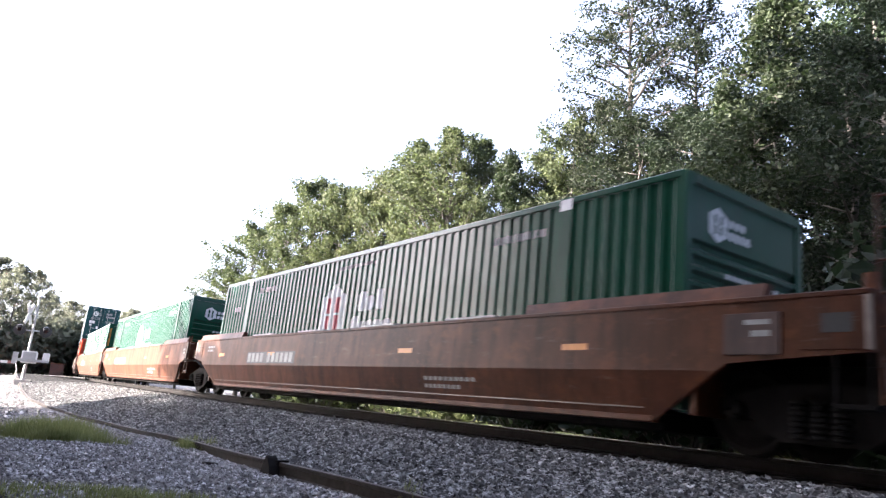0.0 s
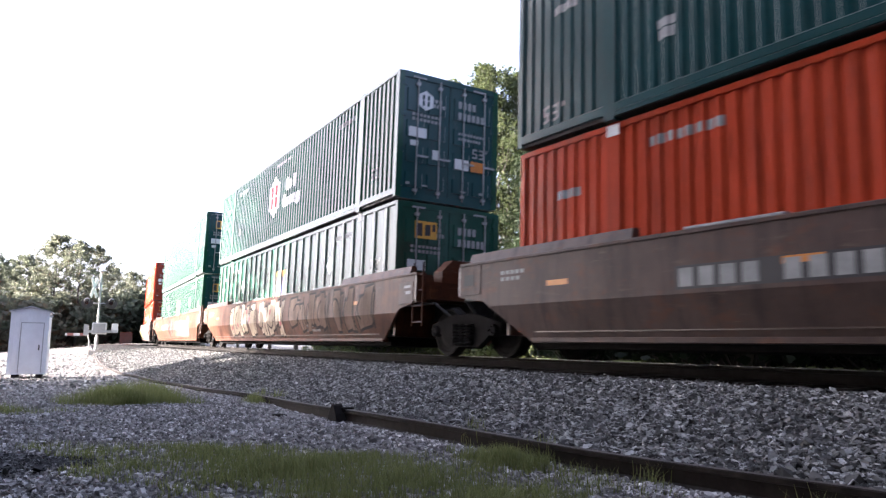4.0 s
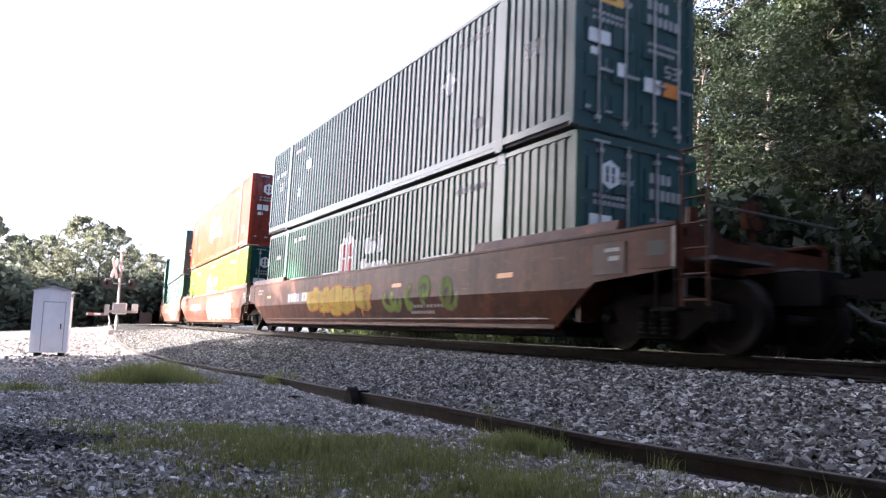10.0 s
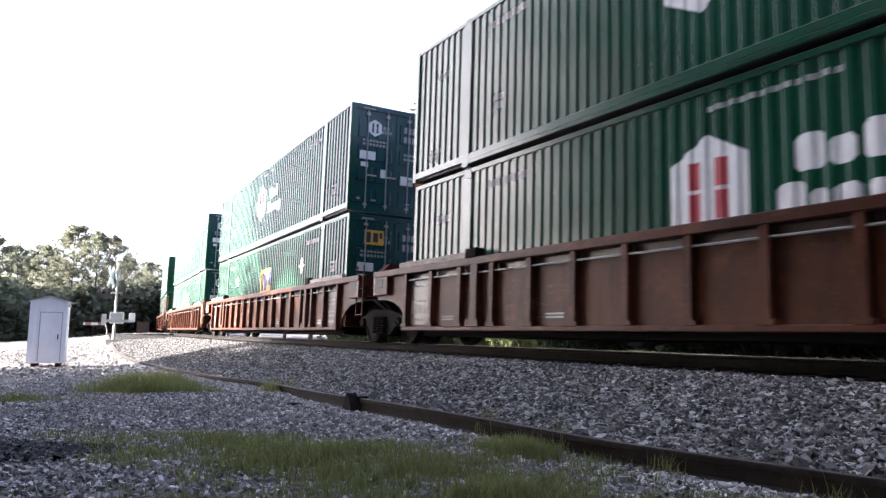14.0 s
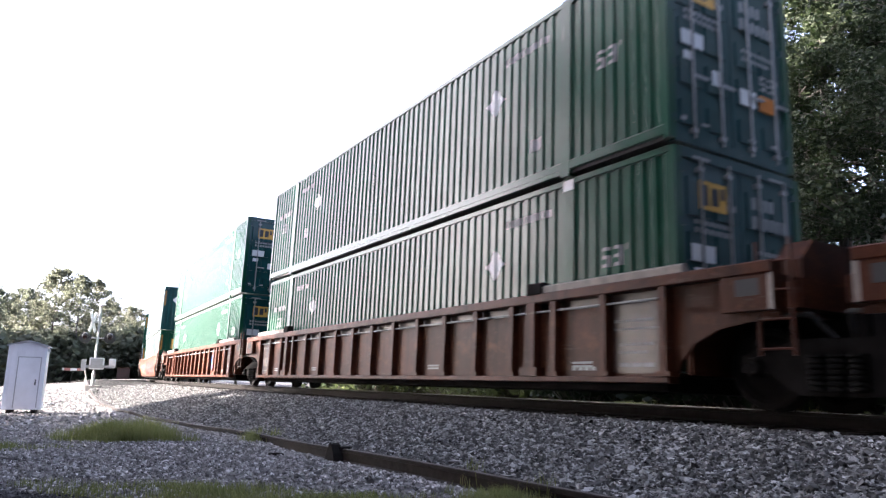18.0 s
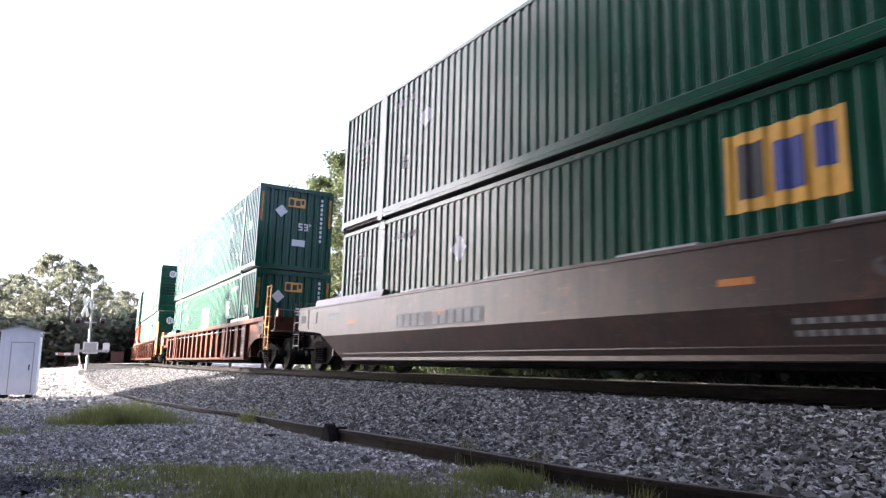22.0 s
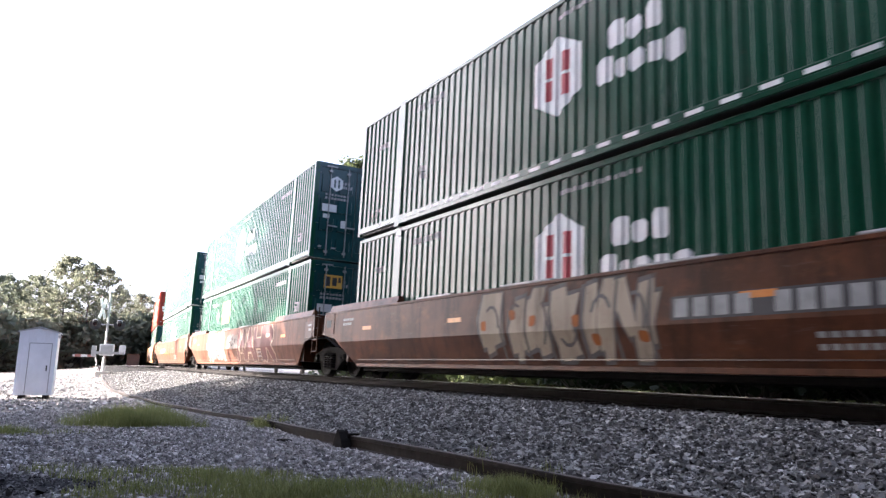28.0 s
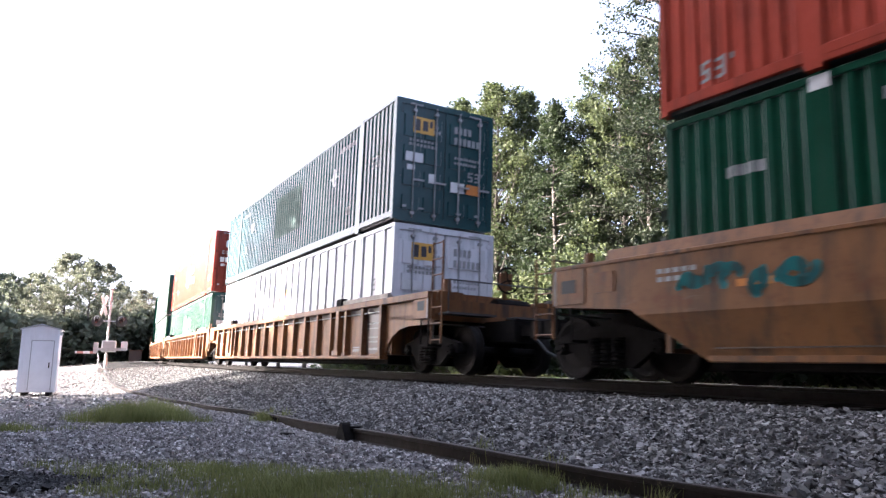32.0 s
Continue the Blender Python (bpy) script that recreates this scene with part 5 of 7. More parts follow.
def stone_material(name, dark, light, warm):
    m, n, l, b = material(name)
    g = n.new("ShaderNodeNewGeometry")
    c = ramp(n, l, g.outputs["Random Per Island"], (0.0, dark), (0.55, warm), (0.9, light), (1.0, tuple(min(1, x * 1.35) for x in light)))
    v = coords(n, l, False)
    c = mix(n, l, ramp(n, l, noise_tex(n, l, v, 45.0, 4), (0.35, grey(0)), (0.75, grey(0.4))), c, tuple(x * 0.5 for x in dark))
    l.new(c, b.inputs["Base Color"])
    b.inputs["Roughness"].default_value = 0.85
    b.inputs["Specular IOR Level"].default_value = 0.2
    return m


def leaf_material(name, dark, light, through_light):
    m, n, l, b = material(name)
    g = n.new("ShaderNodeNewGeometry")
    oi = n.new("ShaderNodeObjectInfo")
    c = ramp(n, l, g.outputs["Random Per Island"], (0.0, dark), (0.7, light), (1.0, tuple(x * 1.25 for x in light)))
    shift = ramp(n, l, oi.outputs["Random"], (0.0, (0.8, 0.9, 0.8)), (1.0, (1.15, 1.05, 0.95)))
    mm = n.new("ShaderNodeMix")
    mm.data_type, mm.blend_type = "RGBA", "MULTIPLY"
    mm.inputs[0].default_value = 1.0
    l.new(c, mm.inputs[6])
    l.new(shift, mm.inputs[7])
    l.new(mm.outputs[2], b.inputs["Base Color"])
    b.inputs["Roughness"].default_value = 0.6
    b.inputs["Specular IOR Level"].default_value = 0.15
    tr = n.new("ShaderNodeBsdfTranslucent")
    tr.inputs["Color"].default_value = (*through_light, 1)
    ms = n.new("ShaderNodeMixShader")
    ms.inputs[0].default_value = 0.38
    l.new(b.outputs[0], ms.inputs[1])
    l.new(tr.outputs[0], ms.inputs[2])
    l.new(ms.outputs[0], n["Material Output"].inputs["Surface"])
    return m


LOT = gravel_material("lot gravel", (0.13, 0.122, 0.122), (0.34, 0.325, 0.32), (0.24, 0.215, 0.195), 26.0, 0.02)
# ballast sheet is kept dark so that gaps between loose stones look shaded
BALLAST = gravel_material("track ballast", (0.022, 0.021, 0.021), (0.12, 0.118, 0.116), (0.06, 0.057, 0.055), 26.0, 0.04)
STONE = stone_material("ballast stone", (0.030, 0.029, 0.030), (0.31, 0.308, 0.306), (0.105, 0.101, 0.100))
PEBBLE = stone_material("lot pebble", (0.10, 0.096, 0.099), (0.48, 0.465, 0.462), (0.26, 0.245, 0.24))
DARK_PEBBLE = stone_material("darker pebble", (0.02, 0.02, 0.022), (0.12, 0.118, 0.12), (0.05, 0.048, 0.05))
ASPHALT = plain("road asphalt", (0.16, 0.155, 0.15), 0.95, 0, 0.2, 2.0, 0.006, 0.05)
PANEL = plain("crossing concrete", (0.36, 0.34, 0.31), 0.9, 0, 0.2, 2.0, 0.004)
TIE = plain("weathered tie timber", (0.013, 0.011, 0.010), 0.95, 0, 0.4, 5.0, 0.02, 0.1)
RAIL_RUST = plain("rusty rail", (0.008, 0.0068, 0.0065), 0.85, 0.0, 0.4, 8.0, 0.004, 0.08)
SIDING_TOP = plain("dull unused rail head", (0.05, 0.043, 0.04), 0.6, 0.0, 0.4, 7.0, 0.003, 0.2)
SIDING_RUST = plain("dusty rusty rail", (0.017, 0.014, 0.013), 0.85, 0.0, 0.5, 9.0, 0.004, 0.1)
RAIL_TOP = plain("worn rail head", (0.34, 0.33, 0.32), 0.3, 0.9, 0.2, 3.0)
GRASS = leaf_material("grass", (0.072, 0.082, 0.030), (0.195, 0.200, 0.088), (0.16, 0.18, 0.06))
VERGE = plain("verge grass", (0.10, 0.14, 0.035), 0.9, 0, 0.4, 3.0, 0.02)
LEAF = leaf_material("tree leaves", (0.017, 0.026, 0.013), (0.060, 0.069, 0.036), (0.062, 0.077, 0.030))
# far leaves: distance haze is put into the colour by paling it
LEAF_FAR = leaf_material("leaves paled for haze", (0.062, 0.070, 0.056), (0.115, 0.120, 0.098), (0.12, 0.13, 0.09))
# these two leaf colours are darkened to carry the shade on the trees
LEAF_DARK = leaf_material("leaves with painted shade", (0.005, 0.0095, 0.006), (0.016, 0.022, 0.0135), (0.013, 0.020, 0.009))
LEAF_MID = leaf_material("olive-grey leaves with painted shade", (0.005, 0.0085, 0.0055), (0.017, 0.0225, 0.013), (0.014, 0.020, 0.009))
NEEDLE = leaf_material("pine needles", (0.010, 0.017, 0.011), (0.030, 0.040, 0.023), (0.018, 0.028, 0.010))
BARK = plain("tree bark", (0.045, 0.038, 0.033), 0.9, 0, 0.4, 6.0, 0.03)
SHED_WALL = plain("pale blue-grey shed siding", (0.70, 0.70, 0.76), 0.6, 0, 0.08, 2.0)
SHED_TRIM = plain("white shed trim", (0.70, 0.72, 0.78), 0.55, 0, 0.06)
SHED_ROOF = plain("grey shed roof", (0.34, 0.35, 0.38), 0.6, 0, 0.12)
POLE_WOOD = plain("weathered pole wood", (0.16, 0.13, 0.105), 0.9, 0, 0.35, 4.0, 0.01)
# grey and white of the signal are darkened to look backlit
SIGNAL_GREY = plain("weathered aluminium signal paint", (0.28, 0.28, 0.285), 0.5, 0.2, 0.12)
SIGNAL_WHITE = plain("white signal board darkened for backlight", (0.52, 0.52, 0.53), 0.5, 0, 0.06)
SIGNAL_BLACK = plain("black signal hood", (0.02, 0.02, 0.022), 0.5)
LENS = plain("dark red signal lens", (0.02, 0.009, 0.009), 0.2)
TAPE_RED = plain("red gate stripe", (0.26, 0.11, 0.10), 0.5)


# ---- ground ----
def grid_lines(*spans):
    out = []
    for a, b, step in spans:
        out += list(np.arange(a, b, step))
    return np.array(out + [spans[-1][1]])


def sheet(name, xs, ys, zfun, mat):
    X, Y = np.meshgrid(xs, ys)
    Z = zfun(X, Y)
    n, m = X.shape
    idx = np.arange(n * m).reshape(n, m)
    me = bpy.data.meshes.new(name)
    me.from_pydata(np.stack([X, Y, Z], -1).reshape(-1, 3).tolist(), [], np.stack([idx[:-1, :-1], idx[:-1, 1:], idx[1:, 1:], idx[1:, :-1]], -1).reshape(-1, 4).tolist())
    me.materials.append(mat)
    me.shade_smooth()
    return new(name, me)


ground = tagged(sheet("ground", grid_lines((-1500, -100, 100), (-100, -40, 5), (-40, -8, 0.5), (-8, 5, 0.14), (5, 30, 0.5), (30, 100, 5), (100, 1500, 100)),
                      grid_lines((-1500, -100, 100), (-100, -6, 4), (-6, 2, 0.5), (2, 16, 0.14), (16, 66, 0.5), (66, 130, 4), (130, 1530, 100)), lambda x, y: ground_z(x, y, 0.35) - 0.012, LOT),
                "grey gravel ground beside a railway line", "ground", kind="structure")


def strip(name, lat0, lat1, s0, s1, lift, mat, step=0.5, across=7, wave=0.0):
    """A band laid on the ground along the line."""
    rng = np.random.RandomState(5)
    ss = np.arange(s0, s1 + step / 2, step)
    verts = []
    for s in ss:
        w = wave * math.sin(s * 1.3) + wave * 0.6 * math.sin(s * 3.1 + 1)
        for k in range(across):
            near = float(side_lat(s)) + 0.052 if lat0 is None else lat0
            lat = near + (lat1 - near) * k / (across - 1) + w * (1 - k / (across - 1))
            verts.append(on_line(s, lat)[:2])
    P = np.array(verts)
    z = ground_z(P[:, 0], P[:, 1]) + lift
    faces = [(i * across + k, i * across + k + 1, (i + 1) * across + k + 1, (i + 1) * across + k) for i in range(len(ss) - 1) for k in range(across - 1)]
    me = bpy.data.meshes.new(name)
    me.from_pydata(np.column_stack([P, z]).tolist(), [], faces)
    me.materials.append(mat)
    me.shade_smooth()
    return new(name, me)


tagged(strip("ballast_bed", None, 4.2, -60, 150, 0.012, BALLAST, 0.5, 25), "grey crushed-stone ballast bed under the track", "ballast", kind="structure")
tagged(strip("verge", 4.4, 13.0, -40, 110, 0.01, VERGE, 2.0, 5), "sunlit grass verge behind the track", "grass", kind="structure")


def scatter(name, places, size, mat, seed, flat=0.75):
    """Angular stones at places (x, y, z), each a knocked-about block."""
    rng = np.random.RandomState(seed)
    n = len(places)
    cube = np.array([(x, y, z) for x in (-1, 1) for y in (-1, 1) for z in (-1, 1)], float)
    v = cube[None] * (1 + rng.uniform(-0.45, 0.25, (n, 8, 3)))
    sc = size * rng.lognormal(0, 0.28, (n, 1, 1)) * np.stack([rng.uniform(0.9, 1.6, n), rng.uniform(0.6, 1.0, n), rng.uniform(0.3, flat, n)], -1)[:, None]
    v = v * sc * 0.5
    q = rng.normal(size=(n, 4)) * np.array([1.6, 0.38, 0.38, 1.6])
    q /= np.linalg.norm(q, axis=1, keepdims=True)
    w, x, y, z = q.T
    Rm = np.stack([1 - 2 * (y * y + z * z), 2 * (x * y - z * w), 2 * (x * z + y * w), 2 * (x * y + z * w), 1 - 2 * (x * x + z * z), 2 * (y * z - x * w), 2 * (x * z - y * w), 2 * (y * z + x * w), 1 - 2 * (x * x + y * y)], -1).reshape(n, 3, 3)
    v = np.einsum("nij,nkj->nki", Rm, v) + places[:, None]
    quads = np.array([(0, 1, 3, 2), (4, 6, 7, 5), (0, 4, 5, 1), (2, 3, 7, 6), (1, 5, 7, 3)])
    f = (np.arange(n)[:, None, None] * 8 + quads[None]).reshape(-1, 4)
    me = bpy.data.meshes.new(name)
    me.from_pydata(v.reshape(-1, 3).tolist(), [], f.tolist())
    me.materials.append(mat)
    return new(name, me)


def places_on_line(n, s0, s1, lat1, seed, near_bias=1.0):
    """Places between the siding rail and an offset near the main rail."""
    rng = np.random.RandomState(seed)
    s = s0 + (s1 - s0) * rng.uniform(0, 1, n) ** near_bias
    lat0 = side_lat(s) + 0.05
    lat = lat0 + (lat1 - lat0) * rng.uniform(0, 1, n)
    x, y, th = (np.interp(s, LS, q) for q in (LX, LY, LTH))
    x, y = x + np.cos(th) * lat, y + np.sin(th) * lat
    return np.column_stack([x, y, ground_z(x, y) + 0.02])


tagged(scatter("ballast_stones", np.concatenate([places_on_line(84000, -7, 13, -1.2, 1), places_on_line(40000, 13, 44, -1.2, 2, 1.4)]), 0.036, STONE, 3, 0.62),
       "loose angular grey ballast stones on the track shoulder", "stones", kind="stuff")
rng0 = np.random.RandomState(8)
px, py = rng0.uniform(-11, 4.2, 75000), 2.6 + 15 * rng0.uniform(0, 1, 75000) ** 1.6
ls, ll = line_coords(px, py)
keep = (ll < side_lat(ls) - 0.06) & (((px + 4.3) / 1.2) ** 2 + ((py - 5.6) / 0.5) ** 2 > rng0.uniform(0.5, 1.5, len(px)))
px, py = px[keep], py[keep]
tagged(scatter("lot_gravel", np.column_stack([px, py, ground_z(px, py) + 0.004]), 0.025, PEBBLE, 4), "loose bluish-grey gravel on the open lot", "gravel", kind="stuff")


# ---- the track ----
def sweep(ring, s_list, lat, zfun):
    g = Geo()
    n = len(ring)
    for i, s in enumerate(s_list):
        th = float(np.interp(s, LS, LTH))
        x, y, _ = on_line(s, lat(s) if callable(lat) else lat)
        z = zfun(s, x, y)
        g.v += [(x + math.cos(th) * dx, y + math.sin(th) * dx, z + dz) for dx, dz in ring]
        if i:
            g.f += [(n * (i - 1) + k, n * (i - 1) + (k + 1) % n, n * i + (k + 1) % n, n * i + k) for k in range(n)]
    return g


RAIL_RING = [(-0.070, -0.168), (0.070, -0.168), (0.070, -0.155), (0.012, -0.135), (0.009, -0.045), (0.035, -0.036), (0.035, -0.006), (0.026, 0.0), (-0.026, 0.0), (-0.035, -0.006), (-0.035, -0.036), (-0.009, -0.045), (-0.012, -0.135), (-0.070, -0.155)]
HEAD_RING = [(-0.022, 0.0005), (0.022, 0.0005), (0.022, 0.002), (-0.022, 0.002)]
track = tagged(empty("railway_track"), "main railway track of steel rails on timber ties", "track", kind="structure")
cant = math.tan(radians(BANK))
S_RAIL = list(np.arange(-280, -20, 5.0)) + list(np.arange(-20, 70, 1.0)) + list(np.arange(70, 401, 5.0))
for lat in (-0.754, 0.754):
    top = lambda s, x, y, lat=lat: float(np.interp(s, LS, LZ)) - lat * cant
    r = part("rail", sweep(RAIL_RING, S_RAIL, lat, top).mesh("rail", RAIL_RUST), track)
    part("rail_head", sweep(HEAD_RING, S_RAIL, lat, top).mesh("rail_head", RAIL_TOP), r, "polished running surface")
tie_mesh = Geo().box(-1.30, 1.30, -0.115, 0.115, -0.34, -0.172, 0.0).mesh("tie", TIE)
plate_mesh = Geo().box(-0.93, -0.58, -0.09, 0.09, -0.172, -0.160).box(0.58, 0.93, -0.09, 0.09, -0.172, -0.160).mesh("tie_plate", RAIL_RUST)
rng1 = random.Random(3)
for k in range(150):
    s = -14 + 0.52 * k
    t = part("tie", tie_mesh, track)
    t.matrix_local = line_pose(s) @ pose(rng1.uniform(-0.05, 0.05), 0, 0, 0, 0, rng1.uniform(-1, 1))
    part("tie_plate", plate_mesh, t)

# the old siding rail, half sunk in the gravel
siding = tagged(empty("siding_rail"), "rusty single rail of an old siding lying in gravel", "rail", kind="structure")


def side_z(s, x, y):
    return 0.165 + float(lot_z(x, y, s, -5.0))


SIDE_S = list(np.arange(-16, 52, 0.5))
part("rail", sweep(RAIL_RING, SIDE_S, side_lat, side_z).mesh("siding_rail_bar", SIDING_RUST), siding)
part("rail_head", sweep([(-0.030, 0.0005), (0.030, 0.0005), (0.030, 0.002), (-0.030, 0.002)], SIDE_S, side_lat, side_z).mesh("siding_rail_head", SIDING_TOP), siding, "dull brown unused rail head")
rngb = np.random.RandomState(12)
bs = -4 + 34 * rngb.uniform(0, 1, 9000) ** 1.5
bo = -0.07 - np.abs(rngb.normal(0, 0.16, 9000))
bx, by, bth = (np.interp(bs, LS, q) for q in (LX, LY, LTH))
bx, by = bx + np.cos(bth) * (side_lat(bs) + bo), by + np.sin(bth) * (side_lat(bs) + bo)
tagged(scatter("berm_gravel", np.column_stack([bx, by, ground_z(bx, by) + 0.004]), 0.030, PEBBLE, 6), "loose grey gravel along the siding rail", "gravel", kind="stuff")
fx, fy = rngb.uniform(-24, -1, 9000), rngb.uniform(17, 42, 9000)
fs, fl = line_coords(fx, fy)
clear = fl < side_lat(fs) - 0.1
fx, fy = fx[clear], fy[clear]
tagged(scatter("far_gravel", np.column_stack([fx, fy, ground_z(fx, fy) + 0.004]), 0.07, PEBBLE, 7, 0.5), "coarse gravel scattered round the crossing", "gravel", kind="stuff")

# a dark clod left on the ballast foot, built from two timber-coloured blocks
clod_ob = tagged(empty("timber_stub"), "short dark weathered timber stub lying in the ballast", "timber")
part("block", Geo().box(-0.16, 0.16, -0.10, 0.10, 0.0, 0.24, 0.03).mesh("block", TIE), clod_ob)
part("split_end", Geo().prism([(0.16, 0.04), (0.27, 0.06), (0.23, 0.15), (0.16, 0.20)], -0.10, 0.08, "y").mesh("split_end", TIE), clod_ob)
clod_ob.matrix_world = pose(-2.70, 9.9, float(ground_z(-2.70, 9.9)) - 0.06, 0, 4, 35) @ Matrix.Diagonal((0.6, 0.5, 0.4, 1))

# a dark steel wedge clamped to the siding rail
wedge = tagged(empty("derail_block"), "dark rusty steel wedge block sitting against the siding rail", "derail")
wx, wy, _ = on_line(8.35, float(side_lat(8.35)))
wedge.matrix_world = pose(wx, wy, side_z(8.35, wx, wy) - 0.165, 0, 0, PSI0 - 2)
part("wedge", Geo().prism([(-0.17, -0.03), (0.19, -0.03), (0.12, 0.10), (0.03, 0.235), (-0.02, 0.215), (-0.10, 0.12)], -0.16, -0.03, "x").mesh("wedge", STEEL_DARK), wedge)
part("clamp", Geo().box(-0.06, 0.10, -0.10, 0.06, 0.14, 0.19).box(0.03, 0.10, -0.08, 0.05, 0.02, 0.16).mesh("clamp", STEEL_DARK), wedge)

# ---- road and level crossing ----
cx, cy, cz = on_line(60, 0)
ROAD = [(-160.0, 22.0), (-80.0, 36.0), (-50.0, 45.0), (-36.0, 49.5), (cx - 5.0, cy - 1.5), (cx, cy), (cx + 20.0, cy + 9.0), (cx + 60, cy + 34), (cx + 160, cy + 120)]


def path_strip(name, pts, half, mat, lift, label, category):
    P = []
    for (x0, y0), (x1, y1) in zip(pts, pts[1:]):
        k = max(2, int(math.hypot(x1 - x0, y1 - y0) / 2))
        P += [(x0 + (x1 - x0) * i / k, y0 + (y1 - y0) * i / k) for i in range(k)]
    P.append(pts[-1])
    P = np.array(P)
    for _ in range(6):
        P[1:-1] = (P[:-2] + 2 * P[1:-1] + P[2:]) / 4
    d = np.gradient(P, axis=0)
    d /= np.linalg.norm(d, axis=1, keepdims=True)
    nrm = np.column_stack([-d[:, 1], d[:, 0]])
    verts = []
    for k in np.linspace(-1, 1, 7):
        Q = P + nrm * half * k
        z = ground_z(Q[:, 0], Q[:, 1])
        s, lat = line_coords(Q[:, 0], Q[:, 1])
        rail = RAIL_Z + GRADE * np.clip(s, -60, 160)
        w = 1 - smooth(1.8, 6.0, np.abs(lat))
        z = z * (1 - w) + (rail - 0.015) * w
        verts.append(np.column_stack([Q, np.maximum(z, ground_z(Q[:, 0], Q[:, 1])) + lift]))
    V = np.stack(verts, 1)
    n, m = V.shape[:2]
    idx = np.arange(n * m).reshape(n, m)
    me = bpy.data.meshes.new(name)
    me.from_pydata(V.reshape(-1, 3).tolist(), [], np.stack([idx[:-1, :-1], idx[:-1, 1:], idx[1:, 1:], idx[1:, :-1]], -1).reshape(-1, 4).tolist())
    me.materials.append(mat)
    return tagged(new(name, me), label, category, kind="structure")


path_strip("road", ROAD, 3.4, ASPHALT, 0.03, "light grey asphalt road over the level crossing", "road")

# ---- shed ----
def build_shed():
    c = empty("shed")
    W2, D2, H = 0.545, 0.62, 2.10
    n = 9
    plank = Geo().box(-W2 / n + 0.003, W2 / n - 0.003, -0.012, 0.012, 0.06, H).mesh("board", SHED_WALL)
    front = part("front_wall", Geo().box(-W2 + 0.03, W2 - 0.03, -D2 + 0.02, -D2 + 0.03, 0.06, H).mesh("front_wall", SHED_WALL), c)
    for i in range(n):
        part("board", plank, front).location = (-W2 + 2 * W2 * (i + 0.5) / n, -D2 + 0.006, 0)
    part("gable", Geo().prism([(-W2, H), (W2, H), (0.0, H + 0.13)], -D2, -D2 + 0.03, "y").mesh("gable", SHED_WALL), c)
    for s in (-1, 1):
        wall = part("side_wall", Geo().box(min(s * (W2 - 0.02), s * (W2 - 0.03)), max(s * (W2 - 0.02), s * (W2 - 0.03)), -D2 + 0.03, D2 - 0.03, 0.06, H).mesh("side_wall", SHED_WALL), c)
        side_plank = Geo().box(-0.012, 0.012, -D2 / n + 0.003, D2 / n - 0.003, 0.06, H).mesh("board", SHED_WALL)
        for i in range(n):
            part("board", side_plank, wall).location = (s * (W2 - 0.006), -D2 + 2 * D2 * (i + 0.5) / n, 0)
        part("roof_panel", Geo().prism([(s * (W2 + 0.06), H - 0.02), (s * (W2 + 0.06), H + 0.02), (0, H + 0.19), (0, H + 0.15)], -D2 - 0.06, D2 + 0.06, "y").mesh("roof_panel", SHED_ROOF), c)
        part("corner_trim", Geo().box(min(s * (W2 + 0.008), s * (W2 - 0.05)), max(s * (W2 + 0.008), s * (W2 - 0.05)), -D2 - 0.008, -D2 + 0.05, 0.05, H).mesh("corner_trim", SHED_TRIM), c)
        part("skid", Geo().box(s * 0.35 - 0.06, s * 0.35 + 0.06, -D2, D2, -0.06, 0.06).mesh("skid", TIE), c)
    part("back_wall", Geo().box(-W2 + 0.03, W2 - 0.03, D2 - 0.03, D2, 0.06, H).mesh("back_wall", SHED_WALL), c)
    door = part("door", Geo().box(-0.22, 0.40, -D2 - 0.018, -D2 - 0.002, 0.14, 1.72).mesh("door", SHED_WALL), c)
    part("door_frame", Geo().box(-0.25, -0.222, -D2 - 0.026, -D2 - 0.001, 0.12, 1.75).box(0.402, 0.43, -D2 - 0.026, -D2 - 0.001, 0.12, 1.75).box(-0.222, 0.402, -D2 - 0.026, -D2 - 0.001, 1.722, 1.75).mesh("door_frame", SHED_ROOF), door)
    part("handle", Geo().box(0.30, 0.335, -D2 - 0.05, -D2 - 0.018, 0.84, 1.02).mesh("handle", STEEL_DARK), door)
    part("lamp", Geo().box(W2 + 0.01, W2 + 0.10, -D2 + 0.02, -D2 + 0.10, H - 0.18, H - 0.08, 0.02).mesh("lamp", SIGNAL_WHITE), c, "small white lamp")
    tagged(c, "small pale blue-grey storage shed with a closed door", "shed")
    return c


shed = build_shed()
sd, saz = 27.5, radians(32.72)
sx, sy_ = -sd * math.sin(saz), sd * math.cos(saz)
shed.matrix_world = pose(sx, sy_, float(ground_z(sx, sy_)) + 0.06, 0, 0, 28)


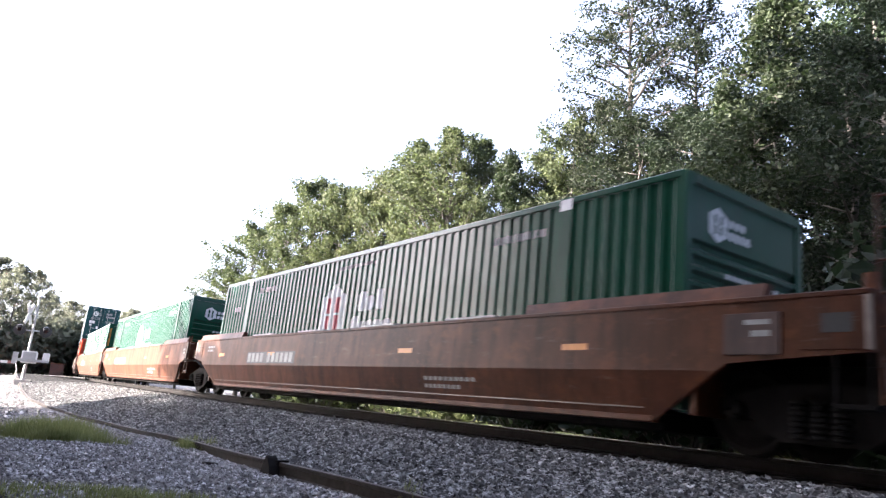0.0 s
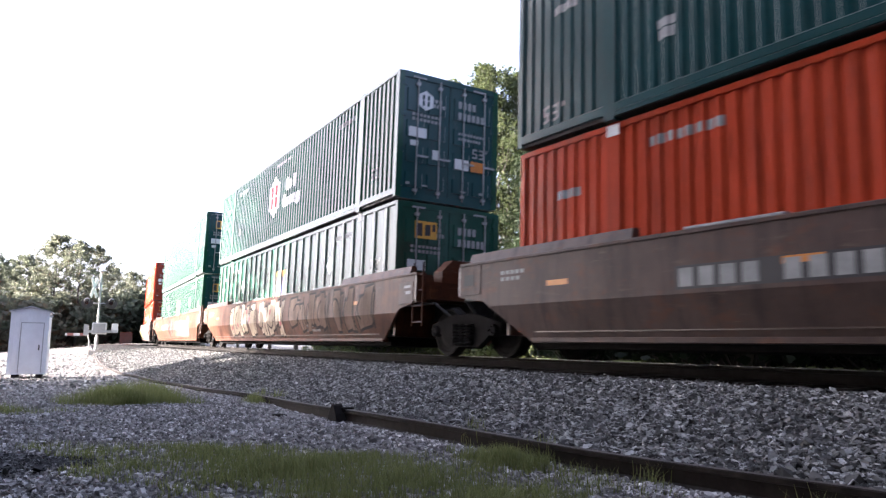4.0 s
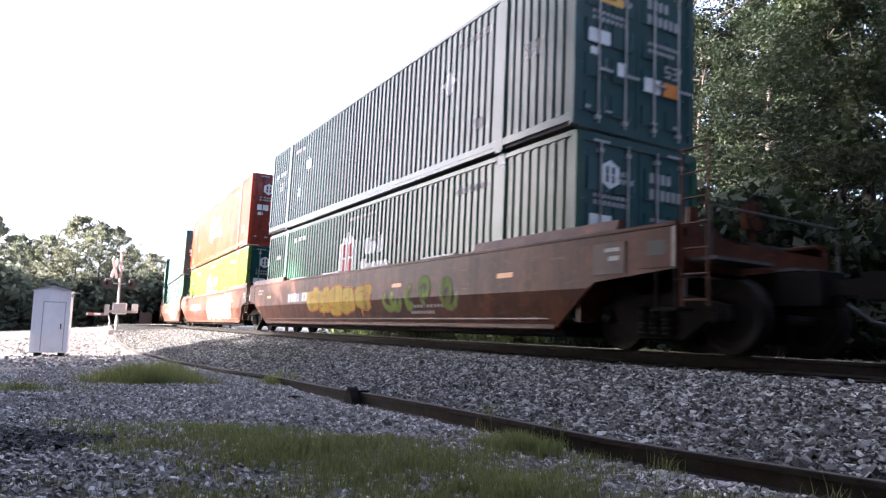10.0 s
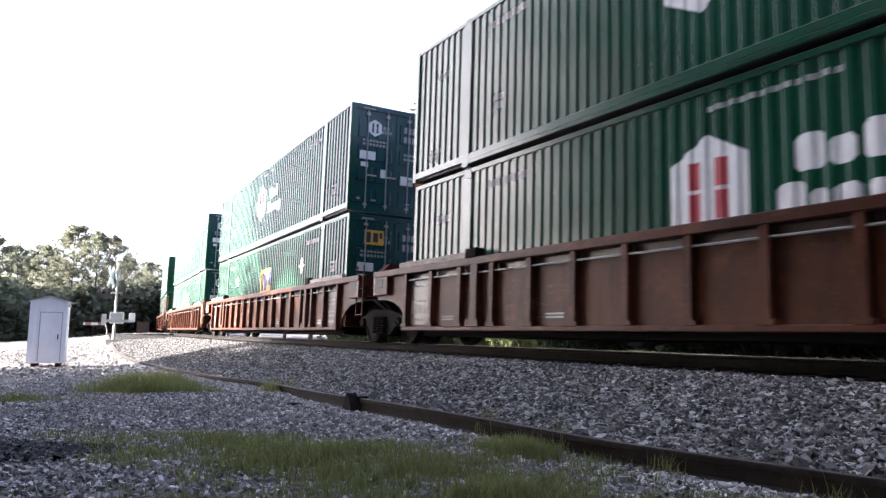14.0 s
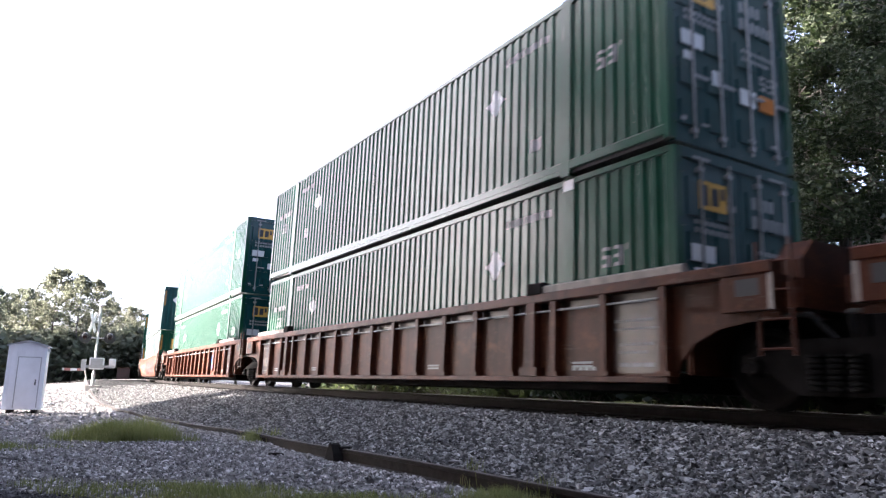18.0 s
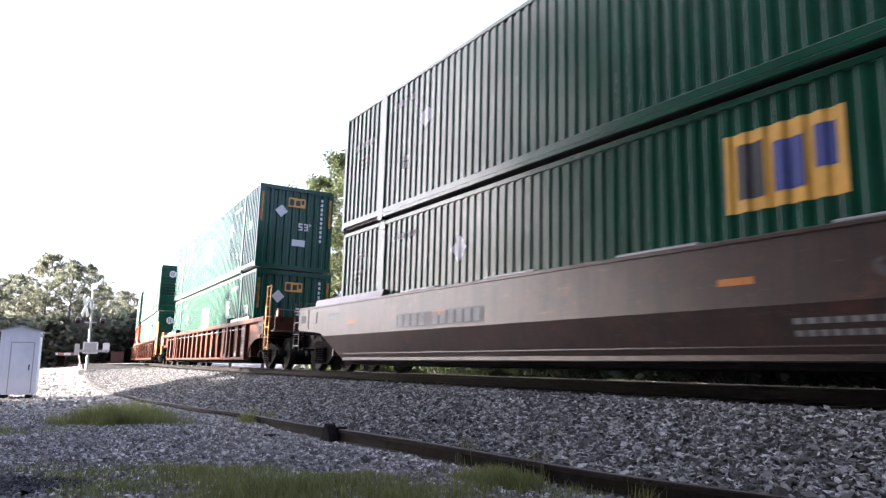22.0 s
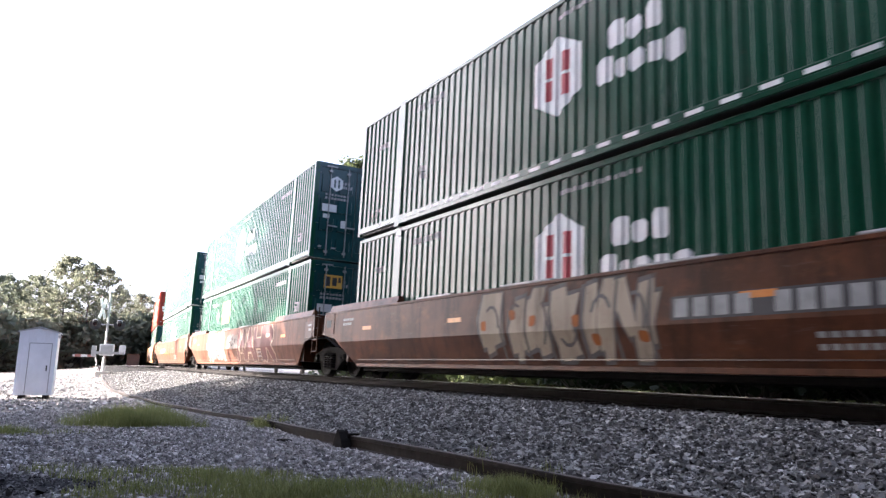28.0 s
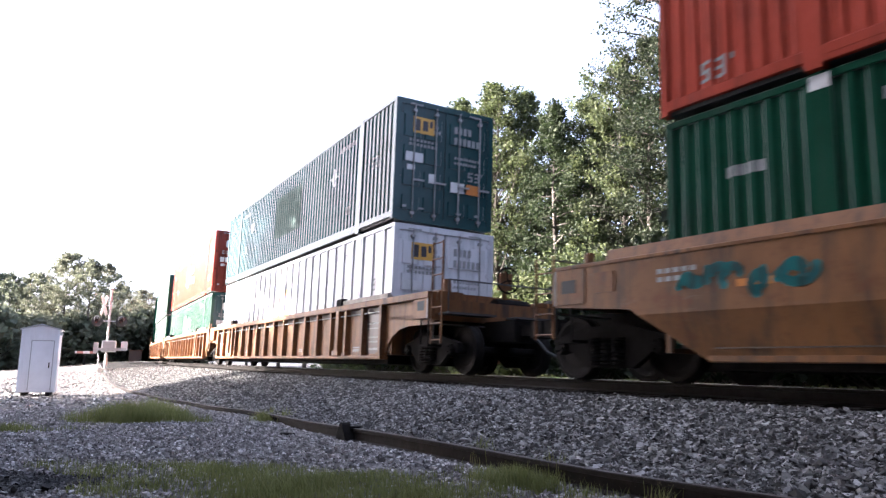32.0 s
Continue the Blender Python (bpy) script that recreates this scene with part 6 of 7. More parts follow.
# ---- crossing signal ----
def build_signal():
    c = empty("crossing_signal")
    part("foundation", Geo().box(-0.35, 0.35, -0.35, 0.35, -0.5, 0.14).mesh("foundation", PANEL), c)
    part("mast", Geo().tube((0, 0, 0.1), (0, 0, 4.55), 0.062, None, 12).tube((0, 0, 0.1), (0, 0, 0.9), 0.10, 0.085, 12).mesh("mast", SIGNAL_GREY), c)
    part("bell", Geo().tube((0, 0, 4.50), (0, 0, 4.58), 0.09, 0.16, 12).tube((0, 0, 4.58), (0, 0, 4.66), 0.16, 0.05, 12).mesh("bell", SIGNAL_GREY), c)
    for k, sgn in ((0, 1), (1, -1)):
        g = Geo().box(-0.61, 0.61, -0.02, 0.0, -0.115, 0.115)
        b = part("crossbuck_blade", g.mesh("crossbuck_blade", SIGNAL_WHITE), c)
        b.matrix_local = pose(-0.32, -0.10 - 0.025 * k, 3.62, 0, 62 * sgn, 62)
    part("bracket", Geo().box(-0.34, 0.0, -0.11, -0.04, 3.58, 3.66).mesh("bracket", SIGNAL_GREY), c)
    part("lamp_arm", Geo().tube((-0.75, 0, 2.75), (0.75, 0, 2.75), 0.03).mesh("lamp_arm", SIGNAL_GREY), c)
    for x in (-0.62, 0.62):
        for sy in (-1, 1):
            lamp = part("flasher", Geo().tube((x, sy * 0.06, 2.75), (x, sy * 0.10, 2.75), 0.30, None, 20).tube((x, sy * 0.10, 2.88), (x, sy * 0.40, 2.86), 0.16, 0.13, 12).mesh("flasher", SIGNAL_BLACK), c)
            part("lens", Geo().tube((x, sy * 0.40, 2.75), (x, sy * 0.405, 2.75), 0.10, None, 14).mesh("lens", LENS), lamp)
    box = part("gate_mechanism", Geo().box(-0.27, 0.47, -0.3, 0.3, 1.02, 1.66, 0.04).mesh("gate_mechanism", SIGNAL_WHITE), c, "white gate motor housing")
    part("cover", Geo().box(-0.20, 0.40, -0.33, -0.30, 1.08, 1.60).mesh("cover", SIGNAL_GREY), box)
    part("counterweight", Geo().box(0.72, 1.06, -0.42, -0.25, 1.12, 1.62, 0.03).mesh("counterweight", SIGNAL_WHITE), c)
    part("gate_bracket", Geo().box(-0.62, 1.0, -0.42, -0.34, 1.10, 1.24).box(-0.66, -0.42, -0.44, -0.3, 0.95, 1.55).mesh("gate_bracket", SIGNAL_GREY), c)
    arm = part("gate_arm", Geo().box(-1.55, -0.5, -0.41, -0.37, 0.92, 1.06).mesh("gate_arm", SIGNAL_WHITE), c)
    for k in range(2):
        part("gate_stripe", Geo().box(-1.45 + 0.62 * k, -1.15 + 0.62 * k, -0.415, -0.365, 0.918, 1.062).mesh("gate_stripe", TAPE_RED), arm)
    part("cable", Geo().tube((-0.42, 0, 0.15), (-0.36, -0.05, 0.62), 0.03).tube((-0.36, -0.05, 0.62), (-0.46, -0.08, 1.0), 0.03).mesh("cable", SIGNAL_GREY), c)
    tagged(c, "railway crossing signal mast with crossbuck, flashers and gate motor", "crossing signal")
    return c


signal = build_signal()
gd, gaz = 44.0, radians(28.55)
gx, gy = -gd * math.sin(gaz), gd * math.cos(gaz)
signal.matrix_world = pose(gx, gy, 0.47, 0, 0, 26)

# ---- a bare wooden pole ----
pole = tagged(empty("utility_pole"), "weathered bare wooden pole leaning slightly in the gravel", "pole")
part("shaft", Geo().tube((0, 0, -0.3), (0.04, 0, 5.75), 0.125, 0.10, 14).mesh("shaft", POLE_WOOD, True), pole)
part("cap", Geo().tube((0.04, 0, 5.75), (0.04, 0, 5.80), 0.125, 0.115, 14).mesh("cap", GALV), pole)
part("tag", Geo().box(0.09, 0.14, -0.11, -0.05, 1.25, 1.4).mesh("tag", SIGNAL_WHITE), pole)
pd, paz = 23.5, radians(37.35)
pole.matrix_world = pose(-pd * math.sin(paz), pd * math.cos(paz), -0.15, 0, -1.2, 0)

# ---- a rusty brown box added in place of distant train cars ----
far_box = tagged(empty("equipment_cabinet"), "rusty brown equipment cabinet beyond the level crossing", "cabinet")
part("body", Geo().box(-0.9, 0.9, -0.6, 0.6, 0.0, 1.9, 0.03).mesh("far_box_body", CAR_DARK), far_box)
part("roof", Geo().box(-1.0, 1.0, -0.7, 0.7, 1.9, 2.0, 0.02).mesh("far_box_roof", CAR_BROWN), far_box)
part("door", Geo().box(-0.7, 0.7, -0.63, -0.602, 0.15, 1.75).mesh("far_box_door", CAR_DARK), far_box)
kx, ky = -76 * math.sin(radians(26.6)), 76 * math.cos(radians(26.6))
far_box.matrix_world = pose(kx, ky, float(ground_z(kx, ky)), 0, 0, 25) @ Matrix.Scale(0.62, 4)

# ---- grass ----
def blades(name, patches, seed, label):
    """Grass tufts: patches of (x, y, half length, half width, turn, blades, height)."""
    rng = np.random.RandomState(seed)
    V, F, k = [], [], 0
    for x, y, rx, ry, turn, n, h in patches:
        r, t = rng.uniform(0, 1, n) ** 0.7, rng.uniform(0, 2 * np.pi, n)
        edge = 1 + 0.22 * np.sin(3 * t + x) + 0.15 * np.sin(7 * t + y)
        u, w = r * edge * np.cos(t) * rx, r * edge * np.sin(t) * ry
        c, s = math.cos(radians(turn)), math.sin(radians(turn))
        bx, by = x + u * c - w * s, y + u * s + w * c
        clump = 0.5 + 0.3 * np.sin(bx * 5.1) * np.sin(by * 4.3 + 1) + 0.25 * np.sin(bx * 13 + by * 3) * np.sin(by * 11 - bx * 4) + rng.uniform(-0.3, 0.3, n)
        ok = clump > 0.36 + 0.35 * r * r
        bx, by = bx[ok], by[ok]
        m = len(bx)
        bz = ground_z(bx, by)
        hh = h * 0.8 * rng.uniform(0.3, 1.1, m) * (1.1 - 0.6 * r[ok])
        d = rng.uniform(0, 2 * np.pi, m)
        lean = hh * rng.uniform(0.15, 0.8, m)
        wd = rng.uniform(0.002, 0.004, m)
        ox, oy = np.cos(d), np.sin(d)
        sx, sy = -oy * wd, ox * wd
        base = np.column_stack([bx, by, bz - 0.01])
        mid = base + np.column_stack([ox * lean * 0.35, oy * lean * 0.35, hh * 0.6])
        tip = base + np.column_stack([ox * lean, oy * lean, hh])
        side = np.column_stack([sx, sy, np.zeros(m)])
        V.append(np.stack([base - side, base + side, mid + side * 0.8, mid - side * 0.8, tip], 1).reshape(-1, 3))
        i = k + 5 * np.arange(m)
        F += np.column_stack([i, i + 1, i + 2, i + 3]).tolist() + np.column_stack([i + 3, i + 2, i + 4]).tolist()
        k += 5 * m
    me = bpy.data.meshes.new(name)
    me.from_pydata(np.concatenate(V).tolist(), [], F)
    me.materials.append(GRASS)
    return tagged(new(name, me), label, "grass", kind="stuff")


blades("lot_grass", [(-1.2, 5.3, 2.5, 1.25, -22, 26000, 0.19), (0.15, 4.3, 1.6, 0.9, -20, 12000, 0.16), (-0.9, 3.7, 2.0, 0.9, 0, 10000, 0.12), (0.28, 5.95, 0.7, 0.4, -45, 4200, 0.22), (-3.72, 11.9, 0.34, 0.2, -45, 1500, 0.28),
                     (-2.3, 6.2, 1.1, 0.5, -30, 1800, 0.12)] + [(*on_line(s, -4.25)[:2], 0.35, 0.14, 120, 150, 0.26) for s in (2.2, 3.4, 4.6, 5.6, 11.2, 12.0)], 21, "tufts of green grass growing through the lot gravel")
blades("far_grass", [(-6.2, 12.2, 1.25, 0.55, -12, 9500, 0.50), (-6.4, 13.6, 1.3, 0.8, -50, 6500, 0.52), (-5.1, 12.3, 0.6, 0.3, -40, 700, 0.2), (-6.9, 10.2, 1.0, 0.35, 0, 2200, 0.2), (-8.6, 10.3, 1.3, 0.4, 0, 2400, 0.2)], 22, "patch of taller green grass in the lot")
vg = []
for k in range(26):
    x, y, _ = on_line(-4 + 4 * k, 6.0 + (k % 3) * 1.6)
    vg.append((x, y, 2.4, 1.2, 120, 900, 0.35))
blades("verge_grass", vg, 23, "tall sunlit grass on the verge behind the track")
# an oval patch of darker pebbles
drng = np.random.RandomState(31)
dr, dt = np.sqrt(drng.uniform(0, 1, 5200)) * drng.uniform(0.75, 1.15, 5200), drng.uniform(0, 6.283, 5200)
dx, dy = -4.3 + 1.25 * dr * np.cos(dt), 5.6 + 0.5 * dr * np.sin(dt) * (1 + 0.2 * np.sin(5 * dt))
tagged(scatter("damp_gravel", np.column_stack([dx, dy, ground_z(dx, dy) + 0.004]), 0.027, DARK_PEBBLE, 9), "dark damp patch of gravel on the lot", "gravel", kind="stuff")


# ---- trees ----
def leaf_cloud(centres, per, spread, size, seed, flat=0.0):
    """Leaf blades scattered about centres: arrays of vertices and faces, each leaf a bent pair of triangles."""
    rng = np.random.RandomState(seed)
    c = np.repeat(np.asarray(centres), per, 0)
    n = len(c)
    off = rng.normal(size=(n, 3))
    off *= (rng.uniform(0, 1, (n, 1)) ** 0.45) / np.linalg.norm(off, axis=1, keepdims=True) * spread * 1.7
    off[:, 2] *= (1 - flat)
    p = c + off
    a = rng.normal(size=(n, 3))
    a[:, 2] *= 0.6
    a /= np.linalg.norm(a, axis=1, keepdims=True)
    b = np.cross(a, rng.normal(size=(n, 3)))
    b /= np.linalg.norm(b, axis=1, keepdims=True)
    s = size * rng.uniform(0.6, 1.3, (n, 1))
    a, b = a * s * 0.62, b * s * 0.36
    bend = np.cross(a, b) / s * 0.35
    v = np.stack([p - a, p + b + bend * 0.5, p + a, p - b + bend * 0.5], 1).reshape(-1, 3)
    i = 4 * np.arange(n)
    f = np.concatenate([np.column_stack([i, i + 1, i + 2]), np.column_stack([i, i + 2, i + 3])])
    return v, f


def tree_meshes(name, h, spread, seed, leaf, leaf_size, per, start=0.28, lobes=60, kind="broad"):
    """Trunk with limbs, and a crown of leaves. Returns the two meshes."""
    rng = random.Random(seed)
    g = Geo()
    top = Vector((rng.uniform(-0.03, 0.03) * h, rng.uniform(-0.03, 0.03) * h, h * 0.96))
    pts = [Vector((0, 0, -0.4))]
    for k in range(1, 7):
        f = k / 6
        pts.append(Vector((top.x * f + rng.uniform(-0.012, 0.012) * h, top.y * f + rng.uniform(-0.012, 0.012) * h, h * 0.96 * f)))
    r0 = 0.013 * h + 0.04
    for k in range(6):
        g.tube(pts[k], pts[k + 1], r0 * (1 - k / 6.6), r0 * (1 - (k + 1) / 6.6), 8)
    tips = []
    for i in range(lobes):
        f = start + (1 - start) * (i + rng.random()) / lobes
        base = Vector((np.interp(f * 6, range(7), [p.x for p in pts]), np.interp(f * 6, range(7), [p.y for p in pts]), h * 0.96 * f))
        u = (f - start) / (1 - start)
        if kind == "pine":
            reach = spread * (1.02 - u) ** 0.75 * rng.uniform(0.55, 1.05)
            rise = rng.uniform(-0.05, 0.22) * reach
        elif kind == "spire":
            reach = spread * (0.35 + 0.9 * math.sin(math.pi * min(1, u * 0.85 + 0.12))) * (1 - u) ** 0.35 * rng.uniform(0.35, 1.05)
            rise = reach * rng.uniform(0.5, 1.2)
        else:
            reach = spread * math.sqrt(max(0.03, 1 - (1.75 * u - 0.72) ** 2)) * rng.uniform(0.45, 1.08)
            rise = reach * rng.uniform(0.1, 0.55)
        ang = i * 2.4 + rng.uniform(-0.6, 0.6)
        tip = base + Vector((math.cos(ang) * reach, math.sin(ang) * reach, rise))
        mid = base.lerp(tip, 0.5) + Vector((0, 0, 0.06 * reach))
        rr = r0 * 0.32 * (1 - 0.6 * u)
        g.tube(base, mid, rr, rr * 0.6, 5)
        g.tube(mid, tip, rr * 0.6, rr * 0.15, 5)
        tips += [tip, base.lerp(tip, 0.78), base.lerp(tip, 0.52)]
        for q in range(2):
            side = tip + Vector((rng.uniform(-1, 1), rng.uniform(-1, 1), rng.uniform(-0.4, 0.6))) * reach * 0.35
            g.tube(base.lerp(tip, 0.6), side, rr * 0.35, rr * 0.1, 4)
            tips.append(side)
    trunk = g.mesh(name + "_trunk", BARK, True)
    sp = spread * {"broad": 0.092, "spire": 0.092, "pine": 0.085, "dense": 0.125}[kind]
    v, f = leaf_cloud([tuple(t) for t in tips], per, np.array([sp, sp, sp * 0.75]), leaf_size, seed)
    crown = bpy.data.meshes.new(name + "_crown")
    crown.from_pydata(v.tolist(), [], f.tolist())
    crown.materials.append(leaf)
    return trunk, crown


def bush_mesh(name, seed, leaf, leaf_size, n=46, per=48):
    rng = random.Random(seed)
    g = Geo()
    tips = []
    for i in range(n):
        a, r, z = rng.uniform(0, 6.283), math.sqrt(rng.random()) * 1.6, rng.uniform(0.25, 2.3)
        r *= math.sqrt(max(0.1, 1 - (z / 2.6) ** 2))
        tip = (r * math.cos(a), r * math.sin(a), z)
        tips.append(tip)
        g.tube((0.2 * tip[0], 0.2 * tip[1], -0.2), tip, 0.03, 0.008, 4)
    v, f = leaf_cloud(tips, per, np.array([0.32, 0.32, 0.25]), leaf_size, seed)
    crown = bpy.data.meshes.new(name + "_crown")
    crown.from_pydata(v.tolist(), [], f.tolist())
    crown.materials.append(leaf)
    return g.mesh(name + "_branchwork", BARK), crown


KINDS = {
    "broad_a": (tree_meshes("broad_a", 16.0, 4.6, 11, LEAF, 0.21, 62, 0.24, 54), 16.0, "leafy green deciduous tree"),
    "broad_b": (tree_meshes("broad_b", 17.0, 4.0, 12, LEAF, 0.20, 60, 0.18, 54), 17.0, "leafy green deciduous tree"),
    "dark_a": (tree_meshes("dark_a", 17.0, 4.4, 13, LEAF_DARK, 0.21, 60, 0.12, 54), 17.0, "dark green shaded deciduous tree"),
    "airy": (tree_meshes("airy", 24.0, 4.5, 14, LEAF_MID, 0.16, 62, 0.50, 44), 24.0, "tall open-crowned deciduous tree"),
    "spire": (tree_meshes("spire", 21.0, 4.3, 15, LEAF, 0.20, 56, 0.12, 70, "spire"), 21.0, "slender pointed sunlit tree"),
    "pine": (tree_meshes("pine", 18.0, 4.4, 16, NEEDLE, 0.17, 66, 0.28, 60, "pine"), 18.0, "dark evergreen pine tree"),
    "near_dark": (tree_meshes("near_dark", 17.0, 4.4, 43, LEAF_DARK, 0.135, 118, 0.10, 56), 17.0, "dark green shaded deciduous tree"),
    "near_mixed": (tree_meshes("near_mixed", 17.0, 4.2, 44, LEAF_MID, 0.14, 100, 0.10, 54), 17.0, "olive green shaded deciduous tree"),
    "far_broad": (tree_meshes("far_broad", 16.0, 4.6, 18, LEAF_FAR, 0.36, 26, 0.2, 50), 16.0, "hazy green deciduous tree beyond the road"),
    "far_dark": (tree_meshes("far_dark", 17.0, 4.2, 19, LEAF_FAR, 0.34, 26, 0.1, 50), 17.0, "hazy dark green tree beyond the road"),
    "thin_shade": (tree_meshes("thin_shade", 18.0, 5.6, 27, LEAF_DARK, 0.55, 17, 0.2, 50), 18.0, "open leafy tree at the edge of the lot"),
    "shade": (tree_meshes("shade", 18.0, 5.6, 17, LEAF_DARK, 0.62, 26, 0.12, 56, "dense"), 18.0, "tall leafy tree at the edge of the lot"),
}
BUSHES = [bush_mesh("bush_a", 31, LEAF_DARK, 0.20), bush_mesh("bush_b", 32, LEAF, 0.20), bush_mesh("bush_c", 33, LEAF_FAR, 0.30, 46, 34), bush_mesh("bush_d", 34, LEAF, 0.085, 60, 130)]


def plant(kind, az, dist, top, turn=0, wide=1.0, group="trees behind the track"):
    """A tree in the direction az (degrees left of ahead), dist metres off, its top at height top."""
    (trunk, crown), h, words = KINDS[kind]
    x, y = -dist * math.sin(radians(az)), dist * math.cos(radians(az))
    t = empty("tree")
    k = top / h
    t.matrix_world = pose(x, y, float(ground_z(x, y)) - 0.05, 0, 0, turn) @ Matrix.Diagonal((k * wide, k * wide, k, 1))
    part("trunk", trunk, t)
    part("crown", crown, t)
    return tagged(t, words, "tree", group)


def plant_bush(which, az, dist, scale, turn=0, group="undergrowth behind the track"):
    stems, crown = BUSHES[which]
    x, y = -dist * math.sin(radians(az)), dist * math.cos(radians(az))
    t = empty("bush")
    t.matrix_world = pose(x, y, float(ground_z(x, y)), 0, 0, turn) @ Matrix.Diagonal((scale, scale, scale, 1))
    part("branchwork", stems, t)
    part("foliage", crown, t)
    return tagged(t, "dense green roadside bush" if which else "dense dark green undergrowth bush", "bush", group)


def top_for(dist, el):
    return (0.95 + dist * math.tan(radians(el)) - 0.7) * 0.94


for i, (kind, az, dist, el, wide) in enumerate([
        ("broad_b", 16.2, 92, 10.4, 1.0), ("broad_a", 14.2, 84, 14.2, 0.9), ("broad_b", 11.8, 78, 16.4, 0.8), ("broad_a", 10.0, 74, 18.7, 0.85), ("broad_b", 7.8, 70, 18.6, 0.9), ("broad_a", 5.9, 68, 18.4, 0.8), ("broad_b", 3.6, 64, 20.6, 0.9), ("broad_a", 1.7, 62, 20.8, 0.8),
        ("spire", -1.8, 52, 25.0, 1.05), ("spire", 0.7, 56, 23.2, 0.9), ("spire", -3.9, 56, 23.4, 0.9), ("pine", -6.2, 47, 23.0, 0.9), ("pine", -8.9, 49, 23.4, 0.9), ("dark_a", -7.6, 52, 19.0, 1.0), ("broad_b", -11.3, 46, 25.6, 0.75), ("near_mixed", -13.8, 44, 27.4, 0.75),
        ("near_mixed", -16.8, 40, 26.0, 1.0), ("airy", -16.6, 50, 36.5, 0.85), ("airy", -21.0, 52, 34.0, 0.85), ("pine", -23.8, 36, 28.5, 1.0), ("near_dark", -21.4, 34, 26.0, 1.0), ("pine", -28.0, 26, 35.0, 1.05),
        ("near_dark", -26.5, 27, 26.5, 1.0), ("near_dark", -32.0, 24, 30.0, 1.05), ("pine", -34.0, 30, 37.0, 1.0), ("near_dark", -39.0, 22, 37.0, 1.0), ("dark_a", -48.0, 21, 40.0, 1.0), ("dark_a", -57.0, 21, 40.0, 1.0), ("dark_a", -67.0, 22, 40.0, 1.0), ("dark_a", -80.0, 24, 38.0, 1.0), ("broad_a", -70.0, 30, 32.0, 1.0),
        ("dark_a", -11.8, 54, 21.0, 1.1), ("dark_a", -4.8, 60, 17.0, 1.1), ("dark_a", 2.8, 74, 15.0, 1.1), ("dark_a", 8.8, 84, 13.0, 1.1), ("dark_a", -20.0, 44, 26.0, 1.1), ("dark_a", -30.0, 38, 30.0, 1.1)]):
    plant(kind, az, dist, top_for(dist, el), i * 67, wide)
rng2 = random.Random(9)
for i in range(46):
    az = 12 - 58 * (i + rng2.random()) / 46
    base = 58 + (az - 12) * 0.75 if az > -16 else 30
    plant_bush(0 if az < -8 or i % 3 == 0 else 1, az, max(25, base - 8 + rng2.uniform(-2, 5)), rng2.uniform(1.1, 2.0), i * 41)
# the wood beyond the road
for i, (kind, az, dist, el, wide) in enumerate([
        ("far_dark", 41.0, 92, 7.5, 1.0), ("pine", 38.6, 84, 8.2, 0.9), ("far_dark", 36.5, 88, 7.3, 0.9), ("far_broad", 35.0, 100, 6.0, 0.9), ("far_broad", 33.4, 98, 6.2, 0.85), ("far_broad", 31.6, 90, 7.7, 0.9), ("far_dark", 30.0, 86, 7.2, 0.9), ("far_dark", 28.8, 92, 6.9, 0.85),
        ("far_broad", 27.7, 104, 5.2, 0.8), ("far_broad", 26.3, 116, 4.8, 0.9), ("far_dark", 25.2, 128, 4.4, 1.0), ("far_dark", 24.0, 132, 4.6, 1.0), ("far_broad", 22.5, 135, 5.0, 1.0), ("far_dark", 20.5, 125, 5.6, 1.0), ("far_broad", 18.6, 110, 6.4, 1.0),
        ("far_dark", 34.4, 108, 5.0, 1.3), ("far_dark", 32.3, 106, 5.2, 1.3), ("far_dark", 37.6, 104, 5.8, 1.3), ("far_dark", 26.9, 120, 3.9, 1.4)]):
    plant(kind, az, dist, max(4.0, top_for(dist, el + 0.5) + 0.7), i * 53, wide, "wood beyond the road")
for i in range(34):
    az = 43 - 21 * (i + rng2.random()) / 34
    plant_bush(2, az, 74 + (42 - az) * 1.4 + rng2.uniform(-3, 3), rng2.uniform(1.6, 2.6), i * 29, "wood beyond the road")
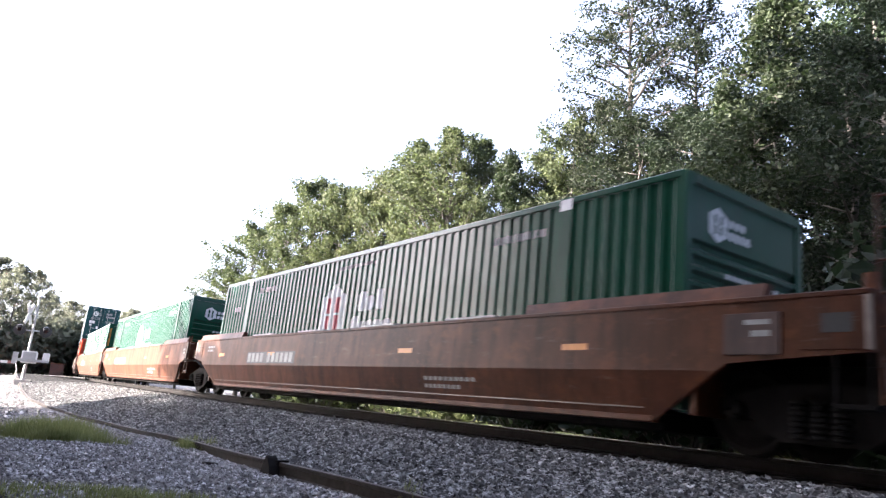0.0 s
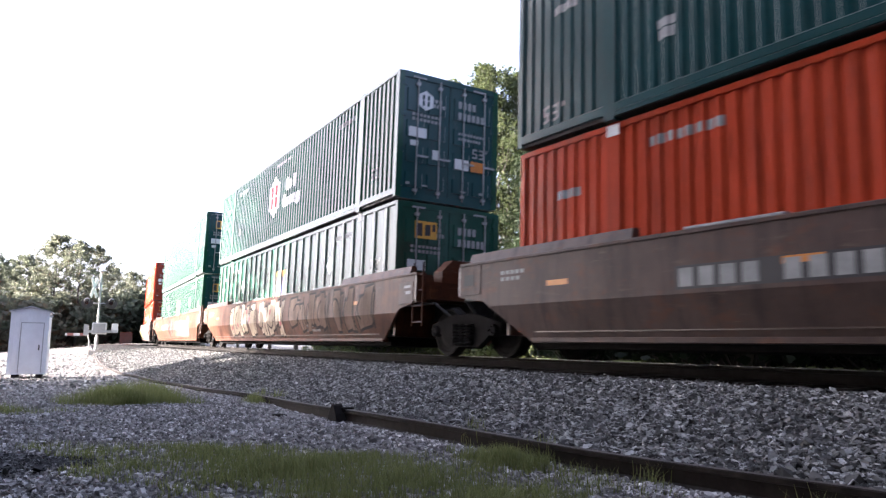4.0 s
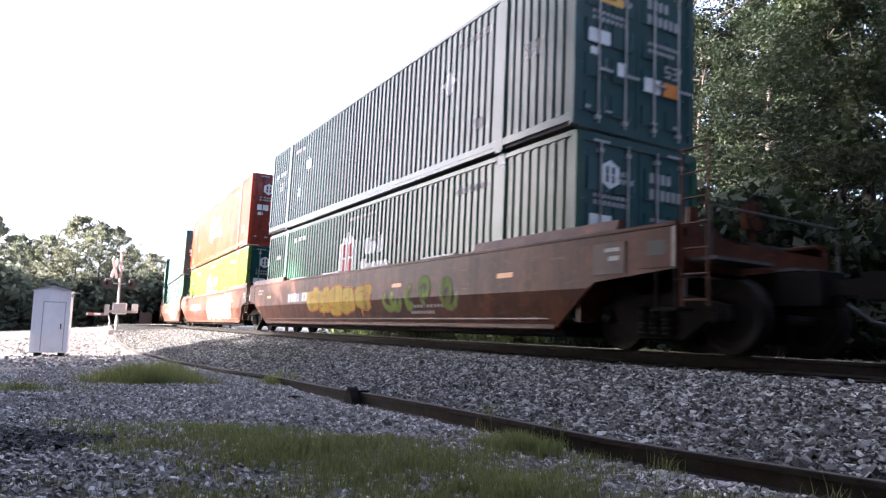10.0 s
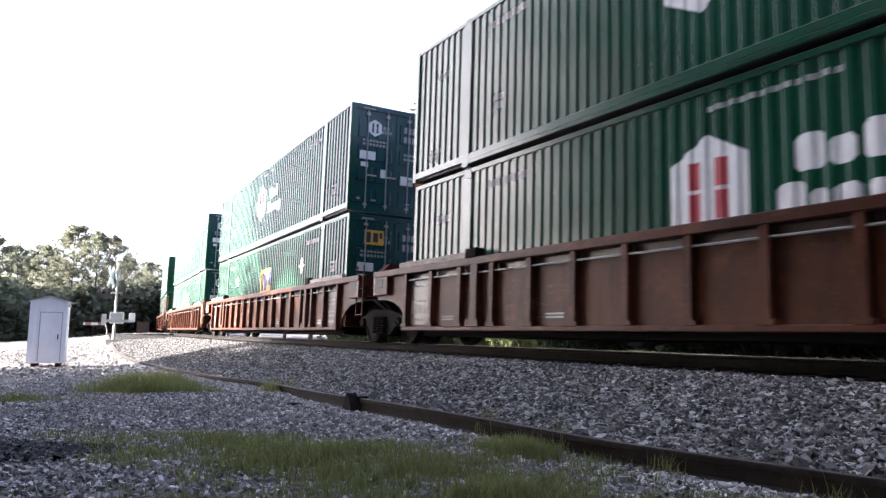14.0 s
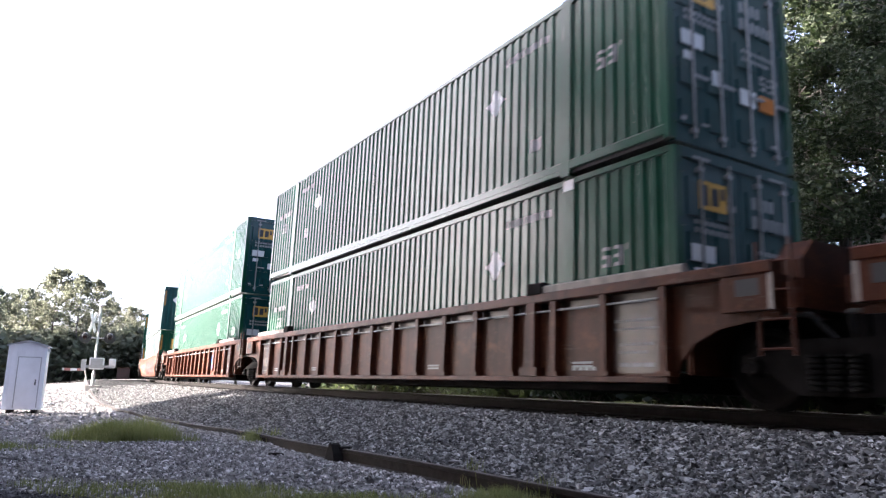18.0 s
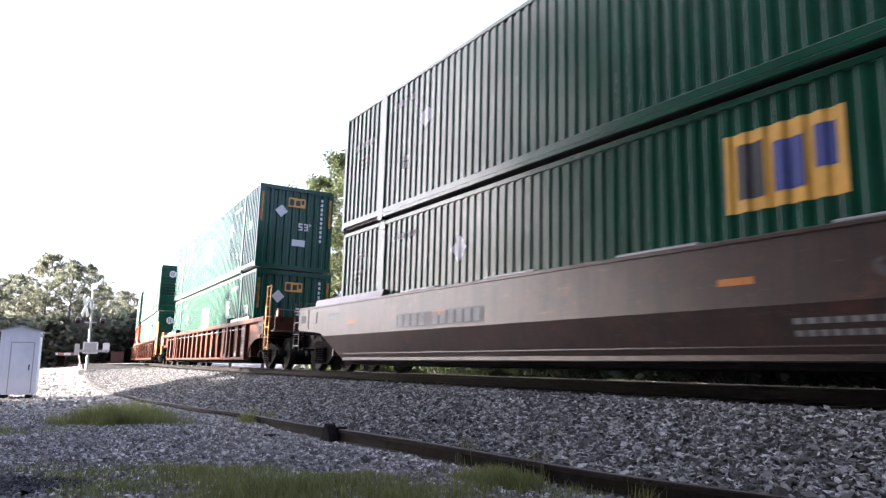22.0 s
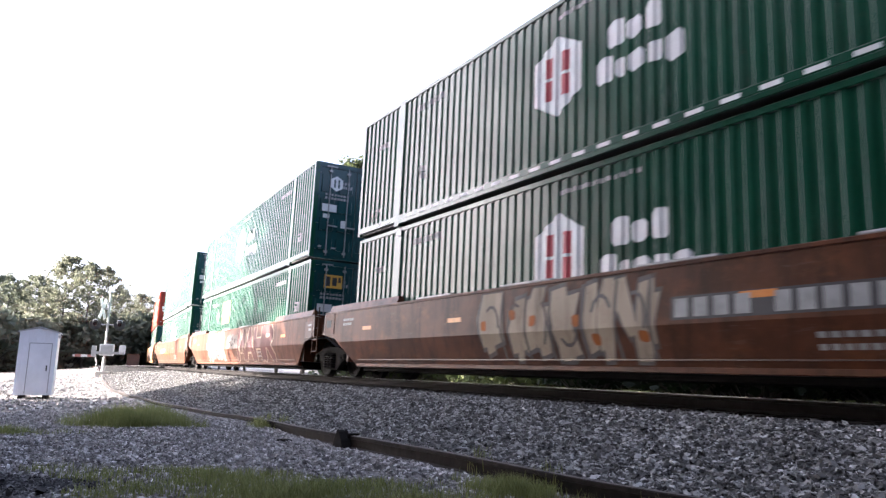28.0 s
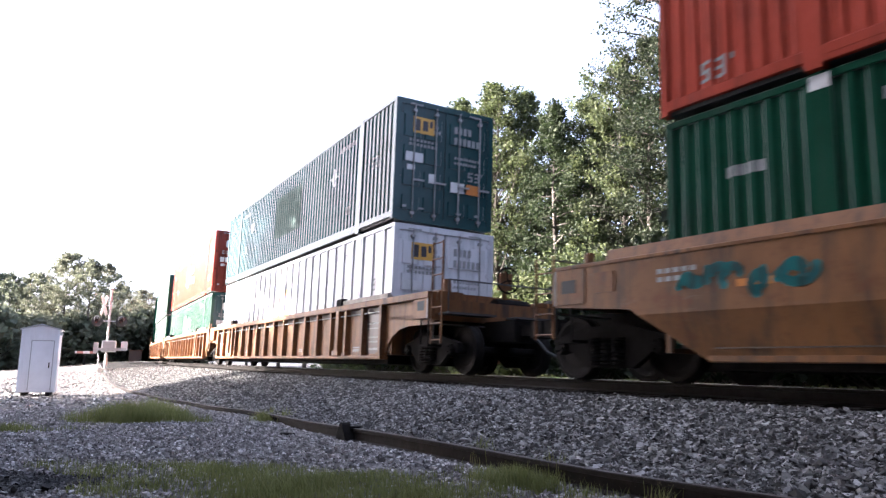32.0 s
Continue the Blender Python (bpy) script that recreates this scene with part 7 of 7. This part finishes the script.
# trees on the sunny side and behind, out of view, that shade the lot and the near cars
for i, (x, y, top) in enumerate([(-45, 4, 31), (-52, -1, 24), (-42, -4, 30), (-49, -9, 24), (-38, -12, 22), (-45, -18, 24), (-34, -20, 22), (-62, 4, 24), (-60, -8, 24),
                                 (-26, -8, 26), (-18, -12, 18), (-24, -16, 20), (-12, -15, 18), (-6, -12, 17), (-33, 0, 28), (-34, -30, 22), (-22, -28, 22),
                                 (-24, 3, 26), (-21, -4, 25), (-15.5, 3, 20), (-14, -3.5, 20), (-18.5, -0.5, 21), (-20.5, 7.5, 25), (-30, 15.5, 24), (-24.5, 10, 25), (-11, -9, 19), (3.5, -5.5, 17), (-3.5, -5.0, 16), (9, -11, 18), (-4, -19, 20), (2, -13, 17), (5, -20, 20), (9, -17, 18), (12, -24, 20), (20, -27, 20), (29, -26, 20), (-15, -26, 21)]):
    plant("thin_shade" if (x, y) in ((-24.5, 10), (-30, 15.5)) else "shade", math.degrees(math.atan2(-x, y)), math.hypot(x, y), top, i * 71, 1.1, "trees shading the lot")
for i, (az, dist, scale) in enumerate([(-4.6, 40, 2.2), (-6.4, 37, 2.0), (-8.2, 36, 2.4), (-10.2, 34, 2.1), (-12.4, 33, 2.0), (-2.6, 43, 2.0)]):
    plant_bush(3, az, dist, scale, i * 83)
# brush added behind the near stretch of track to block light under the cars
for i in range(22):
    x, y, _ = on_line(-24 + 1.9 * i, 6.6 + 1.3 * (i % 3))
    plant_bush(0, math.degrees(math.atan2(-x, y)), math.hypot(x, y), 1.0 + 0.25 * (i % 4), i * 37)


# ---- motion ----
def motions():
    for thing, s0, up in RIDES:
        ride(thing, s0, up)
    for w, s0, dy in WHEELSETS:
        rows = []
        for f in range(0, 961):
            t = f / FPS
            s = s0 - travel(t)
            if -14.0 < s < 34.0:
                rows.append((t, pose(0, dy, WHEEL_R, math.degrees(travel(t) / WHEEL_R) % 360.0)))
        if not rows:
            rows = [(0.0, pose(0, dy, WHEEL_R)), (32.0, pose(0, dy, WHEEL_R))]
        if rows[0][0] > 0:
            rows.insert(0, (0.0, rows[0][1]))
        if rows[-1][0] < 32.0:
            rows.append((32.0, rows[-1][1]))
        walk(w, rows)


motions()
